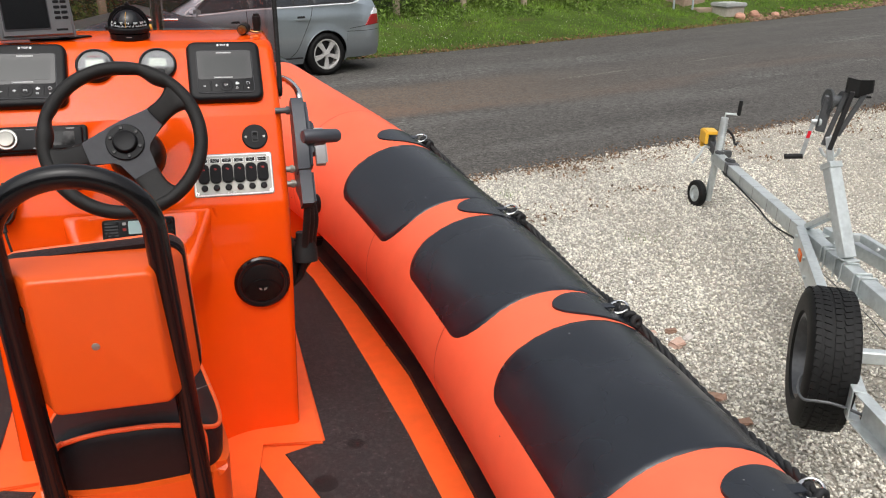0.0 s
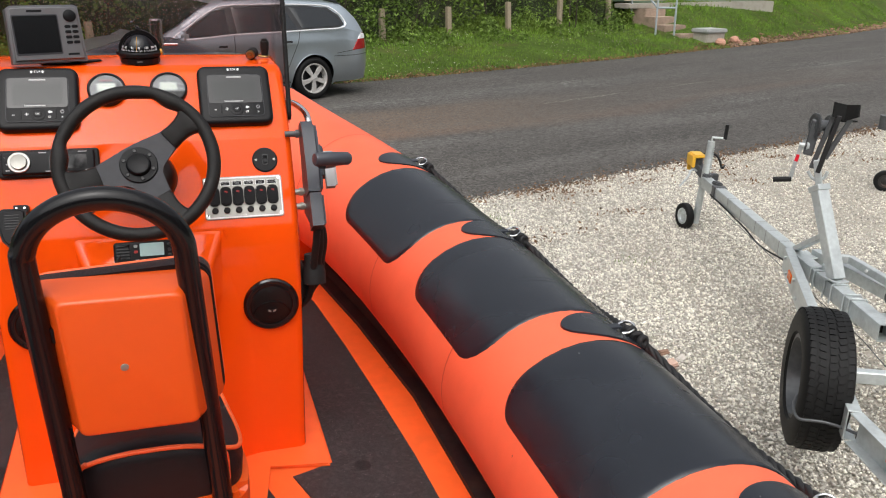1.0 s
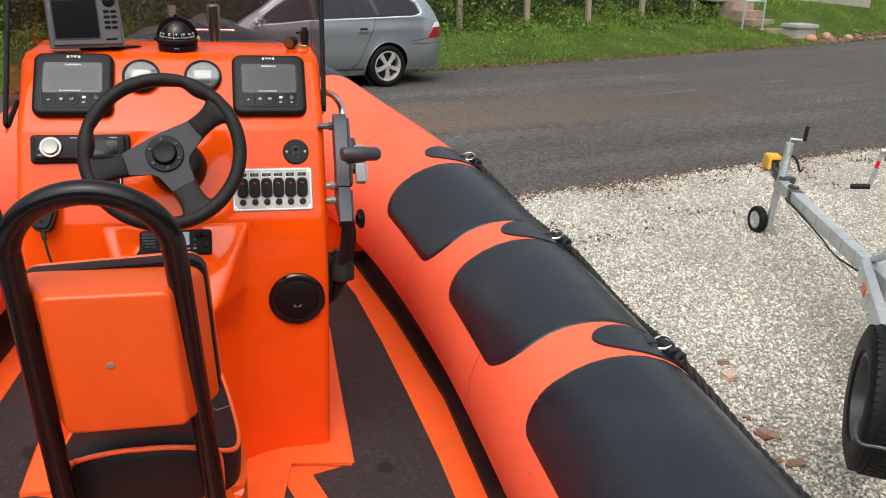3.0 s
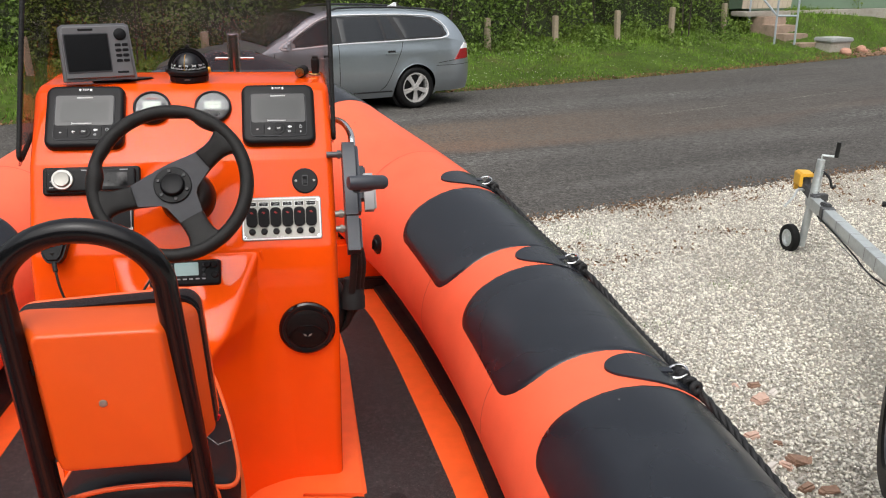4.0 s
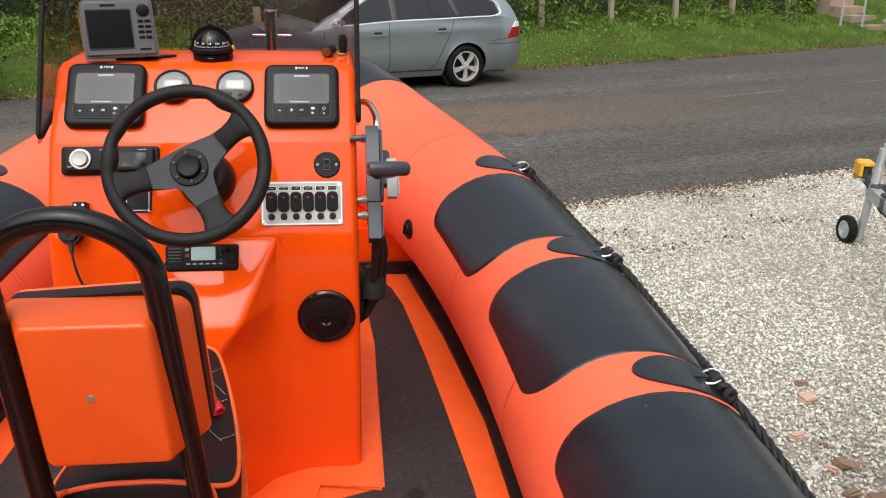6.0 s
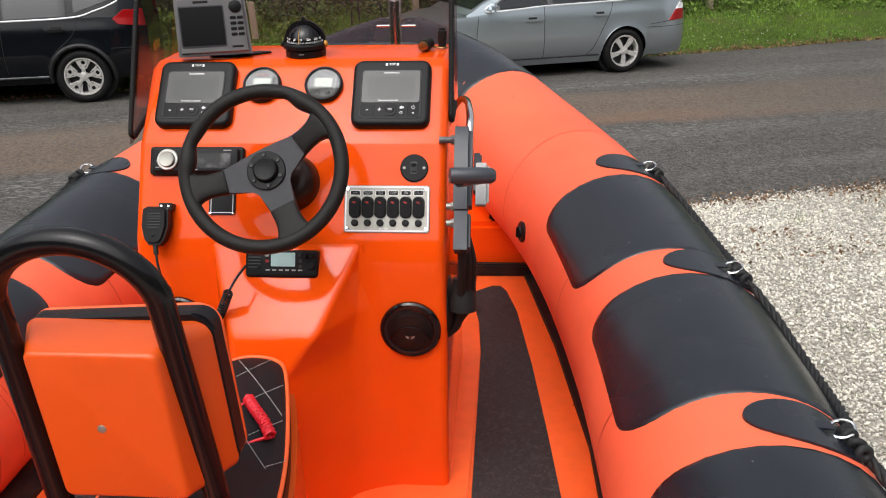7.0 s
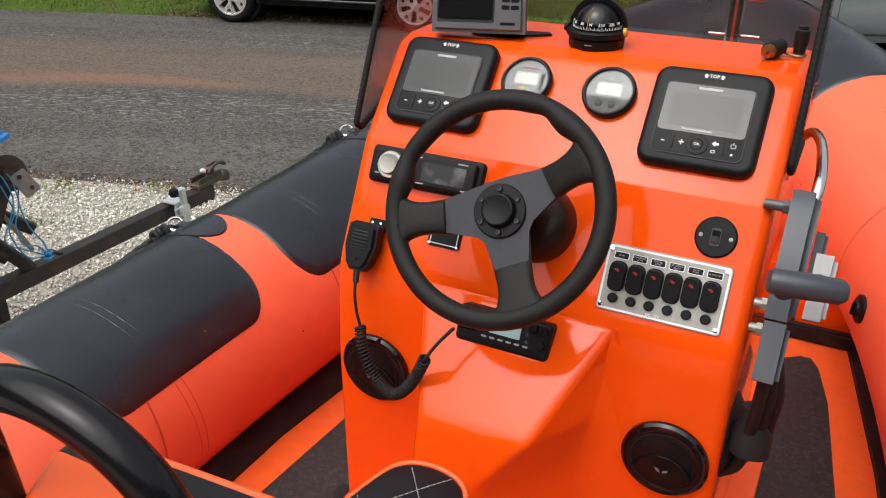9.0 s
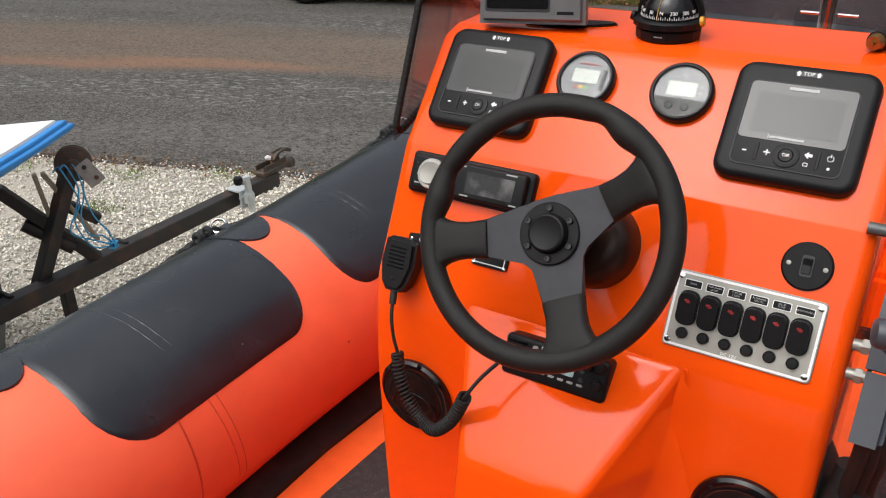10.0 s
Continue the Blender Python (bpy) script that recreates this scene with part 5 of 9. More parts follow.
def loudspeaker(m):
    s = thing("loudspeaker", BOAT @ m, "round glossy black marine loudspeaker in the console face", "loudspeaker", "loudspeakers in the console")
    bm = B()
    lathe(bm, [(0.068, 0.0), (0.068, 0.006), (0.064, 0.010), (0.055, 0.0115), (0.050, 0.0095)], 48)
    part("rim", bm, M_BLACKGLOSS, s)
    bm = B()
    lathe(bm, [(0.0505, 0.0095), (0.035, 0.013), (0.02, 0.0145), (0, 0.015)], 40)
    part("grille", bm, M_GRILLE, s, "fine black mesh grille")
    # raised arc across the mesh and the small bright badge below it
    bm = B()
    sweep(bm, [(0.046 * math.cos(a), -0.030 + 0.042 * math.sin(a), 0.0125 + 0.0025 * math.sin(a)) for a in [radians(12 + 156 * j / 20) for j in range(21)]], 0.0016, 6)
    part("grille_rib", bm, M_BLACKGLOSS, s)
    bm = B()
    slab(bm, [(-0.0125, -0.005), (-0.011, -0.014), (-0.004, -0.0195), (0.004, -0.0195), (0.011, -0.014), (0.0125, -0.005), (0.006, -0.009), (-0.006, -0.009)], 0.0135, 0.0175, bevel=0.0012)
    badge = part("badge", bm, M_BLACKGLOSS, s)
    for sx in (-1, 1):
        bm = B()
        slab(bm, [(0.0015 * sx, -0.0165), (0.0085 * sx, -0.0135), (0.0105 * sx, -0.008), (0.003 * sx, -0.0115)][::sx], 0.0175, 0.0182)
        part("badge_mark", bm, M_BRUSHED, badge)
    # rows of fine holes
    bm = B()
    for i in range(-13, 14):
        for j in range(-13, 14):
            x, y = 0.0036 * (i + 0.5 * (j % 2)), 0.0031 * j
            if x * x + y * y < 0.045 ** 2 and not (abs(x) < 0.014 and -0.021 < y < -0.004):
                r_ = math.hypot(x, y)
                box(bm, (0.0018, 0.0018, 0.0006), (x, y, 0.0151 - 2.0 * r_ * r_))
    part("grille_studs", bm, M_BLACKGLOSS, s, smooth=0)
    for k in range(4):
        bm = B()
        a = radians(45 + 90 * k)
        lathe(bm, [(0.0035, 0.0095), (0.003, 0.0115), (0, 0.012)], 10, T((0.0595 * math.cos(a), 0.0595 * math.sin(a), 0)))
        part("screw", bm, M_BLACK, s)


M_GRILLE = mat("speaker_mesh", (0.004, 0.004, 0.004), 0.3, var=0.5, scale=400, bump=0.5, bscale=1500, spec=0.3)
loudspeaker(on_face((0.237, -0.031, 0.445), (0, 0.014, 1), (0, -1, 0.014)))
loudspeaker(on_face((2 * XC - 0.237 + 0.015, -0.031, 0.448), (0, 0.014, 1), (0, -1, 0.014)))

# ---- VHF radio on the wedge ----
vr = thing("vhf_radio", BOAT @ on_face((-0.034, -0.020, 0.609), (0, 0.46, 1), (0, -1, 0.46)) @ Matrix.Diagonal((0.975, 0.93, 1, 1)), "black marine radio with small pale display", "radio")
bm = B()
pad(bm, 0.162, 0.064, 0.008, -0.055, 0.034, 0.006, 6, 0, -0.012)
part("case", bm, M_BLACK, vr)
bm = B()
slab(bm, outline(0.054, 0.032, 0.002, 2, 0.004, -0.002), 0.034, 0.0352)
part("display", bm, M_LCDBLUE, vr, "pale green display")
bm = B()
for k in range(5):
    box(bm, (0.030, 0.0035, 0.004), (-0.060, 0.010 - 0.0075 * k, 0.035), 0.001)
part("speaker_slats", bm, M_BLACKGLOSS, vr)
for x, y in ((0.052, 0.008), (0.068, 0.008), (0.068, -0.018)):
    bm = B()
    lathe(bm, [(0.008, 0.033), (0.0075, 0.043), (0.006, 0.0445), (0, 0.0448)], 18, T((x, y, 0)))
    part("knob", bm, M_BLACK, vr)
for k in range(6):
    bm = B()
    slab(bm, outline(0.009, 0.0032, 0.001, 2, -0.030 + 0.0145 * k, -0.0265), 0.033, 0.0355)
    part("key", bm, M_GREYLIGHT, vr)
for k in range(3):
    bm = B()
    lathe(bm, [(0.004, 0.033), (0.0036, 0.0365), (0, 0.037)], 12, T((0.043, 0.008 - 0.013 * k, 0)))
    part("key", bm, M_SPOKE, vr)
for k in range(2):
    bm = B()
    slab(bm, outline(0.008, 0.007, 0.002, 2, -0.032, 0.008 - 0.014 * k), 0.033, 0.036)
    part("side_key", bm, M_REDPRINT if k else M_GREYLIGHT, vr)

# ---- hand microphone on its clip with coiled lead ----
mc = thing("microphone", BOAT @ lower(-0.315, 0.016, 0.012), "black hand microphone hung on the console, coiled lead to the radio", "microphone")
bm = B()
slab(bm, [(-0.028, 0.036), (-0.030, 0.0), (-0.022, -0.030), (-0.012, -0.042), (0.012, -0.042), (0.022, -0.030), (0.030, 0.0), (0.028, 0.036), (0.018, 0.042), (-0.018, 0.042)], 0.0, 0.028, bevel=0.006, segs=3)
part("mic_body", bm, M_BLACK, mc)
for k in range(6):
    bm = B()
    box(bm, (0.030, 0.0022, 0.003), (0, 0.026 - 0.006 * k, 0.0285), 0.0006)
    part("slat", bm, M_BLACKGLOSS, mc)
bm = B()
slab(bm, outline(0.030, 0.016, 0.003, 3, 0.016, 0.044), -0.012, 0.010, bevel=0.002)
part("clip", bm, M_BLACK, mc)
for x in (0.008, 0.024):
    bm = B()
    lathe(bm, [(0.003, 0.010), (0.0025, 0.0115), (0, 0.012)], 10, T((x, 0.044, 0)))
    part("clip_screw", bm, M_CHROME, mc)
MI = (lower(-0.315, 0.016, 0.012)).inverted()
lead = [Vector(p) for p in ((-0.315, -0.035, 0.650), (-0.306, -0.060, 0.616), (-0.298, -0.070, 0.585), (-0.289, -0.075, 0.560), (-0.280, -0.085, 0.526), (-0.259, -0.095, 0.493), (-0.235, -0.100, 0.470),
                            (-0.199, -0.120, 0.478), (-0.170, -0.125, 0.505), (-0.146, -0.135, 0.545), (-0.125, -0.145, 0.588), (-0.111, -0.125, 0.612), (-0.094, -0.105, 0.632))]
line = smooth_line(lead, 8)
bm = B()
sweep(bm, line[:26], 0.0028, 8)
sweep(bm, [line[0] + Vector((0, 0, 0.02)), line[0], line[2], line[5]], 0.0055, 8)
bm.transform(MI)
part("straight_lead", bm, M_RUBBER, mc, smooth=80)
bm = B()
sweep(bm, line[-20:], 0.0028, 8)
bm.transform(MI)
part("lead_end", bm, M_RUBBER, mc, smooth=80)
core = smooth_line(lead[3:11], 60)
coil, turns = [], 44
for i, p in enumerate(core):
    t = (core[min(i + 1, len(core) - 1)] - core[max(i - 1, 0)]).normalized()
    s = Vector((1, 0, 0)).cross(t).normalized()
    a = 2 * math.pi * turns * i / len(core)
    coil.append(p + 0.0085 * (math.cos(a) * s + math.sin(a) * t.cross(s)))
bm = B()
sweep(bm, coil, 0.0023, 6)
bm.transform(MI)
part("coiled_lead", bm, M_RUBBER, mc, "black coiled cord", smooth=80)

# ---- steering wheel ----
HUB = Vector((-0.040, -0.0845, 0.8375))
WHN = Vector((0, -1.0, 0.585)).normalized()
bm = B()
lathe(bm, [(0.0, -0.05), (0.040, -0.048), (0.043, -0.036), (0.0, -0.034)], 40)
wheel = part("steering_wheel", bm, M_SPOKE, console, "black three-spoke steering wheel with grey centre")
wheel.matrix_basis = CB @ on_face(HUB, (0, 0.5, 0.86), WHN) @ Matrix.Rotation(radians(28), 4, "Z")
SPOKES = (10.5, 169.5, 270)
bm = B()
R = 0.159
pts, rad = [], []
for k in range(120):
    a = 2 * math.pi * k / 120
    # thumb rests: fuller just above the two upper spokes, a hollow beyond
    grip = sum(math.exp(-((math.degrees(a) - g) / 7) ** 2) for g in (33, 147)) - 0.6 * sum(math.exp(-((math.degrees(a) - g) / 6) ** 2) for g in (47, 133))
    rr = 0.0150 + 0.0030 * grip
    pts.append(((R - 0.0030 * grip) * math.cos(a), (R - 0.0030 * grip) * math.sin(a), 0.0))
    rad.append(rr)
sweep(bm, pts, 0.016, 18, closed=True, radii=rad)
part("rim", bm, M_WHEELGRIP, wheel, "black grained rim", smooth=80)


def polar(r, deg):
    return Vector((r * math.cos(radians(deg)), r * math.sin(radians(deg))))


# flat grey plate with three arms
star = []
for a0, w, gap in zip(SPOKES, (0.0225, 0.0235, 0.026), (159, 100.5, 100.5)):
    out_, side_ = polar(1.0, a0), polar(1.0, a0 + 90)
    star += [out_ * 0.094 - side_ * w, out_ * 0.094 + side_ * w]
    if gap > 120:
        star += [polar(0.054, a0 + 42), polar(0.050, a0 + 60), polar(0.050, a0 + gap - 60), polar(0.054, a0 + gap - 42)]
    else:
        star += [polar(0.050, a0 + gap / 2 - 9), polar(0.050, a0 + gap / 2 + 9)]
star = [(p.x, p.y) for p in star]
bm = B()
slab(bm, star, -0.034, -0.024, bevel=0.0022, segs=2)
for v in bm.verts:
    v.co.z += 0.012 * max(0.0, (Vector((v.co.x, v.co.y)).length - 0.05) / 0.045)
part("spoke_plate", bm, M_SPOKE, wheel, "grey metal spoke plate", smooth=30)
for a0, w0 in zip(SPOKES, (0.0240, 0.0250, 0.0275)):
    m2 = Matrix.Rotation(radians(a0), 4, "Z")
    bm = B()
    secs = []
    for x, w, z, th in ((0.083, w0, -0.0185, 0.0095), (0.086, w0 + 0.0008, -0.018, 0.0108), (0.105, w0 - 0.001, -0.014, 0.0112), (0.122, w0, -0.009, 0.0118), (0.135, w0 + 0.004, -0.005, 0.0122), (0.145, w0 + 0.011, -0.002, 0.0115), (0.154, w0 + 0.022, 0.0, 0.0095), (0.163, w0 + 0.028, 0.0, 0.006)):
        secs.append([bm.verts.new(m2 @ Vector((x - 0.35 * w * w * (1 if x > 0.15 else 0) * abs(sy), sy * w, z + sz * th))) for sy, sz in ((-1, -0.3), (-0.92, -0.75), (-0.75, -1), (0.75, -1), (0.92, -0.75), (1, -0.3), (1, 0.3), (0.92, 0.75), (0.75, 1), (0.3, 1.06), (-0.3, 1.06), (-0.75, 1), (-0.92, 0.75), (-1, 0.3))])
    for a, b in zip(secs, secs[1:]):
        for k in range(14):
            bm.faces.new((a[k], a[(k + 1) % 14], b[(k + 1) % 14], b[k]))
    bm.faces.new(secs[0])
    bm.faces.new(secs[-1])
    part("spoke_grip", bm, M_WHEELGRIP, wheel, smooth=50)
bm = B()
lathe(bm, [(0.040, -0.030), (0.040, -0.0195), (0.0385, -0.018), (0.0262, -0.018), (0.0255, -0.0165), (0.0248, -0.010), (0.0232, -0.0072), (0.021, -0.0062), (0.0195, -0.0068), (0, -0.0068)], 44)
part("hub_cap", bm, M_BLACK, wheel)
for k in range(6):
    a = radians(14 + 60 * k)
    bm = B()
    lathe(bm, [(0.0044, -0.019), (0.0042, -0.0150), (0.0036, -0.0143), (0.0024, -0.0143), (0.0021, -0.0165), (0, -0.0165)], 14, T((0.0318 * math.cos(a), 0.0318 * math.sin(a), 0)))
    part("hub_screw", bm, M_BLACKGLOSS, wheel)
# steering boss between panel and wheel
M_BOSS = mat("dull_black_boss", (0.020, 0.009, 0.006), 0.34, var=0.2, scale=30, bump=0.05, spec=0.3)
SBM = CB @ lower(-0.039, 0.125)
bm = B()
lathe(bm, [(0.064, -0.004), (0.063, 0.014), (0.060, 0.030), (0.054, 0.042), (0.044, 0.050), (0.030, 0.052), (0.0, 0.052)], 44, SBM @ T((0.014, -0.008, 0)))
cyl(bm, SBM @ Vector((0, 0, 0.04)), CB @ (HUB - 0.045 * WHN), 0.030, 0.030, 28)
part("steering_boss", bm, M_BOSS, console, "dark steering boss behind the wheel")

# ---- engine control on the starboard side ----
tc_ = thing("throttle_control", BOAT @ T((0.355, 0.02, 0.75)), "grey side-mount engine control with lever grip", "engine control")
TB = T((-0.355, -0.02, -0.75))
AX = Vector((0, 0.150, 0.215)).normalized()     # the box leans with the panel
ctl = on_face((0.352, 0.022, 0.762), AX, (1, 0, 0))


def control(name, pts, z0, z1, material, bevel, label=""):
    bm = B()
    slab(bm, pts, z0, z1, bevel=bevel, segs=3)
    bm.transform(TB @ ctl)
    return part(name, bm, material, tc_, label, smooth=50)


# in this frame x runs aft, y up along the box, z outboard
control("control_box", [(-0.030, -0.055), (0.022, -0.055), (0.030, -0.02), (0.034, 0.06), (0.028, 0.115), (0.010, 0.130), (-0.02, 0.128), (-0.034, 0.10), (-0.036, 0.0)][::-1], -0.016, 0.022, M_GREY, 0.009, "grey control housing")
control("lower_cover", [(-0.026, -0.14), (0.024, -0.14), (0.026, -0.058), (-0.028, -0.058)], -0.014, 0.020, M_GREY, 0.006)
control("lever_arm", [(-0.012, -0.01), (0.016, -0.012), (0.050, 0.062), (0.066, 0.075), (0.056, 0.090), (0.030, 0.085), (-0.006, 0.02)][::-1], 0.024, 0.040, M_GREY, 0.004, "grey lever")
control("trim_switch_plate", [(-0.030, -0.045), (-0.010, -0.045), (-0.010, 0.045), (-0.030, 0.045)], 0.030, 0.058, M_GREYLIGHT, 0.006, "light grey inner cover")
bm = B()
g0, g1 = Vector((0.335, -0.125, 0.838)), Vector((0.425, -0.100, 0.830))
ax = (g1 - g0).normalized()
mm = Matrix.Translation(g0) @ ax.to_track_quat("Z", "Y").to_matrix().to_4x4()
lathe(bm, [(0.0, 0.0), (0.0135, 0.002), (0.0155, 0.006), (0.0165, 0.05), (0.0155, 0.085), (0.011, 0.092), (0, 0.093)], 24, mm)
bm.transform(TB)
part("grip", bm, M_GREY, tc_, "grey horizontal grip", smooth=50)
bm = B()
cyl(bm, g0 + ax * 0.02 + Vector((0, 0.002, -0.012)), (0.392, -0.045, 0.806), 0.012, 0.013, 16)
bm.transform(TB)
part("grip_stem", bm, M_GREY, tc_)
for y_, z_ in ((0.094, 0.844), (0.052, 0.706), (0.036, 0.673)):
    bm = B()
    cyl(bm, (0.300, y_, z_), (0.340, y_, z_), 0.0075, segs=14)
    cyl(bm, (0.326, y_, z_), (0.334, y_, z_), 0.0105, segs=6)
    bm.transform(TB)
    part("mounting_stud", bm, M_STEELGREY if z_ > 0.8 else M_BRUSHED, tc_)
bm = B()
slab(bm, [(-0.02, 0.65), (0.05, 0.65), (0.072, 0.71), (0.115, 0.845), (0.10, 0.87), (0.05, 0.80), (0.0, 0.70)], 0.338, 0.343, Matrix(((0, 0, 1, 0), (1, 0, 0, 0), (0, 1, 0, 0), (0, 0, 0, 1))))
bm.transform(TB)
part("mounting_plate", bm, M_GREY, tc_)
# control cables hanging down
for dx, y0 in ((0.0, -0.03), (0.012, -0.02), (0.022, -0.01)):
    bm = B()
    sweep(bm, smooth_line([(0.355 + dx * 0.4, y0 - 0.01, 0.66), (0.353 + dx, y0, 0.60), (0.350 + dx, y0 + 0.02, 0.54), (0.346 + dx, y0 + 0.035, 0.48), (0.338, y0 + 0.05, 0.43), (0.315, y0 + 0.06, 0.40)], 6), 0.0095, 10)
    bm.transform(TB)
    part("control_cable", bm, M_RUBBER, tc_, "black control cable", smooth=80)
bm = B()
lathe(bm, [(0.030, 0.0), (0.030, 0.03), (0.024, 0.05), (0.022, 0.075), (0, 0.075)], 24, TB @ T((0.352, 0.005, 0.475)) @ Matrix.Rotation(radians(-12), 4, "X"))
part("cable_gaiter", bm, M_RUBBER, tc_, "black rubber cable gaiter")
bm = B()
lathe(bm, [(0.068, 0.0), (0.068, 0.008), (0.05, 0.02), (0.03, 0.028), (0, 0.03)], 32, TB @ T((0.310, 0.06, 0.46)) @ Matrix.Rotation(radians(90), 4, "Y"))
part("gaiter_flange", bm, M_RUBBER, tc_)
# steel grab rail along the console side
gr = thing("grab_rail", BOAT @ T((0.33, 0.25, 0.86)), "polished stainless grab rail beside the console", "grab rail", "grab rails")
bm = B()
GB = T((-0.33, -0.25, -0.86))
rail = smooth_line([(0.312, 0.43, 0.83), (0.333, 0.395, 0.86), (0.352, 0.30, 0.876), (0.362, 0.19, 0.880), (0.365, 0.135, 0.868), (0.363, 0.105, 0.83), (0.361, 0.07, 0.77), (0.360, 0.05, 0.735)], 8)
sweep(bm, rail, 0.0085, 14)
bm.transform(GB)
part("rail_tube", bm, M_CHROME, gr, smooth=80)

# ---- jockey seat with backrest and hoop ----
seat = thing("jockey_seat", BOAT @ T((XC, -0.55, 0.0)), "orange jockey seat with black quilted cushion and backrest", "seat")
JB = T((-XC, 0.55, 0.0))


SEAT_SIDE = [(-0.283, 0.0), (-0.285, 0.022), (-0.292, 0.042), (-0.31, 0.060), (-0.36, 0.078), (-0.45, 0.102), (-0.55, 0.124), (-0.66, 0.140), (-0.715, 0.136), (-0.742, 0.112), (-0.752, 0.07), (-0.757, 0.0)]


def seat_outline(grow, y0, y1):
    """Plan of the seat: narrow rounded nose forward, broad stern."""
    out = []
    for p in smooth_line([(w, y, 0) for y, w in SEAT_SIDE], 4):
        f = (p.y + 0.757) / 0.474
        out.append((XC + max(p.x + (grow if 0.02 < f < 0.99 else 0), 0), y0 + (y1 - y0) * f))
    out += [(2 * XC - x, y) for x, y in out[::-1][1:-1]]
    return out[::-1]


bm = B()
slab(bm, seat_outline(0.010, -0.772, -0.272), 0.0, 0.449, bevel=0.015)
bm.transform(JB)
part("pod", bm, M_SEATGEL, seat, "orange moulded seat pod")
# cushion: crowned top
ol = seat_outline(0.0, -0.757, -0.283)
bm = B()
rows = []
cx, cy = XC, -0.52


def crown(x, y):
    f = max(0.0, 1 - ((x - XC) / 0.14) ** 2)
    return 0.497 + 0.028 * f + 0.035 * min(1.0, max(0.0, (-0.58 - y) / 0.15)) * (1 - 0.5 * min(abs(x - XC) / 0.14, 1) ** 4)


for f, dz in ((1.0, -0.095), (1.015, -0.06), (1.01, -0.025), (0.985, -0.006), (0.95, 0.0), (0.8, 0.0), (0.6, 0.0), (0.4, 0.0), (0.2, 0.0)):
    rows.append([])
    for x, y in ol:
        xx, yy = cx + (x - cx) * f, cy + (y - cy) * f
        zz = crown(xx, yy)
        if dz < -0.05:
            zz = 0.544 + dz
        else:
            zz += dz
        rows[-1].append(bm.verts.new((xx, yy, zz)))
mid = bm.verts.new((cx, cy, crown(cx, cy)))
n = len(ol)
for a, b in zip(rows, rows[1:]):
    for k in range(n):
        bm.faces.new((a[k], a[(k + 1) % n], b[(k + 1) % n], b[k]))
for k in range(n):
    bm.faces.new((rows[-1][k], rows[-1][(k + 1) % n], mid))
bm.faces.new(rows[0])
bm.transform(JB)
cushion = part("cushion", bm, M_VINYL, seat, "black vinyl cushion", smooth=60)
bm = B()
sweep(bm, [(cx + (x - cx) * 0.992, cy + (y - cy) * 0.992, crown(x, y) - 0.004) for x, y in ol], 0.0042, 7, closed=True)
bm.transform(JB)
part("piping", bm, M_PIPING, cushion, "orange piping", smooth=80)
for sx in (-1, 1):
    bm = B()
    sweep(bm, smooth_line([(XC + sx * 0.113, -0.744, 0.452), (XC + sx * 0.114, -0.746, 0.49), (XC + sx * 0.112, -0.747, 0.525), (XC + sx * 0.098, -0.750, 0.543)], 5), 0.0042, 7)
    bm.transform(JB)
    part("piping", bm, M_PIPING, cushion, "orange piping", smooth=80)
# quilting stitches: rows of short pale threads
for ang in (52, -52):
    for off in (-0.16, -0.08, 0.0, 0.08, 0.16, 0.24):
        bm = B()
        ca, sa = math.cos(radians(ang)), math.sin(radians(ang))
        s = -0.3
        made = 0
        while s < 0.3:
            x0, y0 = XC + s * ca - off * sa, -0.47 + s * sa + off * ca
            x1, y1 = x0 + 0.0055 * ca, y0 + 0.0055 * sa
            s += 0.008
            if -0.60 < y0 < -0.298 and abs(x0 - XC) < 0.05 + 0.27 * min(0.3, -0.298 - y0):
                sweep(bm, [(x0, y0, crown(x0, y0) + 0.0006), (x1, y1, crown(x1, y1) + 0.0006)], 0.0006, 4)
                made += 1
        bm.transform(JB)
        if made:
            part("stitching", bm, M_STITCH, cushion, "pale stitching", smooth=0)
        else:
            bm.free()
# backrest shell, pad edge and piping
BX = -0.047
bm = B()
rows = []
for y, hw, z0, z1, rad in ((-0.8135, 0.0775, 0.638, 0.843, 0.008), (-0.8125, 0.0815, 0.6345, 0.8465, 0.010), (-0.8095, 0.0840, 0.632, 0.849, 0.012), (-0.805, 0.0855, 0.631, 0.8500, 0.013),
                           (-0.790, 0.0935, 0.6285, 0.8510, 0.015), (-0.760, 0.1095, 0.625, 0.8520, 0.018), (-0.733, 0.124, 0.622, 0.8525, 0.022)):
    rows.append([bm.verts.new((x - 0.055 * (z - 0.74), y, z)) for x, z in outline(2 * hw, z1 - z0, rad, 6, BX + 0.002, (z0 + z1) / 2)])
for a, b in zip(rows, rows[1:]):
    for k in range(len(a)):
        bm.faces.new((a[k], a[(k + 1) % len(a)], b[(k + 1) % len(a)], b[k]))
bm.faces.new(rows[0])
bm.faces.new(rows[-1])
bm.transform(JB)
back = part("backrest_shell", bm, M_SEATGEL, seat, "orange backrest shell", smooth=80)
FR = T((BX + 0.001, -0.733, 0.738)) @ Matrix.Rotation(radians(-3.2), 4, "Y") @ Matrix.Rotation(radians(90), 4, "X")
bm = B()
slab(bm, outline(0.256, 0.236, 0.026, 6), -0.028, 0.001, bevel=0.004)
bm.transform(JB @ FR)
part("backrest_edge", bm, M_VINYL, seat, "black vinyl edge of the backrest pad")
bm = B()
slab(bm, outline(0.20, 0.12, 0.030, 6), -0.060, -0.028, bevel=0.02)
bm.transform(JB @ FR)
part("backrest_pad", bm, M_VINYL, seat)
bm = B()
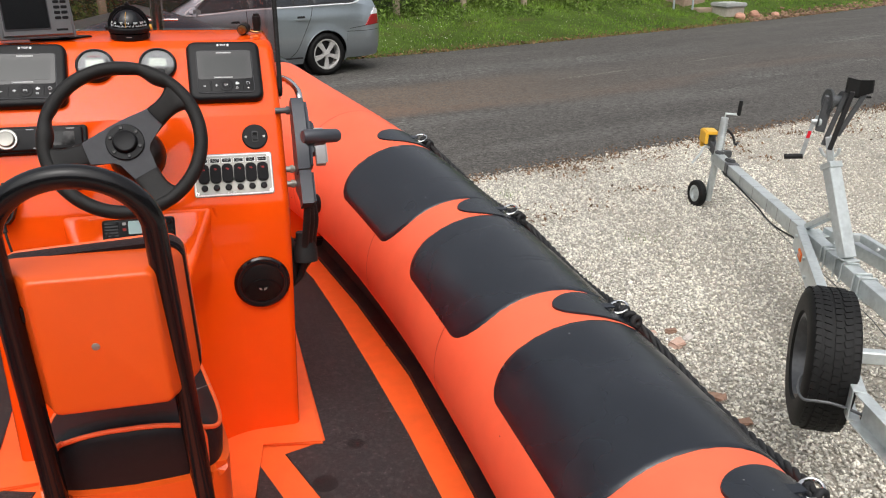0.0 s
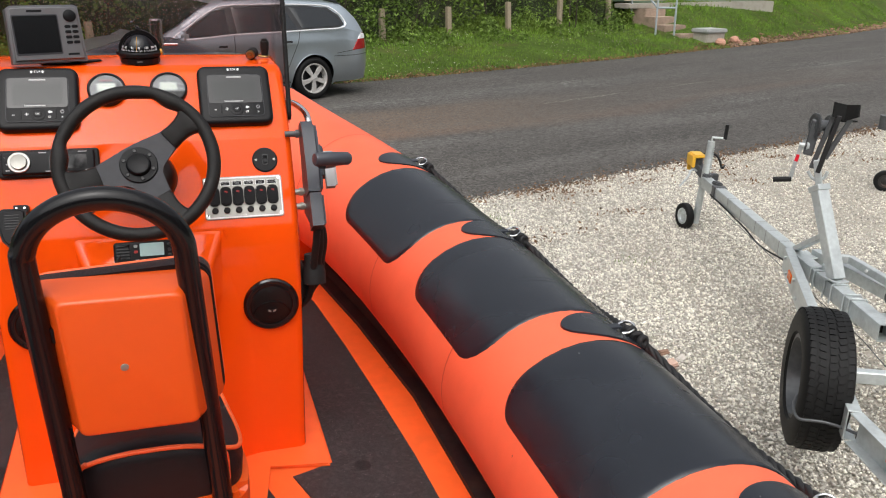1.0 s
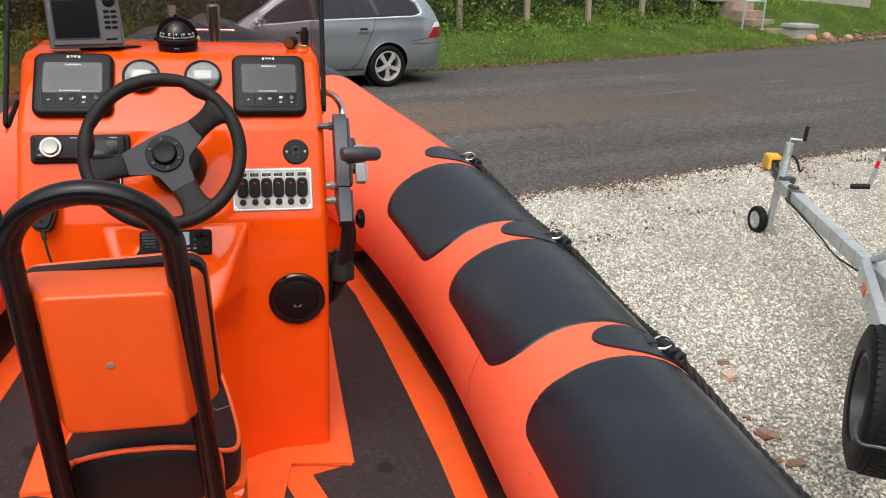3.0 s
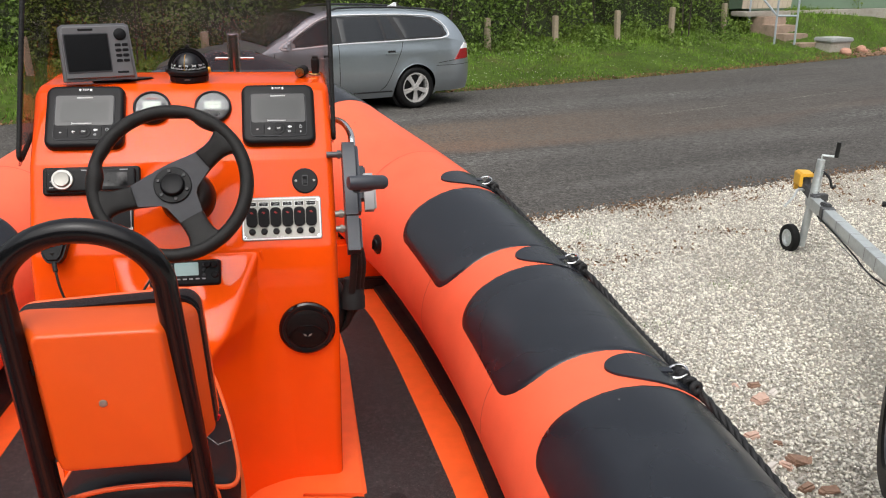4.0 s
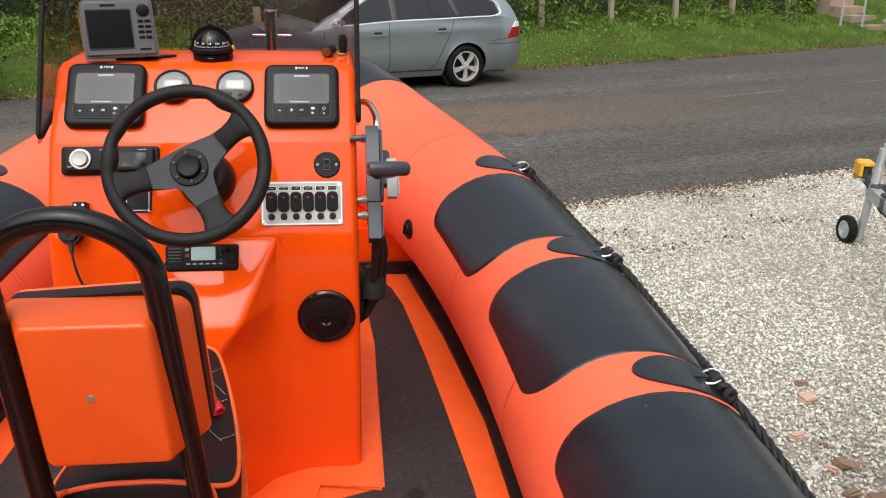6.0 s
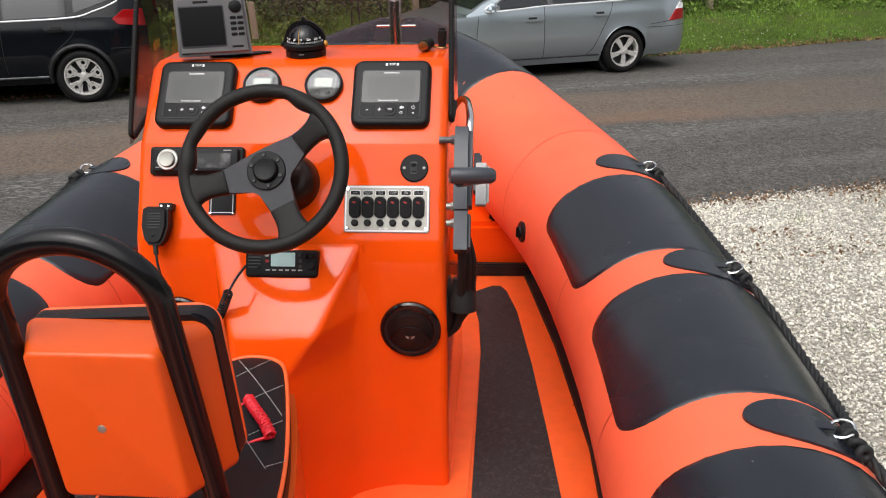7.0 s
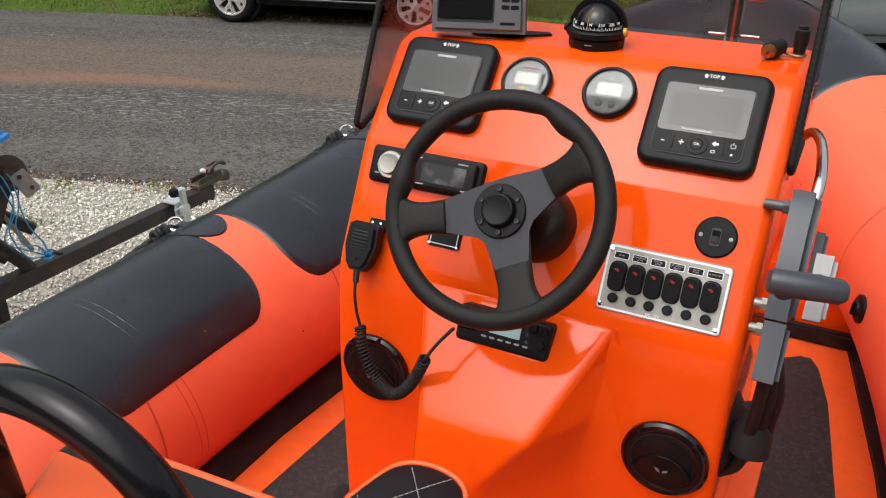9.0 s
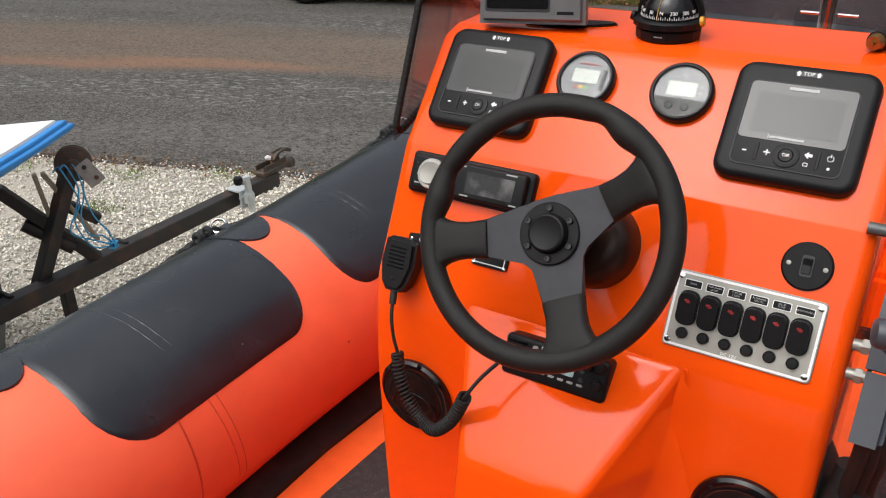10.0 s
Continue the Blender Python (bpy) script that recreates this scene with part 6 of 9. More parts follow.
sweep(bm, [JB @ FR @ Vector((x, y, -0.029)) for x, y in outline(0.252, 0.232, 0.028, 6)], 0.004, 7, closed=True)
part("backrest_piping", bm, M_PIPING, seat, "orange piping", smooth=80)
bm = B()
lathe(bm, [(0.0062, 0.0), (0.0055, 0.0022), (0.003, 0.003), (0, 0.0032)], 16, JB @ T((-0.053, -0.8125, 0.741)) @ Matrix.Rotation(radians(90), 4, "X"))
part("stud", bm, M_BRUSHED, back)
hoop = []
for k in range(7):
    z = 0.30 + 0.60 * k / 6
    hoop.append((-0.152 - 0.047 * (z - 0.6), -0.783 - 0.021 * (z - 0.6), z))
for k in range(1, 14):
    a = radians(180 - 180 * k / 14)
    hoop.append((-0.062 + 0.104 * math.cos(a), -0.791 - 0.008 * math.sin(a), 0.90 + 0.090 * math.sin(a)))
for k in range(6, -1, -1):
    z = 0.30 + 0.60 * k / 6
    hoop.append((0.060 - 0.060 * (z - 0.6), -0.768 - 0.077 * (z - 0.6), z))
bm = B()
sweep(bm, smooth_line(hoop, 5), 0.0168, 20)
bm.transform(JB)
part("hoop", bm, M_BAR, seat, "glossy black tubular hoop", smooth=80)

for x, y in ((-0.150, -0.780), (0.036, -0.783)):
    bm = B()
    box(bm, (0.030, 0.022, 0.034), (x, y, 0.79), 0.006)
    bm.transform(JB)
    part("hoop_bracket", bm, M_BLACK, seat)

# ---- kill-cord lanyard on the cushion ----
lan = thing("lanyard", BOAT @ T((0.029, -0.485, 0.52)), "red coiled kill-cord lanyard lying on the cushion", "lanyard")
bm = B()
core = smooth_line([(-0.032, 0.047, 0.010), (-0.012, 0.016, 0.012), (0.012, -0.016, 0.011), (0.032, -0.047, 0.004)], 40)
pts = []
for i, p in enumerate(core):
    t = (core[min(i + 1, len(core) - 1)] - core[max(i - 1, 0)]).normalized()
    s = Vector((1, 0, 0)).cross(t).normalized()
    a = 2 * math.pi * 22 * i / len(core)
    pts.append(p + 0.0088 * (math.cos(a) * s + math.sin(a) * t.cross(s)))
sweep(bm, pts, 0.0028, 6)
part("coil", bm, M_REDCORD, lan, smooth=80)
bm = B()
sweep(bm, smooth_line([(0.032, -0.047, 0.002), (0.006, -0.056, -0.002), (-0.03, -0.082, -0.004), (-0.06, -0.07, -0.002)], 6), 0.003, 6)
part("cord_end", bm, M_REDCORD, lan, smooth=80)
bm = B()
sweep(bm, smooth_line([(-0.032, 0.047, 0.008), (-0.04, 0.04, 0.004), (-0.045, 0.03, 0.001)], 6), 0.003, 6)
part("cord_end", bm, M_REDCORD, lan, smooth=80)
# ---- parked cars ----


def pick(table, x):
    """Straight lines between (x, value) pairs."""
    if x <= table[0][0]:
        return table[0][1]
    for (a, va), (b, vb) in zip(table, table[1:]):
        if x <= b:
            f = (x - a) / (b - a)
            f = f * f * (3 - 2 * f) * 0.4 + f * 0.6
            return va + (vb - va) * f
    return table[-1][1]


def parked_car(name, m, label, c):
    """A car in its own axes: x ahead, y to its left, z up, rear axle over the origin."""
    car = thing(name, m, label, "car")
    wb, rw = c["wheelbase"], c["wheel"]
    x0, x1, arch = c["rear"], c["front"], c["arch"]

    def half(x, z):
        """Half width of the body at a place along it and a height."""
        sec = pick([(0.15, 0.84), (0.28, 0.915), (0.36, 0.965), (0.52, 1.0), (0.70, 0.985), (0.80, 0.975), (0.98, 0.93), (1.2, 0.9)], z * 0.95 / c["belt0"])
        end = 1.0
        if x < x0 + 0.55:
            end = 1 - 0.24 * ((x0 + 0.55 - x) / 0.55) ** 2.4
        if x > x1 - 0.95:
            end = 1 - 0.36 * ((x - x1 + 0.95) / 0.95) ** 2.2
        flare = 0.0
        for xc in (0, wb):
            d = math.hypot(x - xc, z - rw)
            flare = max(flare, 0.012 * max(0.0, 1 - abs(d - arch) / 0.10))
        return c["half"] * sec * end + flare

    def low(x):
        z = c["sill"]
        if x < -arch or x > wb + arch:
            z = c["sill"] + 0.05
        for xc in (0, wb):
            if abs(x - xc) < arch:
                z = max(z, rw + math.sqrt(max(arch ** 2 - (x - xc) ** 2, 0.0)))
        return z

    def belt(x):
        return pick(c["belt"], x)

    xs = sorted({round(x0 + (x1 - x0) * k / 70, 4) for k in range(71)} | {round(xc + arch * math.sin(radians(a)), 4) for xc in (0, wb) for a in range(-90, 91, 9)})
    bm = B()
    cols = []
    for x in xs:
        zl, zh = low(x), belt(x)
        col = []
        for s in (1, -1):
            col.append([bm.verts.new((x, s * half(x, zl + (zh - zl) * k / 12), zl + (zh - zl) * k / 12)) for k in range(13)])
        cols.append(col)
    crown = []
    for x, col in zip(xs, cols):
        w = col[0][-1].co.y
        crown.append([col[0][-1]] + [bm.verts.new((x, w * f, belt(x) + 0.035 * (1 - f * f))) for f in (0.8, 0.4, 0.0, -0.4, -0.8)] + [col[1][-1]])
    for i in range(len(xs) - 1):
        for s in (0, 1):
            for k in range(12):
                bm.faces.new((cols[i][s][k], cols[i + 1][s][k], cols[i + 1][s][k + 1], cols[i][s][k + 1]))
        for k in range(6):
            bm.faces.new((crown[i][k], crown[i][k + 1], crown[i + 1][k + 1], crown[i + 1][k]))
    for i in (0, -1):
        for k in range(12):
            bm.faces.new((cols[i][0][k], cols[i][0][k + 1], cols[i][1][k + 1], cols[i][1][k]))
        bm.faces.new(crown[i])
    body = part("body", bm, c["paint"], car, smooth=40)
    # dark underside and wheel housings
    bm = B()
    box(bm, (x1 - x0 - 0.5, c["half"] * 1.55, 0.30), ((x0 + x1) / 2, 0, c["sill"] + 0.17), 0.05)
    for xc in (0, wb):
        cyl(bm, (xc, -c["half"] * 0.80, rw), (xc, c["half"] * 0.80, rw), arch * 1.0, segs=32)
    part("underbody", bm, M_CARTRIM, car)

    # cabin
    def roof(x):
        return pick(c["roof"], x)

    def cabin_y(x, z):
        zb, zr = belt(x) - 0.02, max(c["roof_top"], belt(x) + 0.1)
        f = min(max((z - zb) / (zr - zb), 0), 1)
        w = half(x, belt(x)) * (1 - 0.24 * f - 0.05 * f * f)
        return w

    gx = [c["cabin"][0] + (c["cabin"][1] - c["cabin"][0]) * k / 44 for k in range(45)]
    bm = B()
    cols = []
    for x in gx:
        zb, zr = belt(x) - 0.02, max(roof(x), belt(x) - 0.015)
        left = [(x, cabin_y(x, zb + (zr - zb) * k / 8), zb + (zr - zb) * k / 8) for k in range(9)]
        w = left[-1][1]
        r = min(0.10, (zr - zb) * 0.4)
        top = [(x, w - 0.05, zr + 0.25 * r), (x, w * 0.6, zr + 0.42 * r), (x, 0, zr + 0.5 * r), (x, -w * 0.6, zr + 0.42 * r), (x, -w + 0.05, zr + 0.25 * r)]
        cols.append([bm.verts.new(v) for v in left + top + [(x, -y, z) for x, y, z in left[::-1]]])
    for a, b in zip(cols, cols[1:]):
        for k in range(len(a) - 1):
            bm.faces.new((a[k], a[k + 1], b[k + 1], b[k]))
    part("cabin", bm, c["paint"], car, smooth=45)
    # side glass, each pane its own piece
    for s in (1, -1):
        for nm, poly in c["panes"]:
            bm = B()
            cx = sum(p[0] for p in poly) / len(poly)
            cz = sum(p[1] for p in poly) / len(poly)
            dense = []
            for (ax, az), (bx, bz) in zip(poly, poly[1:] + poly[:1]):
                for k in range(8):
                    dense.append((ax + (bx - ax) * k / 8, az + (bz - az) * k / 8))
            rings = []
            lift = 0.003 if nm == "filler" else 0.008
            for f in (1.0, 0.96, 0.7, 0.4, 0.1):
                rings.append([bm.verts.new((cx + (x - cx) * f, s * (cabin_y(cx + (x - cx) * f, cz + (z - cz) * f) + (lift if f < 1 else 0.001)), cz + (z - cz) * f)) for x, z in dense])
            for a, b in zip(rings, rings[1:]):
                for k in range(len(a)):
                    bm.faces.new((a[k], a[(k + 1) % len(a)], b[(k + 1) % len(a)], b[k]))
            bm.faces.new(rings[-1])
            part("window_surround" if nm == "filler" else "side_window", bm, c.get(nm, M_CARGLASS), car, smooth=30)
        bm = B()
        dlo = smooth_line([(x, 0, z) for x, z in c["dlo"]], 6, closed=True)
        sweep(bm, [(p.x, s * (cabin_y(p.x, p.z) + 0.006), p.z) for p in dlo], 0.013, 6, closed=True)
        part("window_trim", bm, M_SILVERTRIM, car, "bright trim round the side glass", smooth=80)
        # door joints and handles
        for line in c["joints"]:
            bm = B()
            sweep(bm, [(x, s * (half(x, z) + 0.0005), z) for x, z in [(v.x, v.z) for v in smooth_line([(x, 0, z) for x, z in line], 8)]], 0.0045, 5)
            part("door_joint", bm, M_CARTRIM, car, smooth=80)
        for x, z in c["handles"]:
            bm = B()
            box(bm, (0.23, 0.035, 0.036), (x, s * (half(x, z) + 0.018), z), 0.014)
            part("door_handle", bm, c["paint"], car)
            # dark block above the handle paints the shade of its finger hollow
            bm = B()
            box(bm, (0.13, 0.012, 0.055), (x, s * (half(x, z) + 0.0), z + 0.020), 0.004)
            part("recess_shade", bm, M_CARTRIM, car)
        # tail light wrapped round the corner
        for nm, poly, off, mm_ in (("tail_light", c["tail"], 0.010, M_TAILRED), ("lamp_lens", c.get("tail_white"), 0.014, M_WHITE)):
            if not poly:
                continue
            bm = B()
            dense = []
            for (ax, az), (bx, bz) in zip(poly, poly[1:] + poly[:1]):
                dense += [(ax + (bx - ax) * k / 6, az + (bz - az) * k / 6) for k in range(6)]
            cx, cz = sum(p[0] for p in poly) / len(poly), sum(p[1] for p in poly) / len(poly)
            rings = []
            for f in (1.0, 0.95, 0.75, 0.5, 0.25, 0.05):
                rings.append([bm.verts.new((cx + (x - cx) * f, s * (half(cx + (x - cx) * f, cz + (z - cz) * f) + (off if f < 1 else 0)), cz + (z - cz) * f)) for x, z in dense])
            for a, b in zip(rings, rings[1:]):
                for k in range(len(a)):
                    bm.faces.new((a[k], a[(k + 1) % len(a)], b[(k + 1) % len(a)], b[k]))
            bm.faces.new(rings[-1])
            part(nm, bm, mm_, car, "red tail light" if nm == "tail_light" else "", smooth=30)
        # door mirror
        bm = B()
        mx_, mz = c["mirror"]
        box(bm, (0.12, 0.20, 0.14), (mx_, s * (half(mx_, mz) + 0.11), mz), 0.045, 4)
        part("door_mirror", bm, c["paint"], car)
        # sill and arch trims
        bm = B()
        sweep(bm, [(x, s * (half(x, c["sill"] + 0.10) + 0.004), c["sill"] + 0.10) for x in [arch + 0.03 + (wb - 2 * arch - 0.06) * k / 12 for k in range(13)]], c["trim"], 8)
        part("sill_trim", bm, c["sill_mat"], car, smooth=80)
        for xc in (0, wb):
            bm = B()
            pts = [(xc + arch * math.cos(radians(a)), rw + arch * math.sin(radians(a))) for a in range(-8, 189, 7)]
            sweep(bm, [(x, s * (half(x, max(z, c["sill"])) - 0.002), z) for x, z in pts], c["arch_trim"], 6)
            part("arch_trim", bm, c["arch_mat"], car, smooth=80)
        # roof rail
        bm = B()
        rr = [c["rail"][0] + (c["rail"][1] - c["rail"][0]) * k / 20 for k in range(21)]
        sweep(bm, [(x, s * (cabin_y(x, roof(x)) - 0.07), roof(x) + 0.06 - (0.035 if k in (0, 20) else 0)) for k, x in enumerate(rr)], 0.016, 8)
        part("roof_rail", bm, M_CARTRIM, car, smooth=80)
    # front and rear glass
    for nm, (xa, xb) in (("windscreen_glass", c["screen"]), ("rear_glass", c["hatch"])):
        bm = B()
        rowsg = []
        for k in range(9):
            x = xa + (xb - xa) * k / 8
            zr = roof(x)
            w = cabin_y(x, zr) - 0.09
            r = min(0.10, (zr - belt(x) + 0.02) * 0.4)
            nx_ = 0.008 if xb > 1 else -0.008
            rowsg.append([bm.verts.new((x + nx_, w * f, zr + 0.012 + r * (0.5 - 0.25 * f * f))) for f in (1, 0.6, 0, -0.6, -1)])
        for a, b in zip(rowsg, rowsg[1:]):
            for k in range(4):
                bm.faces.new((a[k], a[k + 1], b[k + 1], b[k]))
        part(nm, bm, M_CARGLASS, car, smooth=60)
    # bumper joint and plate
    bm = B()
    sweep(bm, [(x, half(x, c["bumper"]) + 0.001, c["bumper"]) for x in [x0 + 0.02 + (-arch - 0.02 - x0) * k / 10 for k in range(11)]], 0.0045, 5)
    part("bumper_joint", bm, M_CARTRIM, car, smooth=80)
    bm = B()
    box(bm, (0.02, 0.52, 0.11), (x0 - 0.005, 0, 0.62), 0.004)
    part("number_plate", bm, M_YELLOW, car, "plain yellow rear plate")
    if c.get("fin"):
        bm = B()
        slab(bm, [(-0.08, 0.0), (0.10, 0.0), (-0.05, 0.07), (-0.08, 0.07)], -0.02, 0.02, T((c["fin"], 0, roof(c["fin"]) + 0.05)) @ Matrix.Rotation(radians(90), 4, "X"), bevel=0.008)
        part("aerial_fin", bm, M_WHITE, car)
    # wheels
    for xc in (0, wb):
        for s in (1, -1):
            w = part("wheel", wheel_disc(rw), M_CARTRIM, car)
            w.matrix_basis = T((xc, s * (c["half"] - 0.115), rw)) @ Matrix.Rotation(radians(-90 * s), 4, "X") @ Matrix.Rotation(radians(c["spin"] + 11 * xc), 4, "Z")
            bm = B()
            hw = 0.112
            ri = rw * 0.70
            lathe(bm, [(ri, -hw * 0.9), (ri + 0.03, -hw), (rw - 0.03, -hw), (rw, -hw + 0.035), (rw, hw - 0.035), (rw - 0.03, hw), (ri + 0.03, hw), (ri, hw * 0.86), (ri - 0.01, 0.03)], 56)
            part("tyre", bm, M_TYRE, w, "black tyre", smooth=50)
            bm = B()
            lathe(bm, [(ri + 0.004, hw * 0.80), (ri + 0.004, hw * 0.93), (ri - 0.012, hw * 0.93), (ri - 0.022, hw * 0.75), (ri - 0.03, 0.0)], 56)
            part("rim", bm, M_ALLOY, w, "alloy rim", smooth=50)
            for k in range(5):
                mm = Matrix.Rotation(2 * math.pi * k / 5, 4, "Z")
                bm = B()
                if c["spokes"] == "split":
                    slab(bm, [(0.03, -0.030), (ri * 0.35, -0.018), (ri * 0.62, -0.030), (ri * 0.62, 0.030), (ri * 0.35, 0.018), (0.03, 0.030)], hw * 0.50, hw * 0.82, mm, bevel=0.005)
                    ring_slab(bm, [(ri * (0.75 + 0.215 * math.cos(radians(60 * j))), ri * 0.27 * math.sin(radians(60 * j))) for j in range(6)], [(ri * (0.75 + 0.115 * math.cos(radians(60 * j))), ri * 0.125 * math.sin(radians(60 * j))) for j in range(6)], hw * 0.50, hw * 0.82, mm)
                    for sg in (-1, 1):
                        q = [(ri * 0.42, sg * ri * 0.10), (ri * 0.66, sg * ri * 0.20), (ri * 0.90, sg * ri * 0.30), (ri * 0.86, sg * ri * 0.42), (ri * 0.62, sg * ri * 0.27), (ri * 0.40, sg * ri * 0.15)]
                        slab(bm, q if sg > 0 else q[::-1], hw * 0.46, hw * 0.78, mm, bevel=0.004)
                else:
                    slab(bm, [(0.03, -0.026), (ri * 0.45, -0.024), (ri * 0.95, -0.045), (ri * 0.95, 0.045), (ri * 0.45, 0.024), (0.03, 0.026)], hw * 0.50, hw * 0.82, mm, bevel=0.008)
                part("spoke", bm, M_ALLOY, w)
            bm = B()
            lathe(bm, [(0.06, hw * 0.5), (0.058, hw * 0.84), (0.03, hw * 0.92), (0, hw * 0.92)], 24)
            part("centre_cap", bm, M_ALLOY, w)
    return car


def wheel_disc(rw):
    bm = B()
    lathe(bm, [(0.0, 0.0), (rw * 0.62, 0.0), (rw * 0.62, -0.05), (0, -0.05)], 32)
    return bm


M_SILVERTRIM = mat("bright_trim", (0.80, 0.81, 0.82), 0.3, metal=0.25, var=0.05)

ESTATE = dict(wheelbase=2.886, wheel=0.328, rear=-1.12, front=3.72, arch=0.372, half=0.923, sill=0.19, belt0=1.02, spin=18, spokes="star",
              belt=[(-1.12, 0.80), (-1.06, 0.98), (-0.6, 1.075), (0.4, 1.055), (1.3, 1.02), (2.2, 0.96), (2.6, 0.92), (3.2, 0.82), (3.55, 0.70), (3.72, 0.52)],
              roof=[(-1.04, 1.0), (-0.98, 1.10), (-0.82, 1.29), (-0.66, 1.41), (-0.4, 1.45), (0.2, 1.48), (0.9, 1.485), (1.3, 1.47), (1.6, 1.40), (2.2, 1.10), (2.5, 0.95)],
              roof_top=1.485, cabin=(-1.04, 2.5), screen=(1.52, 2.38), hatch=(-0.74, -0.98), rail=(-0.68, 1.3), fin=-0.05, bumper=0.66,
              filler=M_CARTRIM,
              panes=[("filler", [(2.15, 1.0), (0.4, 1.06), (-0.50, 1.085), (-0.62, 1.13), (-0.56, 1.27), (-0.38, 1.385), (0.0, 1.415), (0.7, 1.425), (1.3, 1.415), (1.55, 1.355), (1.9, 1.18)]),
                     ("a", [(1.36, 1.045), (2.05, 1.02), (1.84, 1.18), (1.52, 1.345), (1.36, 1.385)]),
                     ("b", [(0.53, 1.075), (1.25, 1.05), (1.25, 1.395), (0.57, 1.405)]),
                     ("c", [(0.24, 1.085), (0.49, 1.078), (0.53, 1.405), (0.40, 1.405)]),
                     ("d", [(-0.57, 1.145), (-0.48, 1.11), (0.16, 1.09), (0.30, 1.40), (-0.05, 1.395), (-0.35, 1.365), (-0.52, 1.26)])],
              dlo=[(2.2, 0.985), (1.3, 1.03), (0.4, 1.052), (-0.2, 1.07), (-0.50, 1.078), (-0.645, 1.13), (-0.58, 1.28), (-0.39, 1.40), (0.0, 1.43), (0.7, 1.44), (1.3, 1.43), (1.57, 1.365), (1.92, 1.18)],
              joints=[[(1.31, 1.02), (1.32, 0.6), (1.31, 0.29)], [(0.21, 1.06), (0.26, 0.90), (0.42, 0.60), (0.52, 0.40), (0.62, 0.30)], [(2.32, 0.93), (2.36, 0.6), (2.32, 0.29)], [(-0.42, 0.70), (-0.72, 0.735), (-1.02, 0.76)]],
              handles=[(0.43, 0.87), (1.50, 0.84)], tail=[(-1.08, 0.74), (-0.72, 0.735), (-0.86, 0.90), (-0.98, 1.0), (-1.05, 0.98)],
              tail_white=[(-1.06, 0.90), (-0.86, 0.90), (-0.97, 0.995), (-1.05, 0.975)],
              mirror=(2.12, 1.05), trim=0.012, sill_mat=M_CARTRIM, arch_trim=0.006, arch_mat=M_CARSILVER, paint=M_CARSILVER)
SUV = dict(wheelbase=2.69, wheel=0.348, rear=-0.86, front=3.55, arch=0.405, half=0.92, sill=0.26, belt0=1.08, spin=50, spokes="split",
           belt=[(-0.86, 0.95), (-0.82, 1.06), (-0.3, 1.10), (0.8, 1.07), (2.0, 1.03), (2.5, 0.99), (3.1, 0.90), (3.4, 0.80), (3.55, 0.62)],
           roof=[(-0.84, 1.05), (-0.78, 1.30), (-0.66, 1.55), (-0.3, 1.62), (0.4, 1.66), (1.0, 1.65), (1.35, 1.58), (1.8, 1.30), (2.3, 1.02)],
           roof_top=1.66, cabin=(-0.84, 2.28), screen=(1.4, 2.15), hatch=(-0.62, -0.80), rail=(-0.5, 1.2), fin=None, bumper=0.70,
           panes=[("a", [(0.95, 1.10), (1.85, 1.07), (1.55, 1.33), (1.25, 1.53), (0.95, 1.56)]),
                  ("b", [(0.10, 1.12), (0.88, 1.10), (0.88, 1.56), (0.10, 1.56)]),
                  ("d", [(-0.50, 1.32), (0.02, 1.15), (0.02, 1.55), (-0.36, 1.52)])],
           dlo=[(1.93, 1.06), (1.0, 1.08), (0.1, 1.10), (-0.2, 1.16), (-0.56, 1.32), (-0.40, 1.54), (0.3, 1.585), (1.0, 1.575), (1.28, 1.55), (1.6, 1.33)],
           joints=[[(0.92, 1.08), (0.93, 0.7), (0.92, 0.42)], [(0.0, 1.10), (0.05, 0.9), (0.35, 0.62), (0.44, 0.42)], [(2.0, 1.02), (2.05, 0.7), (2.0, 0.42)]],
           handles=[(0.25, 0.95), (1.18, 0.93)], tail=[(-0.85, 0.96), (-0.52, 1.0), (-0.46, 1.07), (-0.60, 1.18), (-0.83, 1.18)],
           mirror=(1.80, 1.14), trim=0.016, sill_mat=M_STEELGREY, arch_trim=0.03, arch_mat=M_CARTRIM, paint=M_CARBLACK)


def car_pose(contact, heading, track):
    """From where the near rear tyre stands and the way the car points."""
    h = Vector((math.cos(radians(heading)), math.sin(radians(heading)), 0))
    left_ = Vector((-h.y, h.x, 0))
    p = Vector((*contact, 0.012)) - left_ * track
    return Matrix.Translation(p) @ Matrix.Rotation(radians(heading), 4, "Z")


parked_car("estate_car", car_pose((2.17, 11.205), 180 + 21.5, 0.81), "silver-blue estate car parked half on the verge", ESTATE)
parked_car("offroad_car", car_pose((-5.20, 9.04), 180 + 15.5, 0.81), "black off-road car parked at the far roadside", SUV)

# ---- galvanised boat trailer on the gravel ----


def beam(bm, p0, p1, w, h, bevel=0.004):
    """A square section from p0 to p1, w wide and h high."""
    p0, p1 = Vector(p0), Vector(p1)
    d = (p1 - p0)
    x = d.normalized()
    y = Vector((0, 0, 1)).cross(x)
    y = y.normalized() if y.length > 1e-3 else Vector((0, 1, 0))
    z = x.cross(y)
    m = Matrix.Translation((p0 + p1) / 2) @ Matrix((x, y, z)).transposed().to_4x4()
    box(bm, (d.length, w, h), (0, 0, 0), bevel, 1, m)


def solo(fn, name, material, parent, label="", smooth=35):
    bm = B()
    fn(bm)
    return part(name, bm, material, parent, label, smooth)


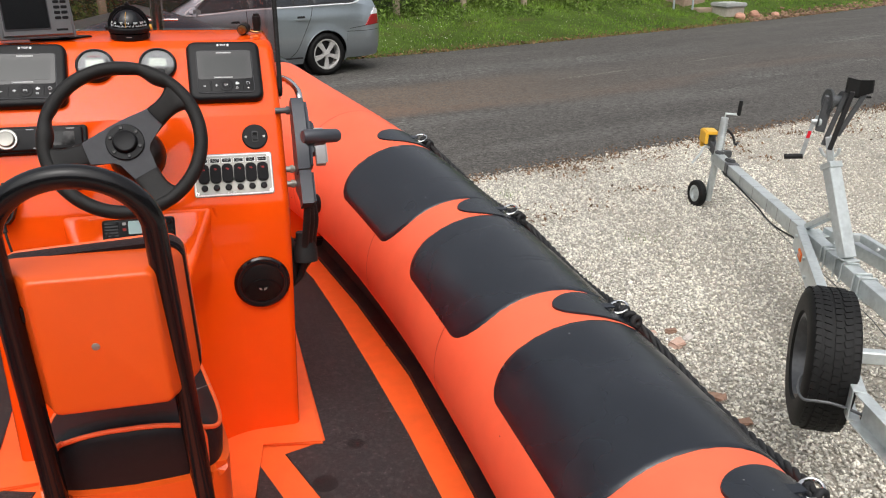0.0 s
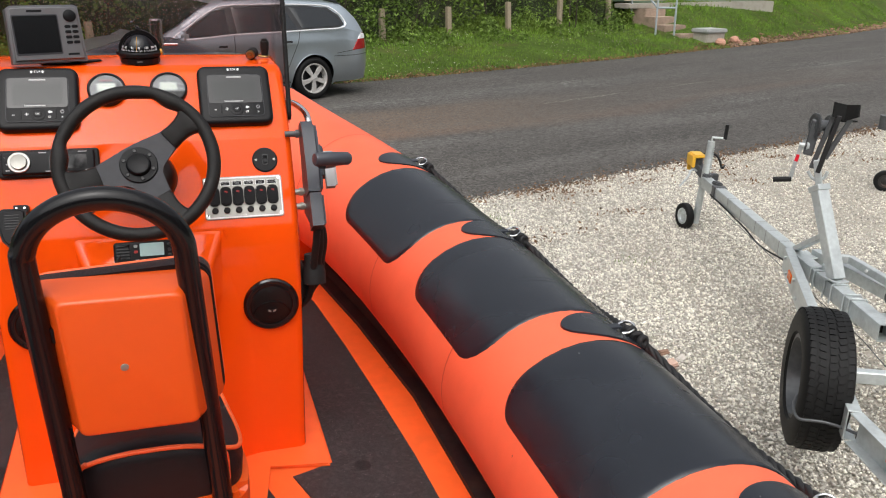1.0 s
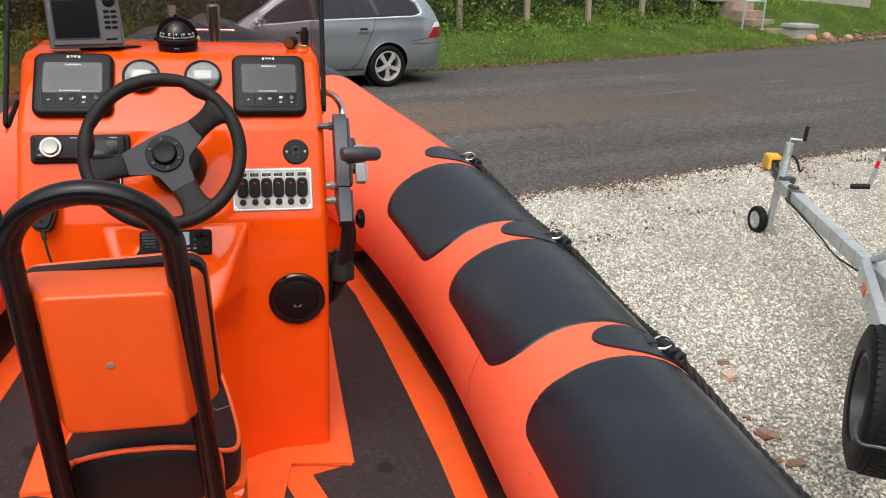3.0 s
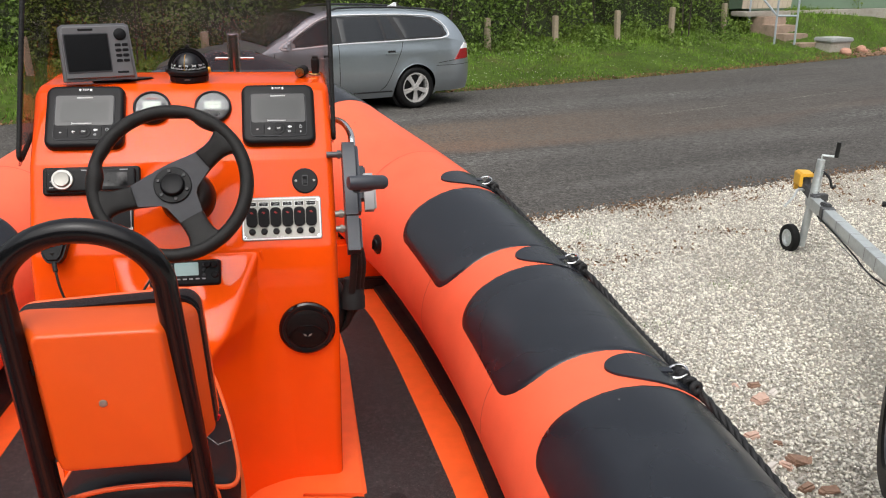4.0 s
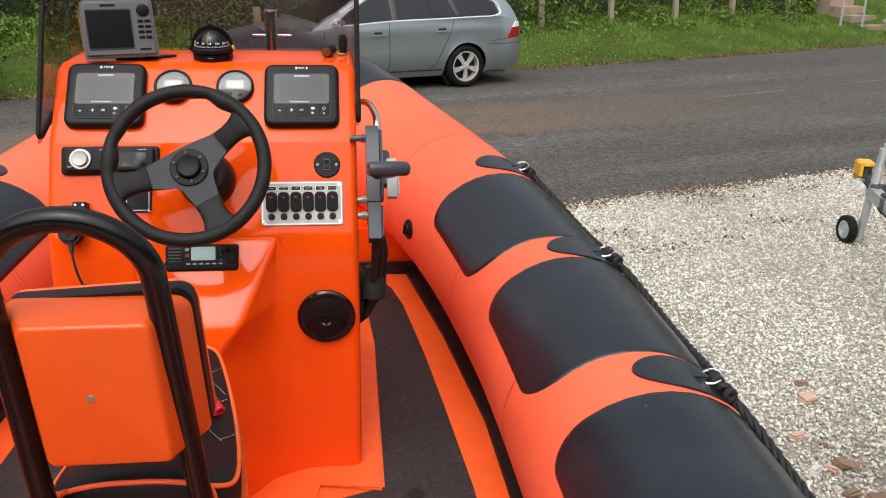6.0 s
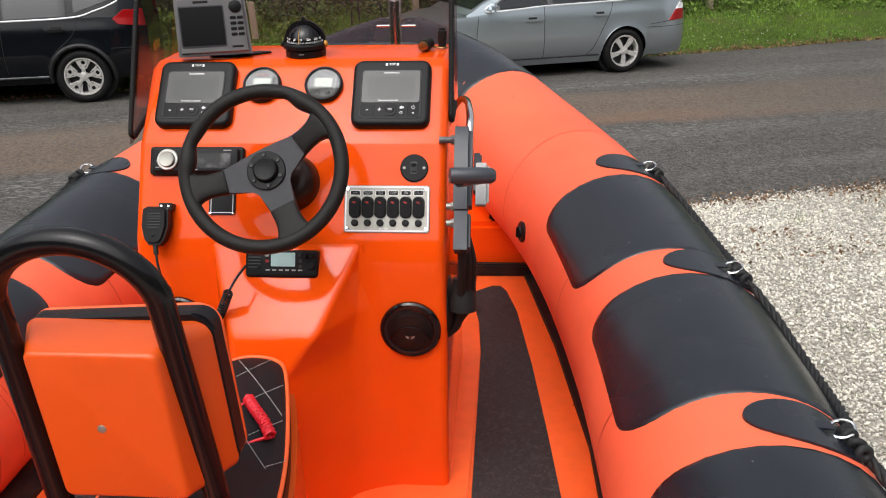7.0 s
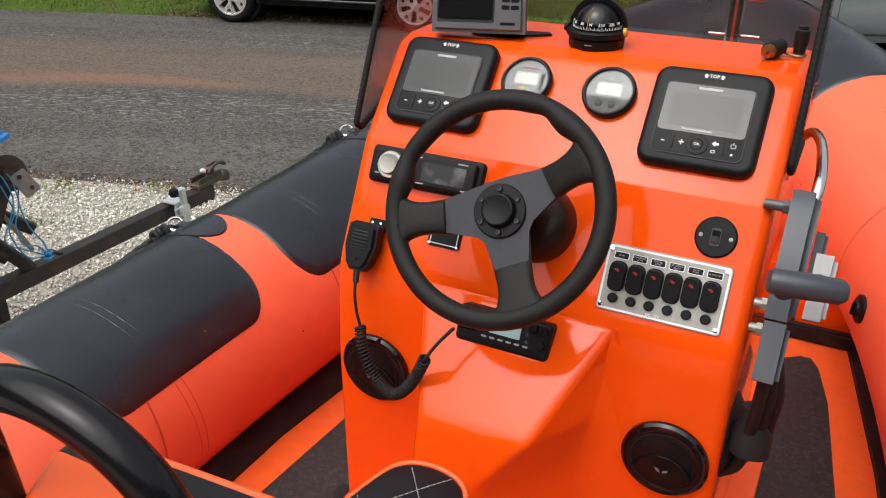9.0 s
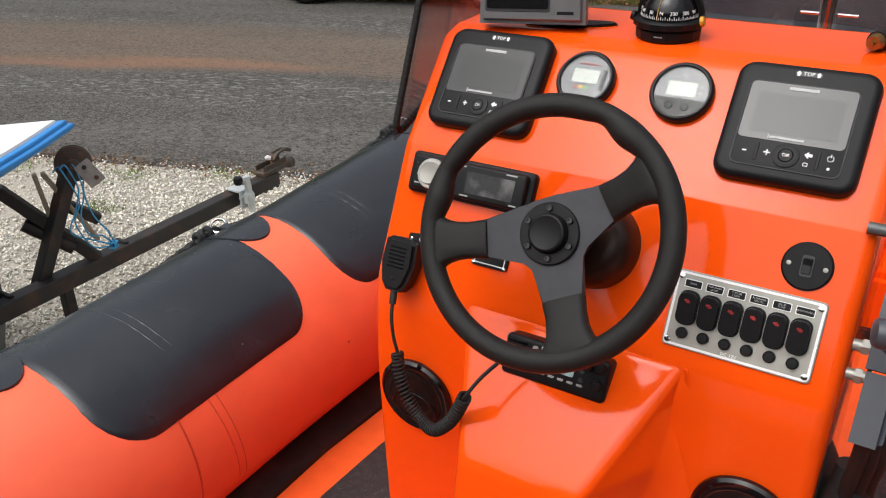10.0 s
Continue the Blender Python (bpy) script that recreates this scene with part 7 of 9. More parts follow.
def road_wheel(parent, m, r, w, rim_mat, tread=True):
    """Trailer wheel: treaded tyre, steel rim."""
    hub = solo(lambda b: lathe(b, [(0, -0.01), (r * 0.28, -0.01), (r * 0.30, 0.02), (0, 0.03)], 24), "wheel", rim_mat, parent)
    hub.matrix_basis = m
    ri = r * 0.60
    solo(lambda b: lathe(b, [(ri, -w * 0.42), (ri + 0.012, -w * 0.5), (r * 0.84, -w * 0.52), (r * 0.92, -w * 0.48), (r * 0.975, -w * 0.41), (r, -w * 0.28), (r, w * 0.28), (r * 0.975, w * 0.41), (r * 0.92, w * 0.48), (r * 0.84, w * 0.52), (ri + 0.012, w * 0.5), (ri, w * 0.42)], 56), "tyre", M_TYRE, hub, "black tyre", 40)
    solo(lambda b: lathe(b, [(ri + 0.004, w * 0.44), (ri - 0.014, w * 0.46), (ri - 0.026, w * 0.30), (ri - 0.035, 0.0), (ri * 0.72, -0.02), (ri * 0.66, 0.015), (r * 0.29, 0.02)], 48), "rim", rim_mat, hub)
    if tread:
        for j, zz in enumerate((-0.36, -0.19, 0.0, 0.19, 0.36)):
            b = B()
            for k in range(60):
                a = 2 * math.pi * (k + 0.4 * j) / 60
                dr_ = -0.006 if abs(zz) > 0.3 else 0.001
                mm = Matrix.Rotation(a, 4, "Z") @ T((r + dr_, 0, zz * w)) @ Matrix.Rotation(radians((10, 16, 0, -16, -10)[j]), 4, "X")
                box(b, (0.007, r * 0.088, w * (0.12 if j == 2 else 0.145)), (0, 0, 0), 0, m=mm)
            tagged(part("tread", b, M_TYRE, hub, smooth=0), kind="stuff")
    return hub


TR = thing("boat_trailer", Matrix(), "empty galvanised boat trailer standing on the gravel", "trailer")
Z = 0.52
DB0 = Vector((4.225, 3.70, Z))
DBE, DB1 = Vector((4.335, 3.86, 0.43)), Vector((3.20, 0.75, 0.52))      # the nose hangs a little low


def bar_at(y):
    return DB1.lerp(DBE, (y - DB1.y) / (DBE.y - DB1.y))


DBD = (DBE - DB1).normalized()
DBS = Vector((DBD.y, -DBD.x, 0)).normalized()


def hollow(b, p0, p1, w, h, wall=0.005):
    """Square tube, open at p1."""
    x = (p1 - p0).normalized()
    y = Vector((0, 0, 1)).cross(x).normalized()
    z = x.cross(y)
    ends = []
    for p, sc in ((p0, 1), (p1, 1), (p1, 0), (p1 - x * 0.25, 0)):
        ww, hh = (w, h) if sc else (w - 2 * wall, h - 2 * wall)
        ends.append([b.verts.new(p + y * (px_ * ww / 2) + z * (pz_ * hh / 2)) for px_, pz_ in outline(2, 2, 0.12, 2)])
    n_ = len(ends[0])
    for e0, e1 in zip(ends, ends[1:]):
        for k in range(n_):
            b.faces.new((e0[k], e0[(k + 1) % n_], e1[(k + 1) % n_], e1[k]))
    b.faces.new(ends[0])
    b.faces.new(ends[-1])


def channel(b, p0, p1, h, w, out_, th=0.006):
    """C section: an upright web with two flanges turned towards out_."""
    o = Vector(out_).normalized()
    beam(b, p0, p1, th, h, 0.001)
    for sz in (1, -1):
        e = o * (w / 2) + Vector((0, 0, sz * (h / 2 - th / 2)))
        beam(b, p0 + e, p1 + e, w, th, 0.001)


solo(lambda b: hollow(b, DBE, DB1, 0.078, 0.09), "drawbar", M_GALV, TR)
# black plate inside the open tube end, in place of the shade there
solo(lambda b: beam(b, DB1 + DBD * 0.10, DB1 + DBD * 0.104, 0.066, 0.078, 0.0), "hollow_shade", M_STEELBLACK, TR)
# side members fan out from the bar, then run aft
AP, AQ = Vector((3.565, 1.83, 0.485)), Vector((3.675, 1.80, 0.485))
L1, L2 = Vector((2.47, 0.145, 0.485)), Vector((1.95, -1.75, 0.485))
R1, R2 = Vector((3.49, -0.10, 0.485)), Vector((3.98, -1.9, 0.485))
AQ, R1, R2 = AQ + Vector((0, 0, 0.03)), R1 + Vector((0, 0, 0.03)), R2 + Vector((0, 0, 0.03))
for a, b_, o_, h_ in ((AP + Vector((-0.04, 0.027, 0)), L1 + Vector((-0.04, 0.027, 0)), (0.83, -0.55, 0), 0.13), (L1, L2, (-0.96, 0.26, 0), 0.13), (AQ, R1, (0.99, -0.1, 0), 0.07), (R1, R2, (0.96, 0.27, 0), 0.07)):
    solo(lambda b, a=a, b_=b_, o_=o_, h_=h_: channel(b, a, b_, h_, 0.048, o_), "side_member", M_GALV, TR)
for f_ in (0.05, 0.10, 0.24, 0.30):
    q = AP.lerp(L1, f_) + Vector((-0.04, 0.027, 0.035 if f_ in (0.05, 0.24) else -0.03))
    solo(lambda b, q=q: cyl(b, q, q + Vector((-0.012, 0.008, 0)), 0.012, segs=6), "hex_bolt", M_GALV, TR)
solo(lambda b: beam(b, AP + Vector((-0.01, 0.0, 0.0)), AQ + Vector((0.01, 0.0, 0.0)), 0.14, 0.008, 0.002), "apex_plate", M_GALV, TR)
solo(lambda b: beam(b, (2.66, 0.585, 0.47), (3.95, -0.01, 0.47), 0.05, 0.055), "cross_member", M_GALV, TR)
solo(lambda b: beam(b, (3.06, 1.13, 0.462), (3.66, 0.96, 0.462), 0.085, 0.008, 0.001), "cross_plate", M_GALV, TR)
solo(lambda b: beam(b, (3.32, 1.06, 0.44), (3.64, 0.96, 0.44), 0.05, 0.045), "cross_member", M_GALV, TR)
RA = [Vector((3.47, 1.47, 0.56)), Vector((3.58, 1.54, 0.59)), Vector((3.65, 1.48, 0.60)), Vector((3.50, 0.72, 0.60)), Vector((3.38, 0.10, 0.60))]
for a, b_ in zip(RA, RA[1:]):
    solo(lambda b, a=a, b_=b_: beam(b, a, b_, 0.036, 0.045, 0.003), "guide_rail", M_GALV, TR)
for y in (1.30, 0.98, 0.80):
    q = RA[2].lerp(RA[3], (1.48 - y) / 0.76)
    solo(lambda b, q=q: cyl(b, q + Vector((-0.028, 0, 0)), q + Vector((0.028, 0, 0)), 0.009, segs=8), "rail_bolt", M_WHITE, TR)
solo(lambda b: (cyl(b, (3.535, 1.07, 0.535), (3.60, 1.06, 0.535), 0.036, segs=20), beam(b, (3.57, 1.065, 0.54), (3.575, 1.068, 0.60), 0.03, 0.006, 0.001)), "rail_roller", M_STEELGREY, TR)
# bolts that clamp the post and the plates to the bar
for y in (1.52, 1.47, 1.335, 1.255, 1.11, 1.05):
    c_ = bar_at(y)
    ring = [c_ + DBS * (sx_ * 0.046) + Vector((0, 0, sz_ * 0.052)) for sx_, sz_ in ((-1, -1.1), (-1, 0.8), (-0.85, 1), (0.85, 1), (1, 0.8), (1, -1.1))]
    solo(lambda b, ring=ring: sweep(b, ring, 0.0055, 7), "u_bolt", M_GALV, TR)
for y in (3.35, 3.05, 2.75, 2.45, 2.25, 2.02):
    c_ = bar_at(y)
    solo(lambda b, c_=c_: beam(b, c_ - DBS * 0.041, c_ + DBS * 0.041, 0.006, 0.0925, 0.001), "cable_tie", M_GREYLIGHT, TR)
solo(lambda b: sweep(b, smooth_line([bar_at(3.45) - DBS * 0.05 + Vector((0, 0, -0.03)), bar_at(3.1) - DBS * 0.045 + Vector((0, 0, -0.04)), bar_at(2.6) - DBS * 0.047 + Vector((0, 0, -0.055)), bar_at(2.3) - DBS * 0.045 + Vector((0, 0, -0.08)), bar_at(1.9) - DBS * 0.045 + Vector((0, 0, -0.04))], 6), 0.006, 7), "light_lead", M_RUBBER, TR)
solo(lambda b: (beam(b, bar_at(3.40) - DBS * 0.05, bar_at(3.40) + DBS * 0.05, 0.07, 0.105, 0.004), box(b, (0.05, 0.09, 0.03), bar_at(3.46) + Vector((0, 0, 0.06)), 0.008)), "cable_clip", M_STEELGREY, TR)
# winch post
WB_, WT = Vector((3.395, 1.30, 0.57)), Vector((3.41, 1.56, 1.02))
solo(lambda b: beam(b, WB_, WT, 0.072, 0.066), "winch_post", M_GALV, TR)
solo(lambda b: beam(b, WB_ + Vector((0, -0.05, -0.003)), WB_ + Vector((0, 0.06, -0.003)), 0.085, 0.010, 0.002), "post_foot", M_GALV, TR)
solo(lambda b: beam(b, WT + Vector((0.0, -0.012, -0.022)), WT + Vector((0, 0.004, 0.006)), 0.082, 0.082, 0.002), "post_collar", M_GALV, TR)
solo(lambda b: beam(b, bar_at(1.86) + Vector((0, 0, 0.05)), WB_.lerp(WT, 0.45) + Vector((0, 0.03, 0)), 0.035, 0.035), "post_brace", M_GALV, TR)
# upright strap above the sleeve, two dark plates to the bow snubber, winch gear and crank
solo(lambda b: beam(b, WT, (3.385, 1.585, 1.17), 0.05, 0.035), "winch_bracket", M_GALV, TR)
solo(lambda b: sweep(b, smooth_line([(3.36, 1.61, 1.10), (3.385, 1.585, 1.06), (3.42, 1.55, 1.07), (3.43, 1.54, 1.11)], 6), 0.009, 8), "strap_hook", M_GALV, TR)
for p_, q_, w_, m_ in (((3.369, 1.599, 1.12), (3.419, 1.552, 1.43), 0.028, M_STEELGREY), ((3.412, 1.557, 1.18), (3.479, 1.495, 1.41), 0.032, M_STEELGREY), ((3.395, 1.575, 1.10), (3.437, 1.536, 1.42), 0.055, M_CARTRIM)):
    solo(lambda b, p_=p_, q_=q_, w_=w_: beam(b, p_, q_, w_, 0.026, 0.003), "snubber_arm", m_, TR)
SN = T((3.455, 1.515, 1.445)) @ Matrix.Rotation(radians(-44), 4, "Z")
solo(lambda b: (slab(b, [(-0.068, -0.03), (0.0, -0.055), (0.0, 0.035), (-0.068, 0.048)], -0.006, 0.006, SN @ Matrix.Rotation(radians(22), 4, "Z") @ Matrix.Rotation(radians(90), 4, "X"), 0.002),
                slab(b, [(0.0, -0.055), (0.075, -0.02), (0.07, 0.045), (0.0, 0.035)], -0.006, 0.006, SN @ Matrix.Rotation(radians(-28), 4, "Z") @ Matrix.Rotation(radians(90), 4, "X"), 0.002),
                slab(b, [(-0.06, 0.02), (0.0, -0.01), (0.065, 0.03), (0.0, 0.07)], -0.058, -0.048, SN, 0.002)), "bow_snubber", M_RUBBER, TR, "black bow snubber")
GC = Vector((3.355, 1.61, 1.355))
GA = Vector((-0.97, 0.24, 0.0))
GM = Matrix.Translation(GC) @ GA.to_track_quat("Z", "Y").to_matrix().to_4x4()


def gear(b):
    """Toothed wheel with a hub."""
    lathe(b, [(0.0, 0.012), (0.018, 0.012), (0.018, 0.004), (0.046, 0.002), (0.052, 0.006), (0.060, 0.006), (0.060, -0.008), (0.0, -0.008)], 40, GM)
    for k in range(36):
        box(b, (0.008, 0.0055, 0.013), (0.062, 0, -0.001), 0, m=GM @ Matrix.Rotation(2 * math.pi * k / 36, 4, "Z"))


solo(gear, "winch_gear", M_STEELGREY, TR, "dark toothed winch gear")
solo(lambda b: (cyl(b, GC - GA * 0.01, GC - GA * 0.075, 0.03, segs=20), cyl(b, GC - GA * 0.075, GC - GA * 0.082, 0.055, segs=28)), "winch_drum", M_STEELGREY, TR)
solo(lambda b: beam(b, GC + Vector((0.004, -0.004, 0.03)), (3.345, 1.618, 1.19), 0.03, 0.05, 0.006), "winch_frame", M_STEELGREY, TR)
C1_, C2_, C3_ = Vector((3.318, 1.645, 1.242)), Vector((3.295, 1.665, 1.044)), Vector((3.231, 1.722, 1.031))
solo(lambda b: (cyl(b, C1_ + Vector((0.05, -0.03, 0)), C1_ + Vector((-0.01, 0.006, 0)), 0.012, segs=14), lathe(b, [(0, -0.006), (0.032, -0.006), (0.032, 0.006), (0, 0.006)], 24, Matrix.Translation(C1_ + Vector((0.02, -0.01, 0))) @ GA.to_track_quat("Z", "Y").to_matrix().to_4x4())), "crank_pinion", M_GALV, TR)
solo(lambda b: beam(b, C1_, C2_, 0.006, 0.022, 0.001), "crank_arm", M_GALV, TR)
solo(lambda b: beam(b, C1_.lerp(C2_, 0.28), C1_.lerp(C2_, 0.48), 0.008, 0.018, 0.001), "red_sleeve", M_REDCORD, TR)
solo(lambda b: cyl(b, C2_ + (C2_ - C3_) * 0.1, C3_, 0.015, segs=14), "crank_grip", M_RUBBER, TR)
# coupling head with yellow lock, jockey wheel
solo(lambda b: (beam(b, DBE + Vector((-0.03, -0.12, 0.03)), DB0 + Vector((0.06, 0.20, 0.03)), 0.07, 0.07), cyl(b, DB0 + Vector((0.055, 0.19, 0.0)), DB0 + Vector((0.055, 0.19, 0.09)), 0.045, segs=20)), "coupling", M_STEELGREY, TR)
solo(lambda b: (box(b, (0.10, 0.17, 0.025), (0, 0.0, 0.045), 0.006, m=T(DB0 + Vector((0.05, 0.19, 0.075))) @ Matrix.Rotation(radians(-17), 4, "Z")),
                box(b, (0.10, 0.03, 0.15), (0, 0.085, -0.03), 0.006, m=T(DB0 + Vector((0.05, 0.19, 0.075))) @ Matrix.Rotation(radians(-17), 4, "Z")),
                box(b, (0.025, 0.17, 0.10), (-0.05, 0.0, 0.0), 0.006, m=T(DB0 + Vector((0.05, 0.19, 0.075))) @ Matrix.Rotation(radians(-17), 4, "Z"))), "coupling_lock", M_YELLOW, TR, "yellow coupling lock")
JX = Vector((4.30, 3.765, 0))
solo(lambda b: sweep(b, [JX + Vector((-0.030, 0.030, 0.06)), JX + Vector((0.006, 0.0, 0.78))], 0.030, 16), "jockey_tube", M_GALV, TR)
solo(lambda b: [sweep(b, [JX + Vector((0.004, 0.0, 0.48 + 0.018 * k)) + 0.030 * Vector((math.cos(2 * math.pi * j / 14), math.sin(2 * math.pi * j / 14), 0)) for j in range(14)], 0.003, 5, closed=True) for k in range(15)], "tube_ridges", M_GALV, TR)
solo(lambda b: (sweep(b, [JX + Vector((0.006, 0.0, 0.77)), JX + Vector((0.006, 0.0, 0.815)), JX + Vector((0.085, -0.065, 0.815))], 0.009, 8)), "jockey_crank", M_GALV, TR)
solo(lambda b: cyl(b, JX + Vector((0.083, -0.066, 0.81)), JX + Vector((0.088, -0.068, 0.93)), 0.016, segs=14), "jockey_grip", M_RUBBER, TR)
solo(lambda b: (cyl(b, JX + Vector((0.003, 0, 0.43)), JX + Vector((0.004, 0, 0.50)), 0.042, segs=20), box(b, (0.12, 0.06, 0.06), JX + Vector((0.06, 0.02, 0.465)), 0.006)), "jockey_clamp", M_STEELGREY, TR)
solo(lambda b: (beam(b, JX + Vector((-0.01, 0.03, 0.085)), JX + Vector((-0.15, 0.055, 0.115)), 0.012, 0.06), beam(b, JX + Vector((-0.01, 0.06, 0.085)), JX + Vector((-0.07, 0.13, 0.115)), 0.012, 0.06)), "jockey_fork", M_GALV, TR)
road_wheel(TR, T(JX + Vector((-0.105, 0.085, 0.113))) @ Matrix.Rotation(radians(-92), 4, "Z") @ Matrix.Rotation(radians(90), 4, "X"), 0.113, 0.06, M_GALV, False)
solo(lambda b: sweep(b, smooth_line([JX + Vector((-0.02, 0.1, 0.50)), JX + Vector((-0.14, 0.02, 0.54)), JX + Vector((-0.22, -0.05, 0.50)), JX + Vector((-0.28, -0.04, 0.42))], 6), 0.009, 8), "brake_lever", M_GALV, TR)
solo(lambda b: (sweep(b, smooth_line([JX + Vector((0.04, 0.16, 0.62)), JX + Vector((0.09, 0.10, 0.66)), JX + Vector((0.13, 0.04, 0.62)), JX + Vector((0.14, 0.0, 0.55)), JX + Vector((0.12, -0.06, 0.58)), JX + Vector((0.06, -0.12, 0.58))], 6), 0.010, 8)), "light_cable", M_RUBBER, TR)
solo(lambda b: sweep(b, [bar_at(3.35) + Vector((-0.06, 0, -0.06)), bar_at(1.75) + Vector((-0.06, 0, -0.08)), bar_at(0.9) + Vector((-0.03, 0, -0.10)), (3.02, 0.45, 0.42)], 0.0025, 6), "brake_cable", M_STEELGREY, TR)
# spare wheel on the near side member
dm = (L1 - AP).normalized()
ax = Vector((dm.y, -dm.x, 0)).normalized()
if ax.x > 0:
    ax = -ax
SPARE = Vector((2.57, 0.50, 0.50))
road_wheel(TR, Matrix.Translation(SPARE) @ ax.to_track_quat("Z", "X").to_matrix().to_4x4(), 0.30, 0.19, M_STEELGREY)


def on_tyre(o, r, deg):
    """A place by the spare wheel: o out along its axle, r from it, deg below level on the side that faces aft."""
    return SPARE + ax * o + r * (math.cos(radians(deg)) * dm - math.sin(radians(deg)) * Vector((0, 0, 1)))


solo(lambda b: sweep(b, smooth_line([on_tyre(0.05, 0.15, -8), on_tyre(0.10, 0.185, 2), on_tyre(0.112, 0.24, 8), on_tyre(0.10, 0.305, 8), on_tyre(0.05, 0.322, 6), on_tyre(0.0, 0.323, 6), on_tyre(-0.06, 0.324, 8), on_tyre(-0.12, 0.33, 11)], 6), 0.006, 8), "lock_cable", M_STEELGREY, TR)
LK = on_tyre(-0.14, 0.335, 14)
solo(lambda b: (box(b, (0.055, 0.05, 0.075), LK, 0.014, 3), sweep(b, smooth_line([LK + Vector((-0.018, 0, 0.03)), LK + Vector((-0.012, 0, 0.062)), LK + Vector((0.012, 0, 0.062)), LK + Vector((0.018, 0, 0.03))], 5), 0.006, 8)), "padlock", M_RUBBER, TR, "black padlock")
for p, a in ((AP.lerp(L1, 0.165), 0), (L1.lerp(L2, 0.118), 0)):
    q = p + ax * (0.052 if p.y > 1 else 0.006)
    mm = Matrix.Translation(q) @ ax.to_track_quat("Z", "X").to_matrix().to_4x4()
    solo(lambda b, mm=mm: slab(b, outline(0.05, 0.11, 0.008, 3), 0, 0.008, mm, 0.002), "amber_reflector", M_AMBER, TR, "amber side reflector")
KR = Vector((3.235, 0.635, 0.50))
solo(lambda b: lathe(b, [(0.0, -0.10), (0.020, -0.10), (0.024, -0.085), (0.050, -0.085), (0.055, -0.07), (0.055, 0.0), (0.050, 0.01), (0.055, 0.02), (0.055, 0.085), (0, 0.09)], 24, Matrix.Translation(KR) @ Matrix.Rotation(radians(-19), 4, "Z") @ Matrix.Rotation(radians(90), 4, "Y")), "keel_roller", M_RUBBER, TR, "black keel roller")
for dx in (-0.01, 0.17):
    solo(lambda b, dx=dx: beam(b, (3.02 + dx, 0.46 - dx * 0.35, 0.31), (3.03 + dx, 0.47 - dx * 0.35, 0.53), 0.006, 0.055, 0.001), "roller_bracket", M_GALV, TR)
solo(lambda b: beam(b, KR + Vector((-0.12, 0.0, 0.0)), (3.05, 0.47, 0.47), 0.02, 0.04, 0.002), "roller_arm", M_GALV, TR)
for p_ in (L2, R2):
    solo(lambda b, p_=p_: beam(b, (p_.x, p_.y + 0.1, 0.0), (p_.x, p_.y + 0.1, 0.43), 0.05, 0.05), "prop_stand", M_GALV, TR)

# ---- second trailer beyond ----
T2 = thing("second_trailer", Matrix(), "another galvanised trailer nose with rusty jockey wheel", "trailer")
solo(lambda b: beam(b, (7.0, 4.50, 0.56), (7.95, 3.05, 0.54), 0.08, 0.11), "drawbar", M_GALV, T2)
solo(lambda b: (beam(b, (7.06, 4.42, 0.64), (6.93, 4.60, 0.68), 0.09, 0.07), cyl(b, (6.95, 4.56, 0.64), (6.95, 4.56, 0.78), 0.05, segs=16)), "coupling", M_STEELGREY, T2)
solo(lambda b: (sweep(b, [(7.098, 4.40, 0.09), (7.125, 4.37, 0.62)], 0.03, 14), beam(b, (7.10, 4.40, 0.09), (7.03, 4.47, 0.10), 0.05, 0.05)), "jockey_tube", M_STEELBLACK, T2)
road_wheel(T2, T((7.025, 4.475, 0.11)) @ Matrix.Rotation(radians(-40), 4, "Z") @ Matrix.Rotation(radians(90), 4, "X"), 0.11, 0.06, M_STEELBLACK, False)
solo(lambda b: beam(b, (7.75, 3.35, 0), (7.75, 3.35, 0.50), 0.06, 0.06), "prop_stand", M_GALV, T2)

# ---- old black trailer with dinghy on the port side ----
OT = thing("old_trailer", Matrix(), "old black steel trailer with rusty coupling on the gravel", "trailer")
C0, C1 = Vector((-2.885, 2.30, 0.38)), Vector((-2.845, 0.30, 0.38))
solo(lambda b: beam(b, C0, C1, 0.075, 0.08), "drawbar", M_STEELBLACK, OT)
solo(lambda b: (beam(b, C0 + Vector((0.0, -0.12, 0.055)), C0 + Vector((-0.01, 0.10, 0.058)), 0.075, 0.03, 0.006), beam(b, C0 + Vector((0.026, -0.11, 0.08)), C0 + Vector((0.016, 0.09, 0.083)), 0.008, 0.045), beam(b, C0 + Vector((-0.036, -0.11, 0.08)), C0 + Vector((-0.036, 0.09, 0.083)), 0.008, 0.045)), "coupling", M_DRUM, OT, "worn steel coupling head")
solo(lambda b: lathe(b, [(0.0, 0.050), (0.022, 0.047), (0.036, 0.030), (0.039, 0.0), (0.034, -0.01), (0.030, 0.0)], 20, T(C0 + Vector((-0.01, 0.135, 0.035)))), "ball_cup", M_DRUM, OT, "worn ball cup")
solo(lambda b: [cyl(b, C0 + Vector((-0.008, 0.015, 0.06 + 0.018 * k)), C0 + Vector((-0.008, 0.015, 0.072 + 0.018 * k)), 0.026 - 0.002 * k, segs=18) for k in range(4)], "coupling_spring", M_RUST, OT, "rusty spring under the catch")
solo(lambda b: sweep(b, smooth_line([C0 + Vector((0.02, -0.02, 0.115)), C0 + Vector((0.02, 0.03, 0.145)), C0 + Vector((0.018, 0.10, 0.150)), C0 + Vector((0.0, 0.145, 0.120)), C0 + Vector((-0.03, 0.10, 0.140)), C0 + Vector((-0.03, 0.03, 0.135))], 5), 0.009, 10), "coupling_handle", M_DRUM, OT, smooth=80)
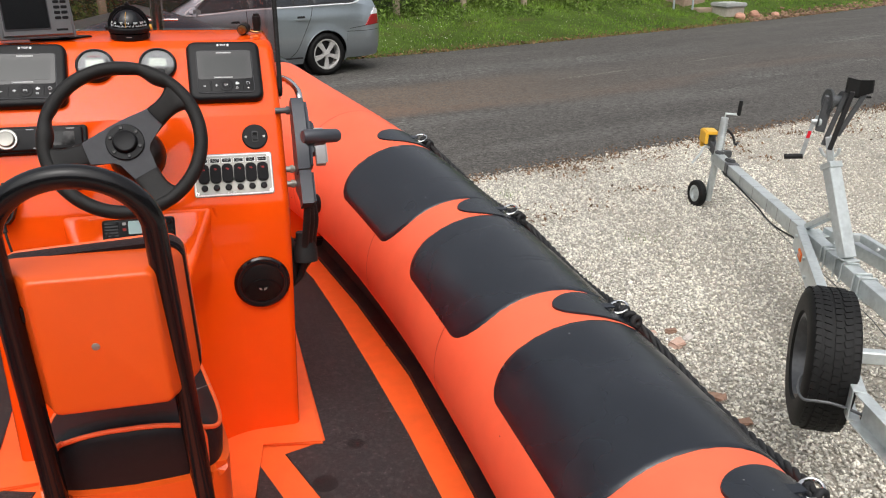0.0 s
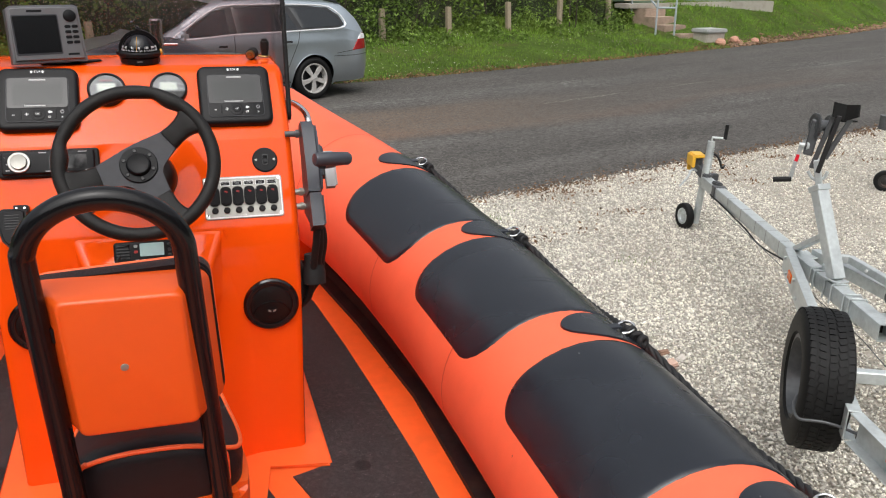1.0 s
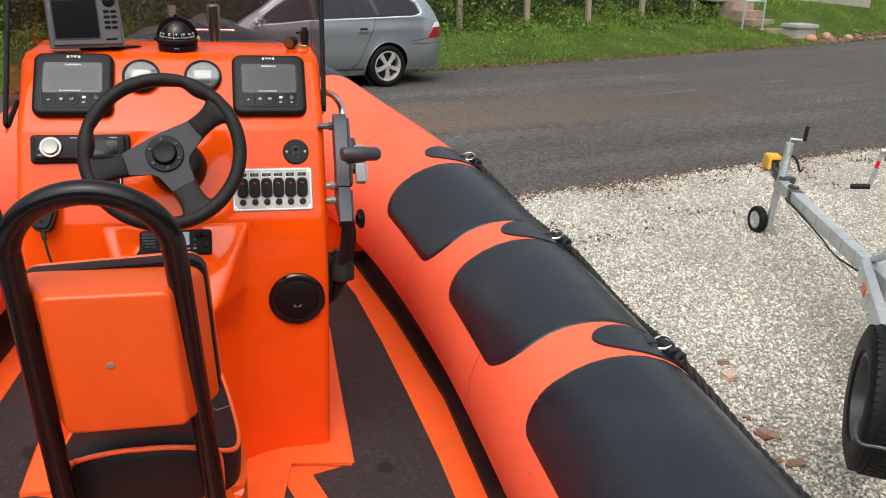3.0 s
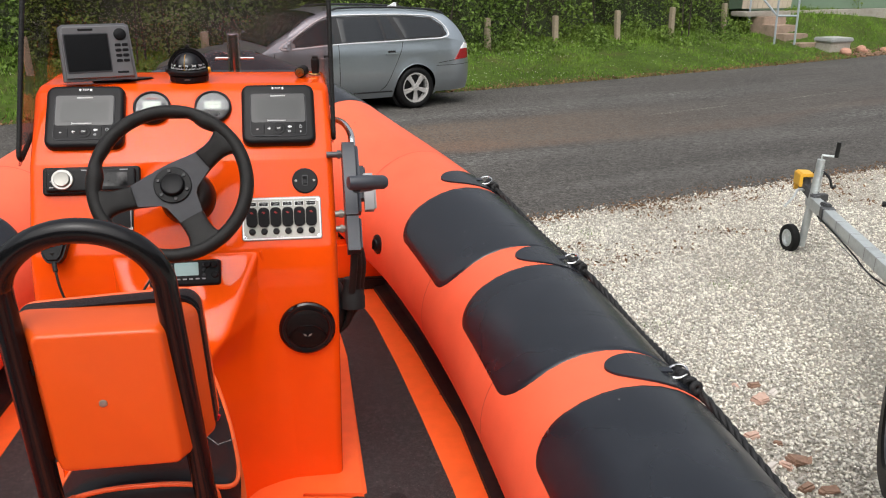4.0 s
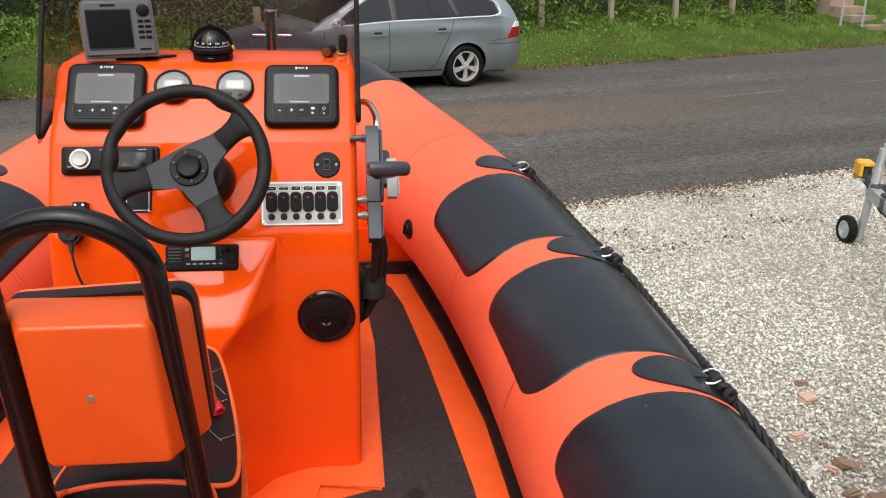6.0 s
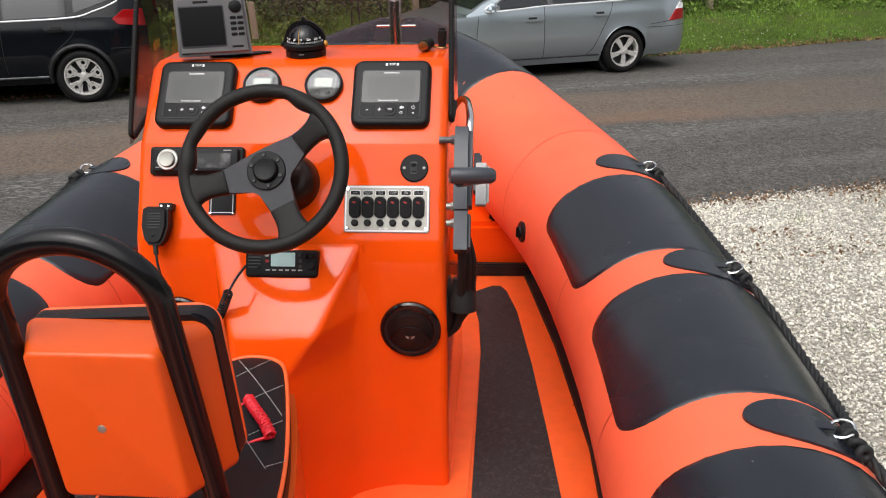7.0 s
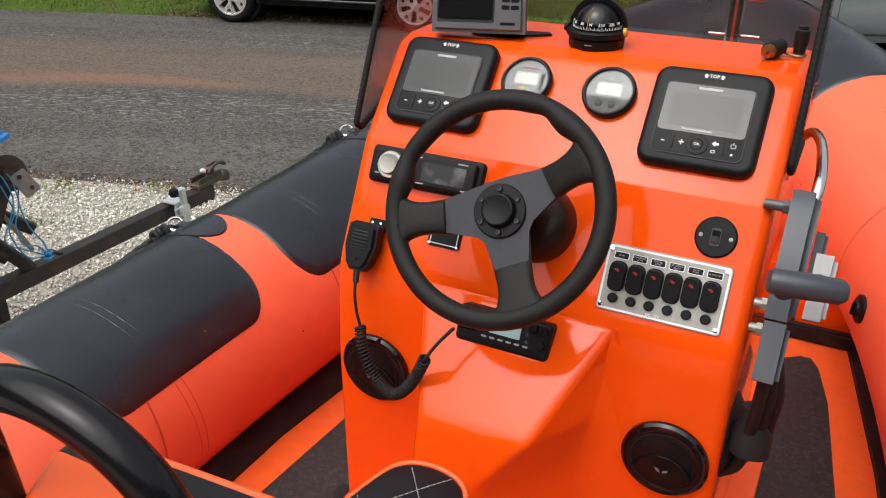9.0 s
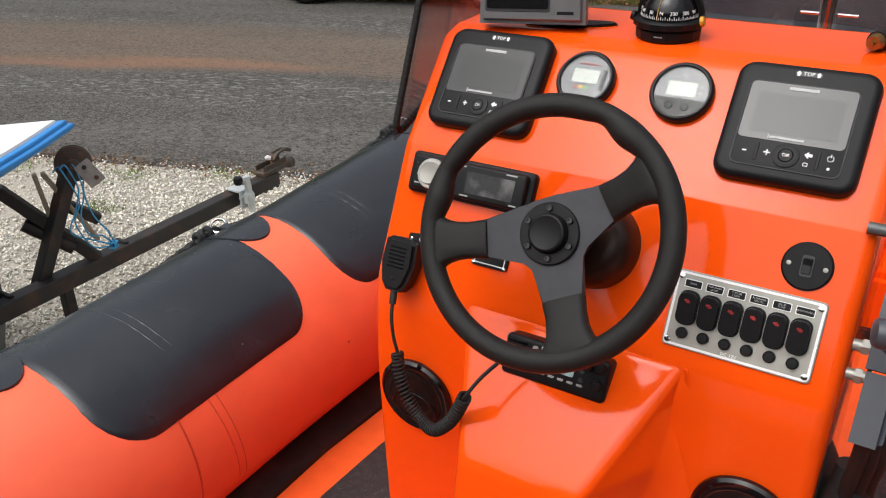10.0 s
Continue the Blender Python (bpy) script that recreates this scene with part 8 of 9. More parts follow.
solo(lambda b: lathe(b, [(0.0, 0.0), (0.013, 0.003), (0.015, 0.02), (0.009, 0.034), (0, 0.036)], 14, T(C0 + Vector((0.0, -0.025, 0.125))) @ Matrix.Rotation(radians(65), 4, "X")), "coupling_catch", M_WHITE, OT, "pale catch")
for k in range(3):
    solo(lambda b, k=k: cyl(b, C0 + Vector((0.0, -0.09 + 0.05 * k, -0.065)), C0 + Vector((0.0, -0.09 + 0.05 * k, -0.038)), 0.011, segs=6), "coupling_bolt", M_STEELBLACK, OT)
CLP = Vector((-2.86, 1.97, 0.385))
solo(lambda b: (box(b, (0.10, 0.085, 0.012), CLP + Vector((0.015, 0, 0.050)), 0.003), box(b, (0.012, 0.085, 0.10), CLP + Vector((0.062, 0, 0.0)), 0.003), box(b, (0.045, 0.05, 0.06), CLP + Vector((0.09, 0.0, 0.01)), 0.005), cyl(b, CLP + Vector((0.07, -0.05, 0.02)), CLP + Vector((0.07, 0.05, 0.02)), 0.008, segs=8)), "jockey_clamp", M_GALV, OT, "bright steel jockey clamp")
solo(lambda b: cyl(b, CLP + Vector((0.09, 0.012, -0.07)), CLP + Vector((0.085, 0.0, 0.135)), 0.019, segs=20), "clamp_tube", M_GALV, OT)
solo(lambda b: cyl(b, CLP + Vector((0.085, 0.0, 0.115)), CLP + Vector((0.08, -0.05, 0.125)), 0.009, segs=10), "clamp_arm", M_GALV, OT)
solo(lambda b: lathe(b, [(0.0, -0.012), (0.020, -0.008), (0.026, 0.006), (0.026, 0.022), (0.021, 0.032), (0, 0.034)], 18, T(CLP + Vector((0.08, -0.055, 0.115)))), "clamp_knob", M_BLACK, OT, "black round knob")
solo(lambda b: beam(b, (-2.90, 0.78, 0.38), (-2.86, 1.046, 0.90), 0.07, 0.055), "winch_post", M_STEELBLACK, OT)
solo(lambda b: beam(b, (-3.02, 0.775, 0.825), (-2.85, 1.06, 0.41), 0.065, 0.05), "post_brace", M_STEELBLACK, OT)
solo(lambda b: beam(b, (-2.90, 0.99, 0.70), (-2.84, 1.10, 0.60), 0.05, 0.05), "bow_arm", M_STEELBLACK, OT)
solo(lambda b: cyl(b, (-2.99, 0.83, 0.645), (-2.87, 0.965, 0.50), 0.03, segs=14), "cross_bar", M_STEELBLACK, OT)
DR = Vector((-2.86, 1.05, 0.885))
DA = Vector((0.80, -0.55, 0.2)).normalized()
solo(lambda b: [cyl(b, DR + DA * o_, DR + DA * (o_ + 0.010), 0.078, segs=30) for o_ in (-0.05, 0.02)] + [cyl(b, DR - DA * 0.05, DR + DA * 0.02, 0.045, segs=20)], "winch_drum", M_DRUM, OT, "brown worn winch drum")
for k in range(5):
    e_ = DA.orthogonal().normalized()
    q_ = DR + 0.052 * (math.cos(1.26 * k) * e_ + math.sin(1.26 * k) * DA.cross(e_))
    solo(lambda b, q_=q_: cyl(b, q_ + DA * 0.028, q_ + DA * 0.034, 0.010, segs=12), "drum_rivet", M_RUST, OT)
solo(lambda b: cyl(b, DR + DA * 0.03, DR + DA * 0.045, 0.022, segs=16), "drum_hub", M_DRUM, OT)
PLM = Matrix.Translation(DR + DA * 0.055 + Vector((0.03, 0.05, -0.05))) @ DA.to_track_quat("Z", "Y").to_matrix().to_4x4() @ Matrix.Rotation(radians(30), 4, "Z")
solo(lambda b: slab(b, outline(0.075, 0.115, 0.008, 3), 0, 0.006, PLM, 0.001), "winch_plate", M_DRUMPLATE, OT)
for x_, y_ in ((0.0, 0.035), (0.01, -0.03)):
    solo(lambda b, x_=x_, y_=y_: cyl(b, PLM @ Vector((x_, y_, 0.006)), PLM @ Vector((x_, y_, 0.018)), 0.010, segs=10), "plate_bolt", M_STEELBLACK, OT)
solo(lambda b: beam(b, (-2.915, 0.93, 0.87), (-2.835, 1.07, 0.51), 0.035, 0.02), "timber_strut", M_WOOD, OT, "pale timber strut")
solo(lambda b: beam(b, (-2.93, 0.90, 0.87), (-2.92, 0.92, 0.66), 0.045, 0.02), "timber_strut", M_WOOD, OT, "pale timber strut")
random.seed(4)
for k in range(4):
    y0 = 0.95 + 0.03 * k
    q = [Vector((-2.865, y0, 0.875)), Vector((-2.835, y0 + 0.01, 0.90)), Vector((-2.815, y0 + 0.02, 0.86))]
    q += [Vector((-2.815 + random.uniform(-0.02, 0.02), y0 + 0.03 + 0.07 * math.sin(j * 1.1 + 1.3 * k) * (j / 3), 0.86 - (0.075 + 0.012 * k) * j)) for j in range(1, 4)]
    q += [Vector((-2.81, 1.02 + 0.03 * k, 0.50 + 0.015 * k)), Vector((-2.82, 1.12 + 0.008 * k, 0.46))]
    solo(lambda b, q=q: sweep(b, smooth_line(q, 8), 0.0036, 6), "blue_twine", M_BLUEROPE, OT, "loose blue twine", 80)
solo(lambda b: [sweep(b, [Vector((-2.815, 1.13, 0.45)) + Vector((0.012 * math.cos(a), 0.022 * math.sin(a) * math.cos(k), 0.022 * math.sin(a) * math.sin(k) + 0.008 * k)) for a in [2 * math.pi * j / 12 for j in range(12)]], 0.005, 6, closed=True) for k in range(4)], "twine_knot", M_BLUEROPE, OT, "knot of blue twine", 80)
for y in (0.62, 1.22):
    solo(lambda b, y=y: box(b, (0.085, 0.02, 0.09), (-2.885, y, 0.385), 0.003), "u_bolt", M_STEELBLACK, OT)
for y in (0.90, 0.4):
    solo(lambda b, y=y: beam(b, (-2.91, y, 0), (-2.91, y, 0.35), 0.05, 0.05), "prop_stand", M_STEELBLACK, OT)

DN = thing("dinghy", T((-0.04, 0.01, -0.055)), "blue and white dinghy bow under a grey cover", "dinghy")
bm = B()
tip = Vector((-2.78, 1.02, 1.12))
bow_r = smooth_line([tip, (-2.60, 0.62, 1.105), (-2.47, 0.10, 1.08), (-2.40, -1.2, 1.05)], 6)
bow_l = smooth_line([tip, (-3.18, 0.62, 1.105), (-3.50, 0.10, 1.08), (-3.75, -1.2, 1.05)], 6)
deckp = bow_r + bow_l[:0:-1]
cen = Vector((-3.12, -0.5, 1.09))
top = [bm.verts.new(cen + (v - cen) * 0.975 + Vector((0, 0, 0.040))) for v in deckp]
bm.faces.new(top)
mid2 = [bm.verts.new(v + Vector((0, 0, -0.02))) for v in deckp]
for k in range(len(top)):
    bm.faces.new((top[k], top[(k + 1) % len(top)], mid2[(k + 1) % len(top)], mid2[k]))
part("foredeck", bm, M_HULLWHITE, DN, "white foredeck")
bm = B()
cen = Vector((-3.12, -0.5, 1.09))
hull_rows = []
for f, dz in ((0.95, 0.028), (1.0, 0.030), (1.005, 0.026), (1.006, 0.012), (1.020, 0.010), (1.024, 0.004), (1.022, -0.012), (0.99, -0.032), (0.90, -0.085), (0.80, -0.14), (0.62, -0.24), (0.4, -0.34)):
    hull_rows.append([bm.verts.new(Vector((cen.x + (v.x - cen.x) * f, cen.y + (v.y - cen.y) * f, v.z + dz))) for v in deckp])
for a, b in zip(hull_rows, hull_rows[1:]):
    for k in range(len(a)):
        bm.faces.new((a[k], a[(k + 1) % len(a)], b[(k + 1) % len(a)], b[k]))
part("hull", bm, M_HULLBLUE, DN, "blue hull and gunwale", smooth=50)
bm = B()
rows2 = []
for k in range(9):
    z = 0.92 - 0.105 * k
    rows2.append([bm.verts.new((x + 0.012 * math.sin(7 * z + 3 * x), y + o * 0.07 * math.sin(math.pi * k / 8) + 0.015 * noise.noise((x * 4, z * 5, 0)), z)) for x, y, o in ((-2.35, -0.9, 0), (-2.45, -0.35, 0), (-2.60, 0.15, 0.3), (-2.80, 0.45, 0.7), (-3.02, 0.62, 1), (-3.13, 0.62, 1), (-3.4, 0.5, 0.5), (-3.8, 0.2, 0))])
for a, b in zip(rows2, rows2[1:]):
    for k in range(7):
        bm.faces.new((a[k], a[k + 1], b[k + 1], b[k]))
cv = part("cover", bm, M_COVER, DN, "grey canvas cover hanging down", smooth=60)
cv.modifiers.new("thick", "SOLIDIFY").thickness = 0.006
bm = B()
box(bm, (1.0, 0.3, 0.5), (-3.15, -0.8, 0.27), 0.01)
part("chock", bm, M_WOOD, DN)

# ---- timber posts along the verge ----
LEAN = Matrix.Rotation(radians(-2.6), 4, "Y")
posts = None
random.seed(7)
for k, (x, y, h) in enumerate(((-3.9, 12.6, 0.62), (-1.2, 13.7, 0.60), (1.6, 14.9, 0.60), (4.60, 16.28, 0.66), (6.50, 17.35, 0.64), (8.43, 18.28, 0.71), (10.23, 19.04, 0.76), (12.25, 20.0, 0.86))):
    pm = Matrix.Translation((x, y, ground_z(x, y) - 0.08)) @ LEAN @ Matrix.Rotation(radians(20 + random.uniform(-6, 6)), 4, "Z") @ Matrix.Rotation(radians(random.uniform(-2, 2)), 4, "X")
    if posts is None:
        posts = thing("verge_post", pm, "weathered square timber post in the grass verge", "post", "timber posts along the verge")
        solo(lambda b: slab(b, outline(0.115, 0.115, 0.008, 2), 0, 0.68, None, 0.012), "post_shaft", M_WOOD, posts)
    else:
        c2 = copy_thing(posts, pm @ Matrix.Diagonal((1, 1, (h + 0.08) / 0.68, 1)))

# ---- steps, rail, shed and cabinet at the bank ----
SX, SY = 14.0, 19.2
M_STEP = mat("weathered_step", (0.34, 0.25, 0.19), 0.85, var=0.25, scale=20, bump=0.4, bscale=120, tint=(0.18, 0.15, 0.10), tint_amount=0.6)
sd = Vector((math.cos(radians(20)), math.sin(radians(20)), 0))
stp = thing("garden_steps", T((SX, SY, 0.12)) @ Matrix.Rotation(radians(20), 4, "Z"), "four weathered concrete steps up the bank", "steps")
for k in range(4):
    bm = B()
    wide_, x_, top_ = (1.6, 0.95, 0.20) if k == 0 else (1.0, 0.58, 0.20 + 0.21 * k)
    box(bm, (wide_, 0.62 if k == 0 else 0.46, top_), (x_, 0.20 if k == 0 else 0.25 + 0.40 * k, top_ / 2), 0.02)
    part("step", bm, M_STEP, stp)
hr = thing("handrail", T((SX, SY, 0.14)) @ Matrix.Rotation(radians(20), 4, "Z") @ LEAN, "pale blue-grey tubular handrail beside the steps", "handrail")
for nm, pts in (("rail_post", [(0.0, 0.02, 0.15), (0.0, 0.02, 1.55)]), ("rail_post", [(-0.36, 0.40, 0.1), (-0.36, 0.40, 1.5)]), ("rail_post", [(-0.10, 1.55, 0.6), (-0.10, 1.55, 2.25)]),
                ("top_rail", [(0.0, 0.02, 1.47), (-0.36, 0.40, 1.47)]), ("top_rail", [(-0.36, 0.40, 1.47), (-0.10, 1.55, 2.2)]), ("middle_rail", [(0.0, 0.02, 0.92), (-0.36, 0.40, 0.92)]), ("middle_rail", [(-0.36, 0.40, 0.92), (-0.10, 1.55, 1.68)])):
    solo(lambda b, pts=pts: sweep(b, pts, 0.028, 10), nm, M_RAILBLUE, hr, "", 60)
shed = thing("green_shed", T((14.9, 21.5, 0.85)) @ Matrix.Rotation(radians(22), 4, "Z"), "green painted shed with beige doors on a low concrete plinth", "shed")
solo(lambda b: box(b, (6.2, 4.5, 0.70), (3.3, 2.0, -0.1), 0.02), "plinth", M_CONCRETE, shed)
solo(lambda b: box(b, (2.3, 0.55, 0.14), (-0.9, -0.05, 0.17), 0.02), "landing", M_CONCRETE, shed)
solo(lambda b: box(b, (7.6, 4.0, 2.6), (2.4, 2.0, 1.55), 0.02), "shed_wall", M_SHEDGREEN, shed)
solo(lambda b: box(b, (8.0, 4.4, 0.14), (2.4, 2.0, 2.9), 0.03), "roof", M_STEELGREY, shed)
for k in range(10):
    solo(lambda b, k=k: box(b, (0.215, 0.03, 2.1), (-1.75 + 0.225 * k, -0.008, 1.36), 0.006), "door_board", M_SHEDBEIGE, shed)
cb = thing("utility_cabinet", T((15.2, 19.25, ground_z(15.2, 19.25) - 0.05)) @ Matrix.Rotation(radians(18), 4, "Z"), "low grey utility cabinet in the grass", "cabinet")
solo(lambda b: box(b, (0.85, 0.50, 0.30), (0, 0, 0.15), 0.02), "cabinet_body", M_CONCRETE, cb)
solo(lambda b: box(b, (0.95, 0.60, 0.12), (0, 0, 0.34), 0.03), "lid", M_GREYSTONE, cb)
random.seed(11)
for x, y, s in ((15.35, 18.85, 0.15), (16.2, 19.35, 0.17), (17.2, 19.7, 0.12)):
    st_ = thing("verge_stone", T((x, y, ground_z(x, y) + s * 0.35)), "pinkish rough stone at the road edge", "stone", "stones by the cabinet")
    bm = B()
    bmesh.ops.create_icosphere(bm, subdivisions=2, radius=s)
    for v in bm.verts:
        v.co *= 1 + 0.35 * noise.noise(v.co * 6 + Vector((x, y, 0)))
        v.co.z *= 0.8
    part("stone", bm, M_BRICKPINK, st_, smooth=0)
# loose brick pieces and larger stones in the gravel
M_BRICKPALE = mat("pale_pink_brick", (0.56, 0.38, 0.30), 0.85, var=0.25, scale=40, bump=0.4, bscale=150)
M_BRICKBROWN = mat("brown_brick", (0.27, 0.165, 0.115), 0.85, var=0.3, scale=40, bump=0.4, bscale=150)
M_STONEPALE = mat("pale_stone", (0.62, 0.57, 0.52), 0.85, var=0.2, scale=40, bump=0.4, bscale=150)
PINK = (M_BRICKPALE, "brick_piece", "broken pinkish brick piece lying on the gravel", "brick", "brick pieces on the gravel")
BROWN = (M_BRICKBROWN, "brick_piece", "broken brown brick piece lying on the gravel", "brick", "brick pieces on the gravel")
PALE = (M_STONEPALE, "stone", "large pale stone lying on the gravel", "stone", "larger stones on the gravel")
for x, y, s, a, (mt, nm, lb, ct, gp) in ((2.604, 1.57, 0.053, 10, PINK), (2.718, 1.636, 0.033, 30, PALE), (2.658, 1.72, 0.033, 0, BROWN), (2.556, 1.741, 0.022, 60, PINK),
                                         (2.47, 1.011, 0.050, -15, BROWN), (2.312, 0.987, 0.036, 50, PALE), (2.39, 0.99, 0.031, 120, PINK), (2.344, 0.855, 0.027, 80, PALE),
                                         (2.38, 0.813, 0.036, 20, BROWN), (2.478, 0.777, 0.043, 5, BROWN), (2.377, 1.245, 0.039, 15, PINK), (2.465, 1.175, 0.026, 140, BROWN)):
    bk = thing(nm, T((x, y, s * 0.22 + 0.010)) @ Matrix.Rotation(radians(a), 4, "Z"), lb, ct, gp)
    bm = B()
    box(bm, (s * 2, s * 1.1, s * 0.8), (0, 0, 0), s * 0.22, 2)
    for v in bm.verts:
        v.co += 0.55 * s * noise.noise_vector(v.co * 22 + Vector((x * 9, y * 9, 0)))
    part("fragment", bm, mt, bk, smooth=0)
# ---- things nobody could count ----
M_RUBBLE = mat("earth_and_stone", (0.20, 0.12, 0.075), 0.9, var=0.4, scale=20, bump=0.4, bscale=80, per="island", tint=(0.42, 0.24, 0.16), tint_amount=0.7)
rng = np.random.default_rng(5)


def stuff_mesh(name, verts, faces, material, label, category, smooth=False):
    me = bpy.data.meshes.new(name)
    nv, nf, k = len(verts), len(faces), faces.shape[1]
    me.vertices.add(nv)
    me.vertices.foreach_set("co", verts.astype(np.float32).ravel())
    me.loops.add(nf * k)
    me.loops.foreach_set("vertex_index", faces.astype(np.int32).ravel())
    me.polygons.add(nf)
    me.polygons.foreach_set("loop_start", np.arange(0, nf * k, k, dtype=np.int32))
    me.polygons.foreach_set("loop_total", np.full(nf, k, dtype=np.int32))
    me.update(calc_edges=True)
    me.materials.append(material)
    if smooth:
        me.polygons.foreach_set("use_smooth", np.ones(nf, dtype=bool))
    return tagged(new(name, me), label, category, kind="stuff")


def scatter(name, shape_v, shape_f, places, sizes, material, label, category, squash=(1, 1, 0.7), jitter=0.25, tilt=True):
    """Many jittered copies of one small shape in one mesh."""
    n, v = len(places), len(shape_v)
    base = np.repeat(shape_v[None], n, 0) * (1 + jitter * rng.uniform(-1, 1, (n, v, 1)))
    a = rng.uniform(0, 2 * np.pi, n)
    if tilt:
        q = rng.normal(size=(n, 4))
        q[:, 1:3] *= 0.5
        q /= np.linalg.norm(q, axis=1, keepdims=True)
        w, x, y, z = q.T
        rot = np.stack([np.stack([1 - 2 * (y * y + z * z), 2 * (x * y - z * w), 2 * (x * z + y * w)], -1),
                        np.stack([2 * (x * y + z * w), 1 - 2 * (x * x + z * z), 2 * (y * z - x * w)], -1),
                        np.stack([2 * (x * z - y * w), 2 * (y * z + x * w), 1 - 2 * (x * x + y * y)], -1)], 1)
        base = np.einsum("nij,nvj->nvi", rot, base * rng.uniform(0.7, 1.3, (n, 1, 3)))
    else:
        c, s = np.cos(a)[:, None], np.sin(a)[:, None]
        base = np.stack([base[..., 0] * c - base[..., 1] * s, base[..., 0] * s + base[..., 1] * c, base[..., 2]], -1)
    pts = base * np.array(squash) * sizes[:, None, None] + places[:, None]
    faces = (shape_f[None] + (np.arange(n) * v)[:, None, None]).reshape(-1, shape_f.shape[1])
    return stuff_mesh(name, pts.reshape(-1, 3), faces, material, label, category)


def vnear(x):
    return 4.22 + 0.325 * x


def vfar(x):
    return 11.6 + 0.385 * x + np.where(x > 0, 0.004 * x * x, 0)


def vsteep(x, d):
    return np.clip((x - 13.6) / 1.6, 0, 1) * 0.36 * np.clip(np.minimum(d, 3.2) - 1.1, 0, None)


OCT_V = np.array([(1, 0, 0), (-1, 0, 0), (0, 1, 0), (0, -1, 0), (0, 0, 1), (0, 0, -1), (0.6, 0.6, 0.5), (-0.6, 0.6, -0.4)], float)
OCT_F = np.array([(0, 6, 4), (6, 2, 4), (2, 1, 4), (1, 3, 4), (3, 0, 4), (6, 0, 2), (2, 7, 1), (0, 3, 5), (3, 1, 5), (0, 5, 2), (5, 7, 2), (5, 1, 7)])
CHIP_V = np.array([(1, 0.1, 0.3), (-0.95, 0, 0.25), (0.1, 0.8, 0.35), (-0.1, -0.85, 0.3), (0.35, 0.1, 0.8), (-0.35, -0.1, 0.75), (0, 0, -0.8)], float)
CHIP_F = np.array([(0, 2, 4), (2, 5, 4), (2, 1, 5), (1, 3, 5), (3, 4, 5), (3, 0, 4), (0, 6, 2), (2, 6, 1), (1, 6, 3), (3, 6, 0)])
# gravel, densest beside the boat
plots = []
for x0, x1, y0, y1, per in ((1.0, 3.2, -1.2, 5.3, 5200), (3.2, 5.6, -0.6, 6.1, 3300), (5.6, 10.0, 2.4, 7.6, 1200), (-4.6, -1.5, -0.2, 3.9, 2900), (-7.5, -4.6, 0.6, 2.9, 900), (-5.0, 5.5, -4.5, -1.2, 150), (-1.5, 1.0, -0.9, 3.9, 200)):
    n = int((x1 - x0) * (y1 - y0) * per)
    p = np.stack([rng.uniform(x0, x1, n), rng.uniform(y0, y1, n)], -1)
    edge_ = vnear(p[:, 0]) - 0.02 + 0.05 * rng.normal(size=n)
    plots.append(p[p[:, 1] < edge_])
p = np.concatenate(plots)
sz = 0.0062 + 0.0085 * rng.random(len(p)) ** 1.6
sz *= np.where(rng.random(len(p)) < 0.02, 1.5, 1.0)
scatter("gravel_stones", CHIP_V, CHIP_F, np.c_[p, 0.004 + 0.010 * rng.random(len(p))], sz * 0.95, M_STONE, "pale crushed limestone chippings", "gravel", (1, 1, 0.85), 0.3)
# dead leaves and grit along the asphalt edge
n = 5200
x = rng.uniform(-6, 12, n)
y = vnear(x) + (0.09 + 0.06 * np.clip(np.sin(x * 1.7), 0, 1)) * rng.normal(size=n) - 0.04
LEAF_V = np.array([(-1, 0, 0), (0, -0.45, 0.12), (1, 0, 0), (0, 0.45, 0.12)], float)
LEAF_F = np.array([(0, 1, 2), (0, 2, 3)])
scatter("leaf_litter", LEAF_V, LEAF_F, np.c_[x, y, 0.016 + 0.012 * rng.random(n)], 0.007 + 0.012 * rng.random(n), M_LITTER, "brown leaf litter along the road edge", "leaves", (1, 1, 1), 0.3)
n = 5200
x = rng.uniform(-9, 22, n)
y = vfar(x) + np.abs(0.16 * rng.normal(size=n)) * np.where(x > 14, 2.5, 1.0) - 0.06
scatter("verge_litter", LEAF_V, LEAF_F, np.c_[x, y, 0.02 + 0.15 * np.clip(y - vfar(x), 0, 9) + 0.012 * rng.random(n)], 0.014 + 0.025 * rng.random(n), M_LITTER, "dead leaves and earth along the far road edge", "leaves", (1, 1, 1), 0.3)
# earth clods and broken stone where the bank meets the road
n = 1100
x = rng.uniform(15.5, 30, n)
d = np.abs(0.30 * rng.normal(size=n))
scatter("edge_rubble", OCT_V, OCT_F, np.c_[x, vfar(x) + d / 0.93, 0.17 * d + 0.02], 0.02 + 0.06 * rng.random(n) ** 2, M_RUBBLE, "earth clods and broken pink stone at the road edge", "rubble", (1, 1, 0.7), 0.3)
# faded pale line that has flaked off the asphalt
n = 2400
x = np.concatenate([rng.uniform(5.5, 11.0, n // 3), rng.uniform(13.2, 22.0, n - n // 3)])
y = 7.56 + 0.449 * x + 0.025 * rng.normal(size=n)
keep = np.sin(x * 2.1) + 0.6 * np.sin(x * 5.3 + 1) + 0.8 * rng.normal(size=n) > 0.1
x, y = x[keep], y[keep]
scatter("faded_road_line", LEAF_V, LEAF_F, np.c_[x, y, np.full(len(x), 0.0155)], 0.008 + 0.014 * rng.random(len(x)), M_FADED, "flaked remains of a pale line on the asphalt", "road marking", (1, 1, 0.05), 0.3, tilt=False)
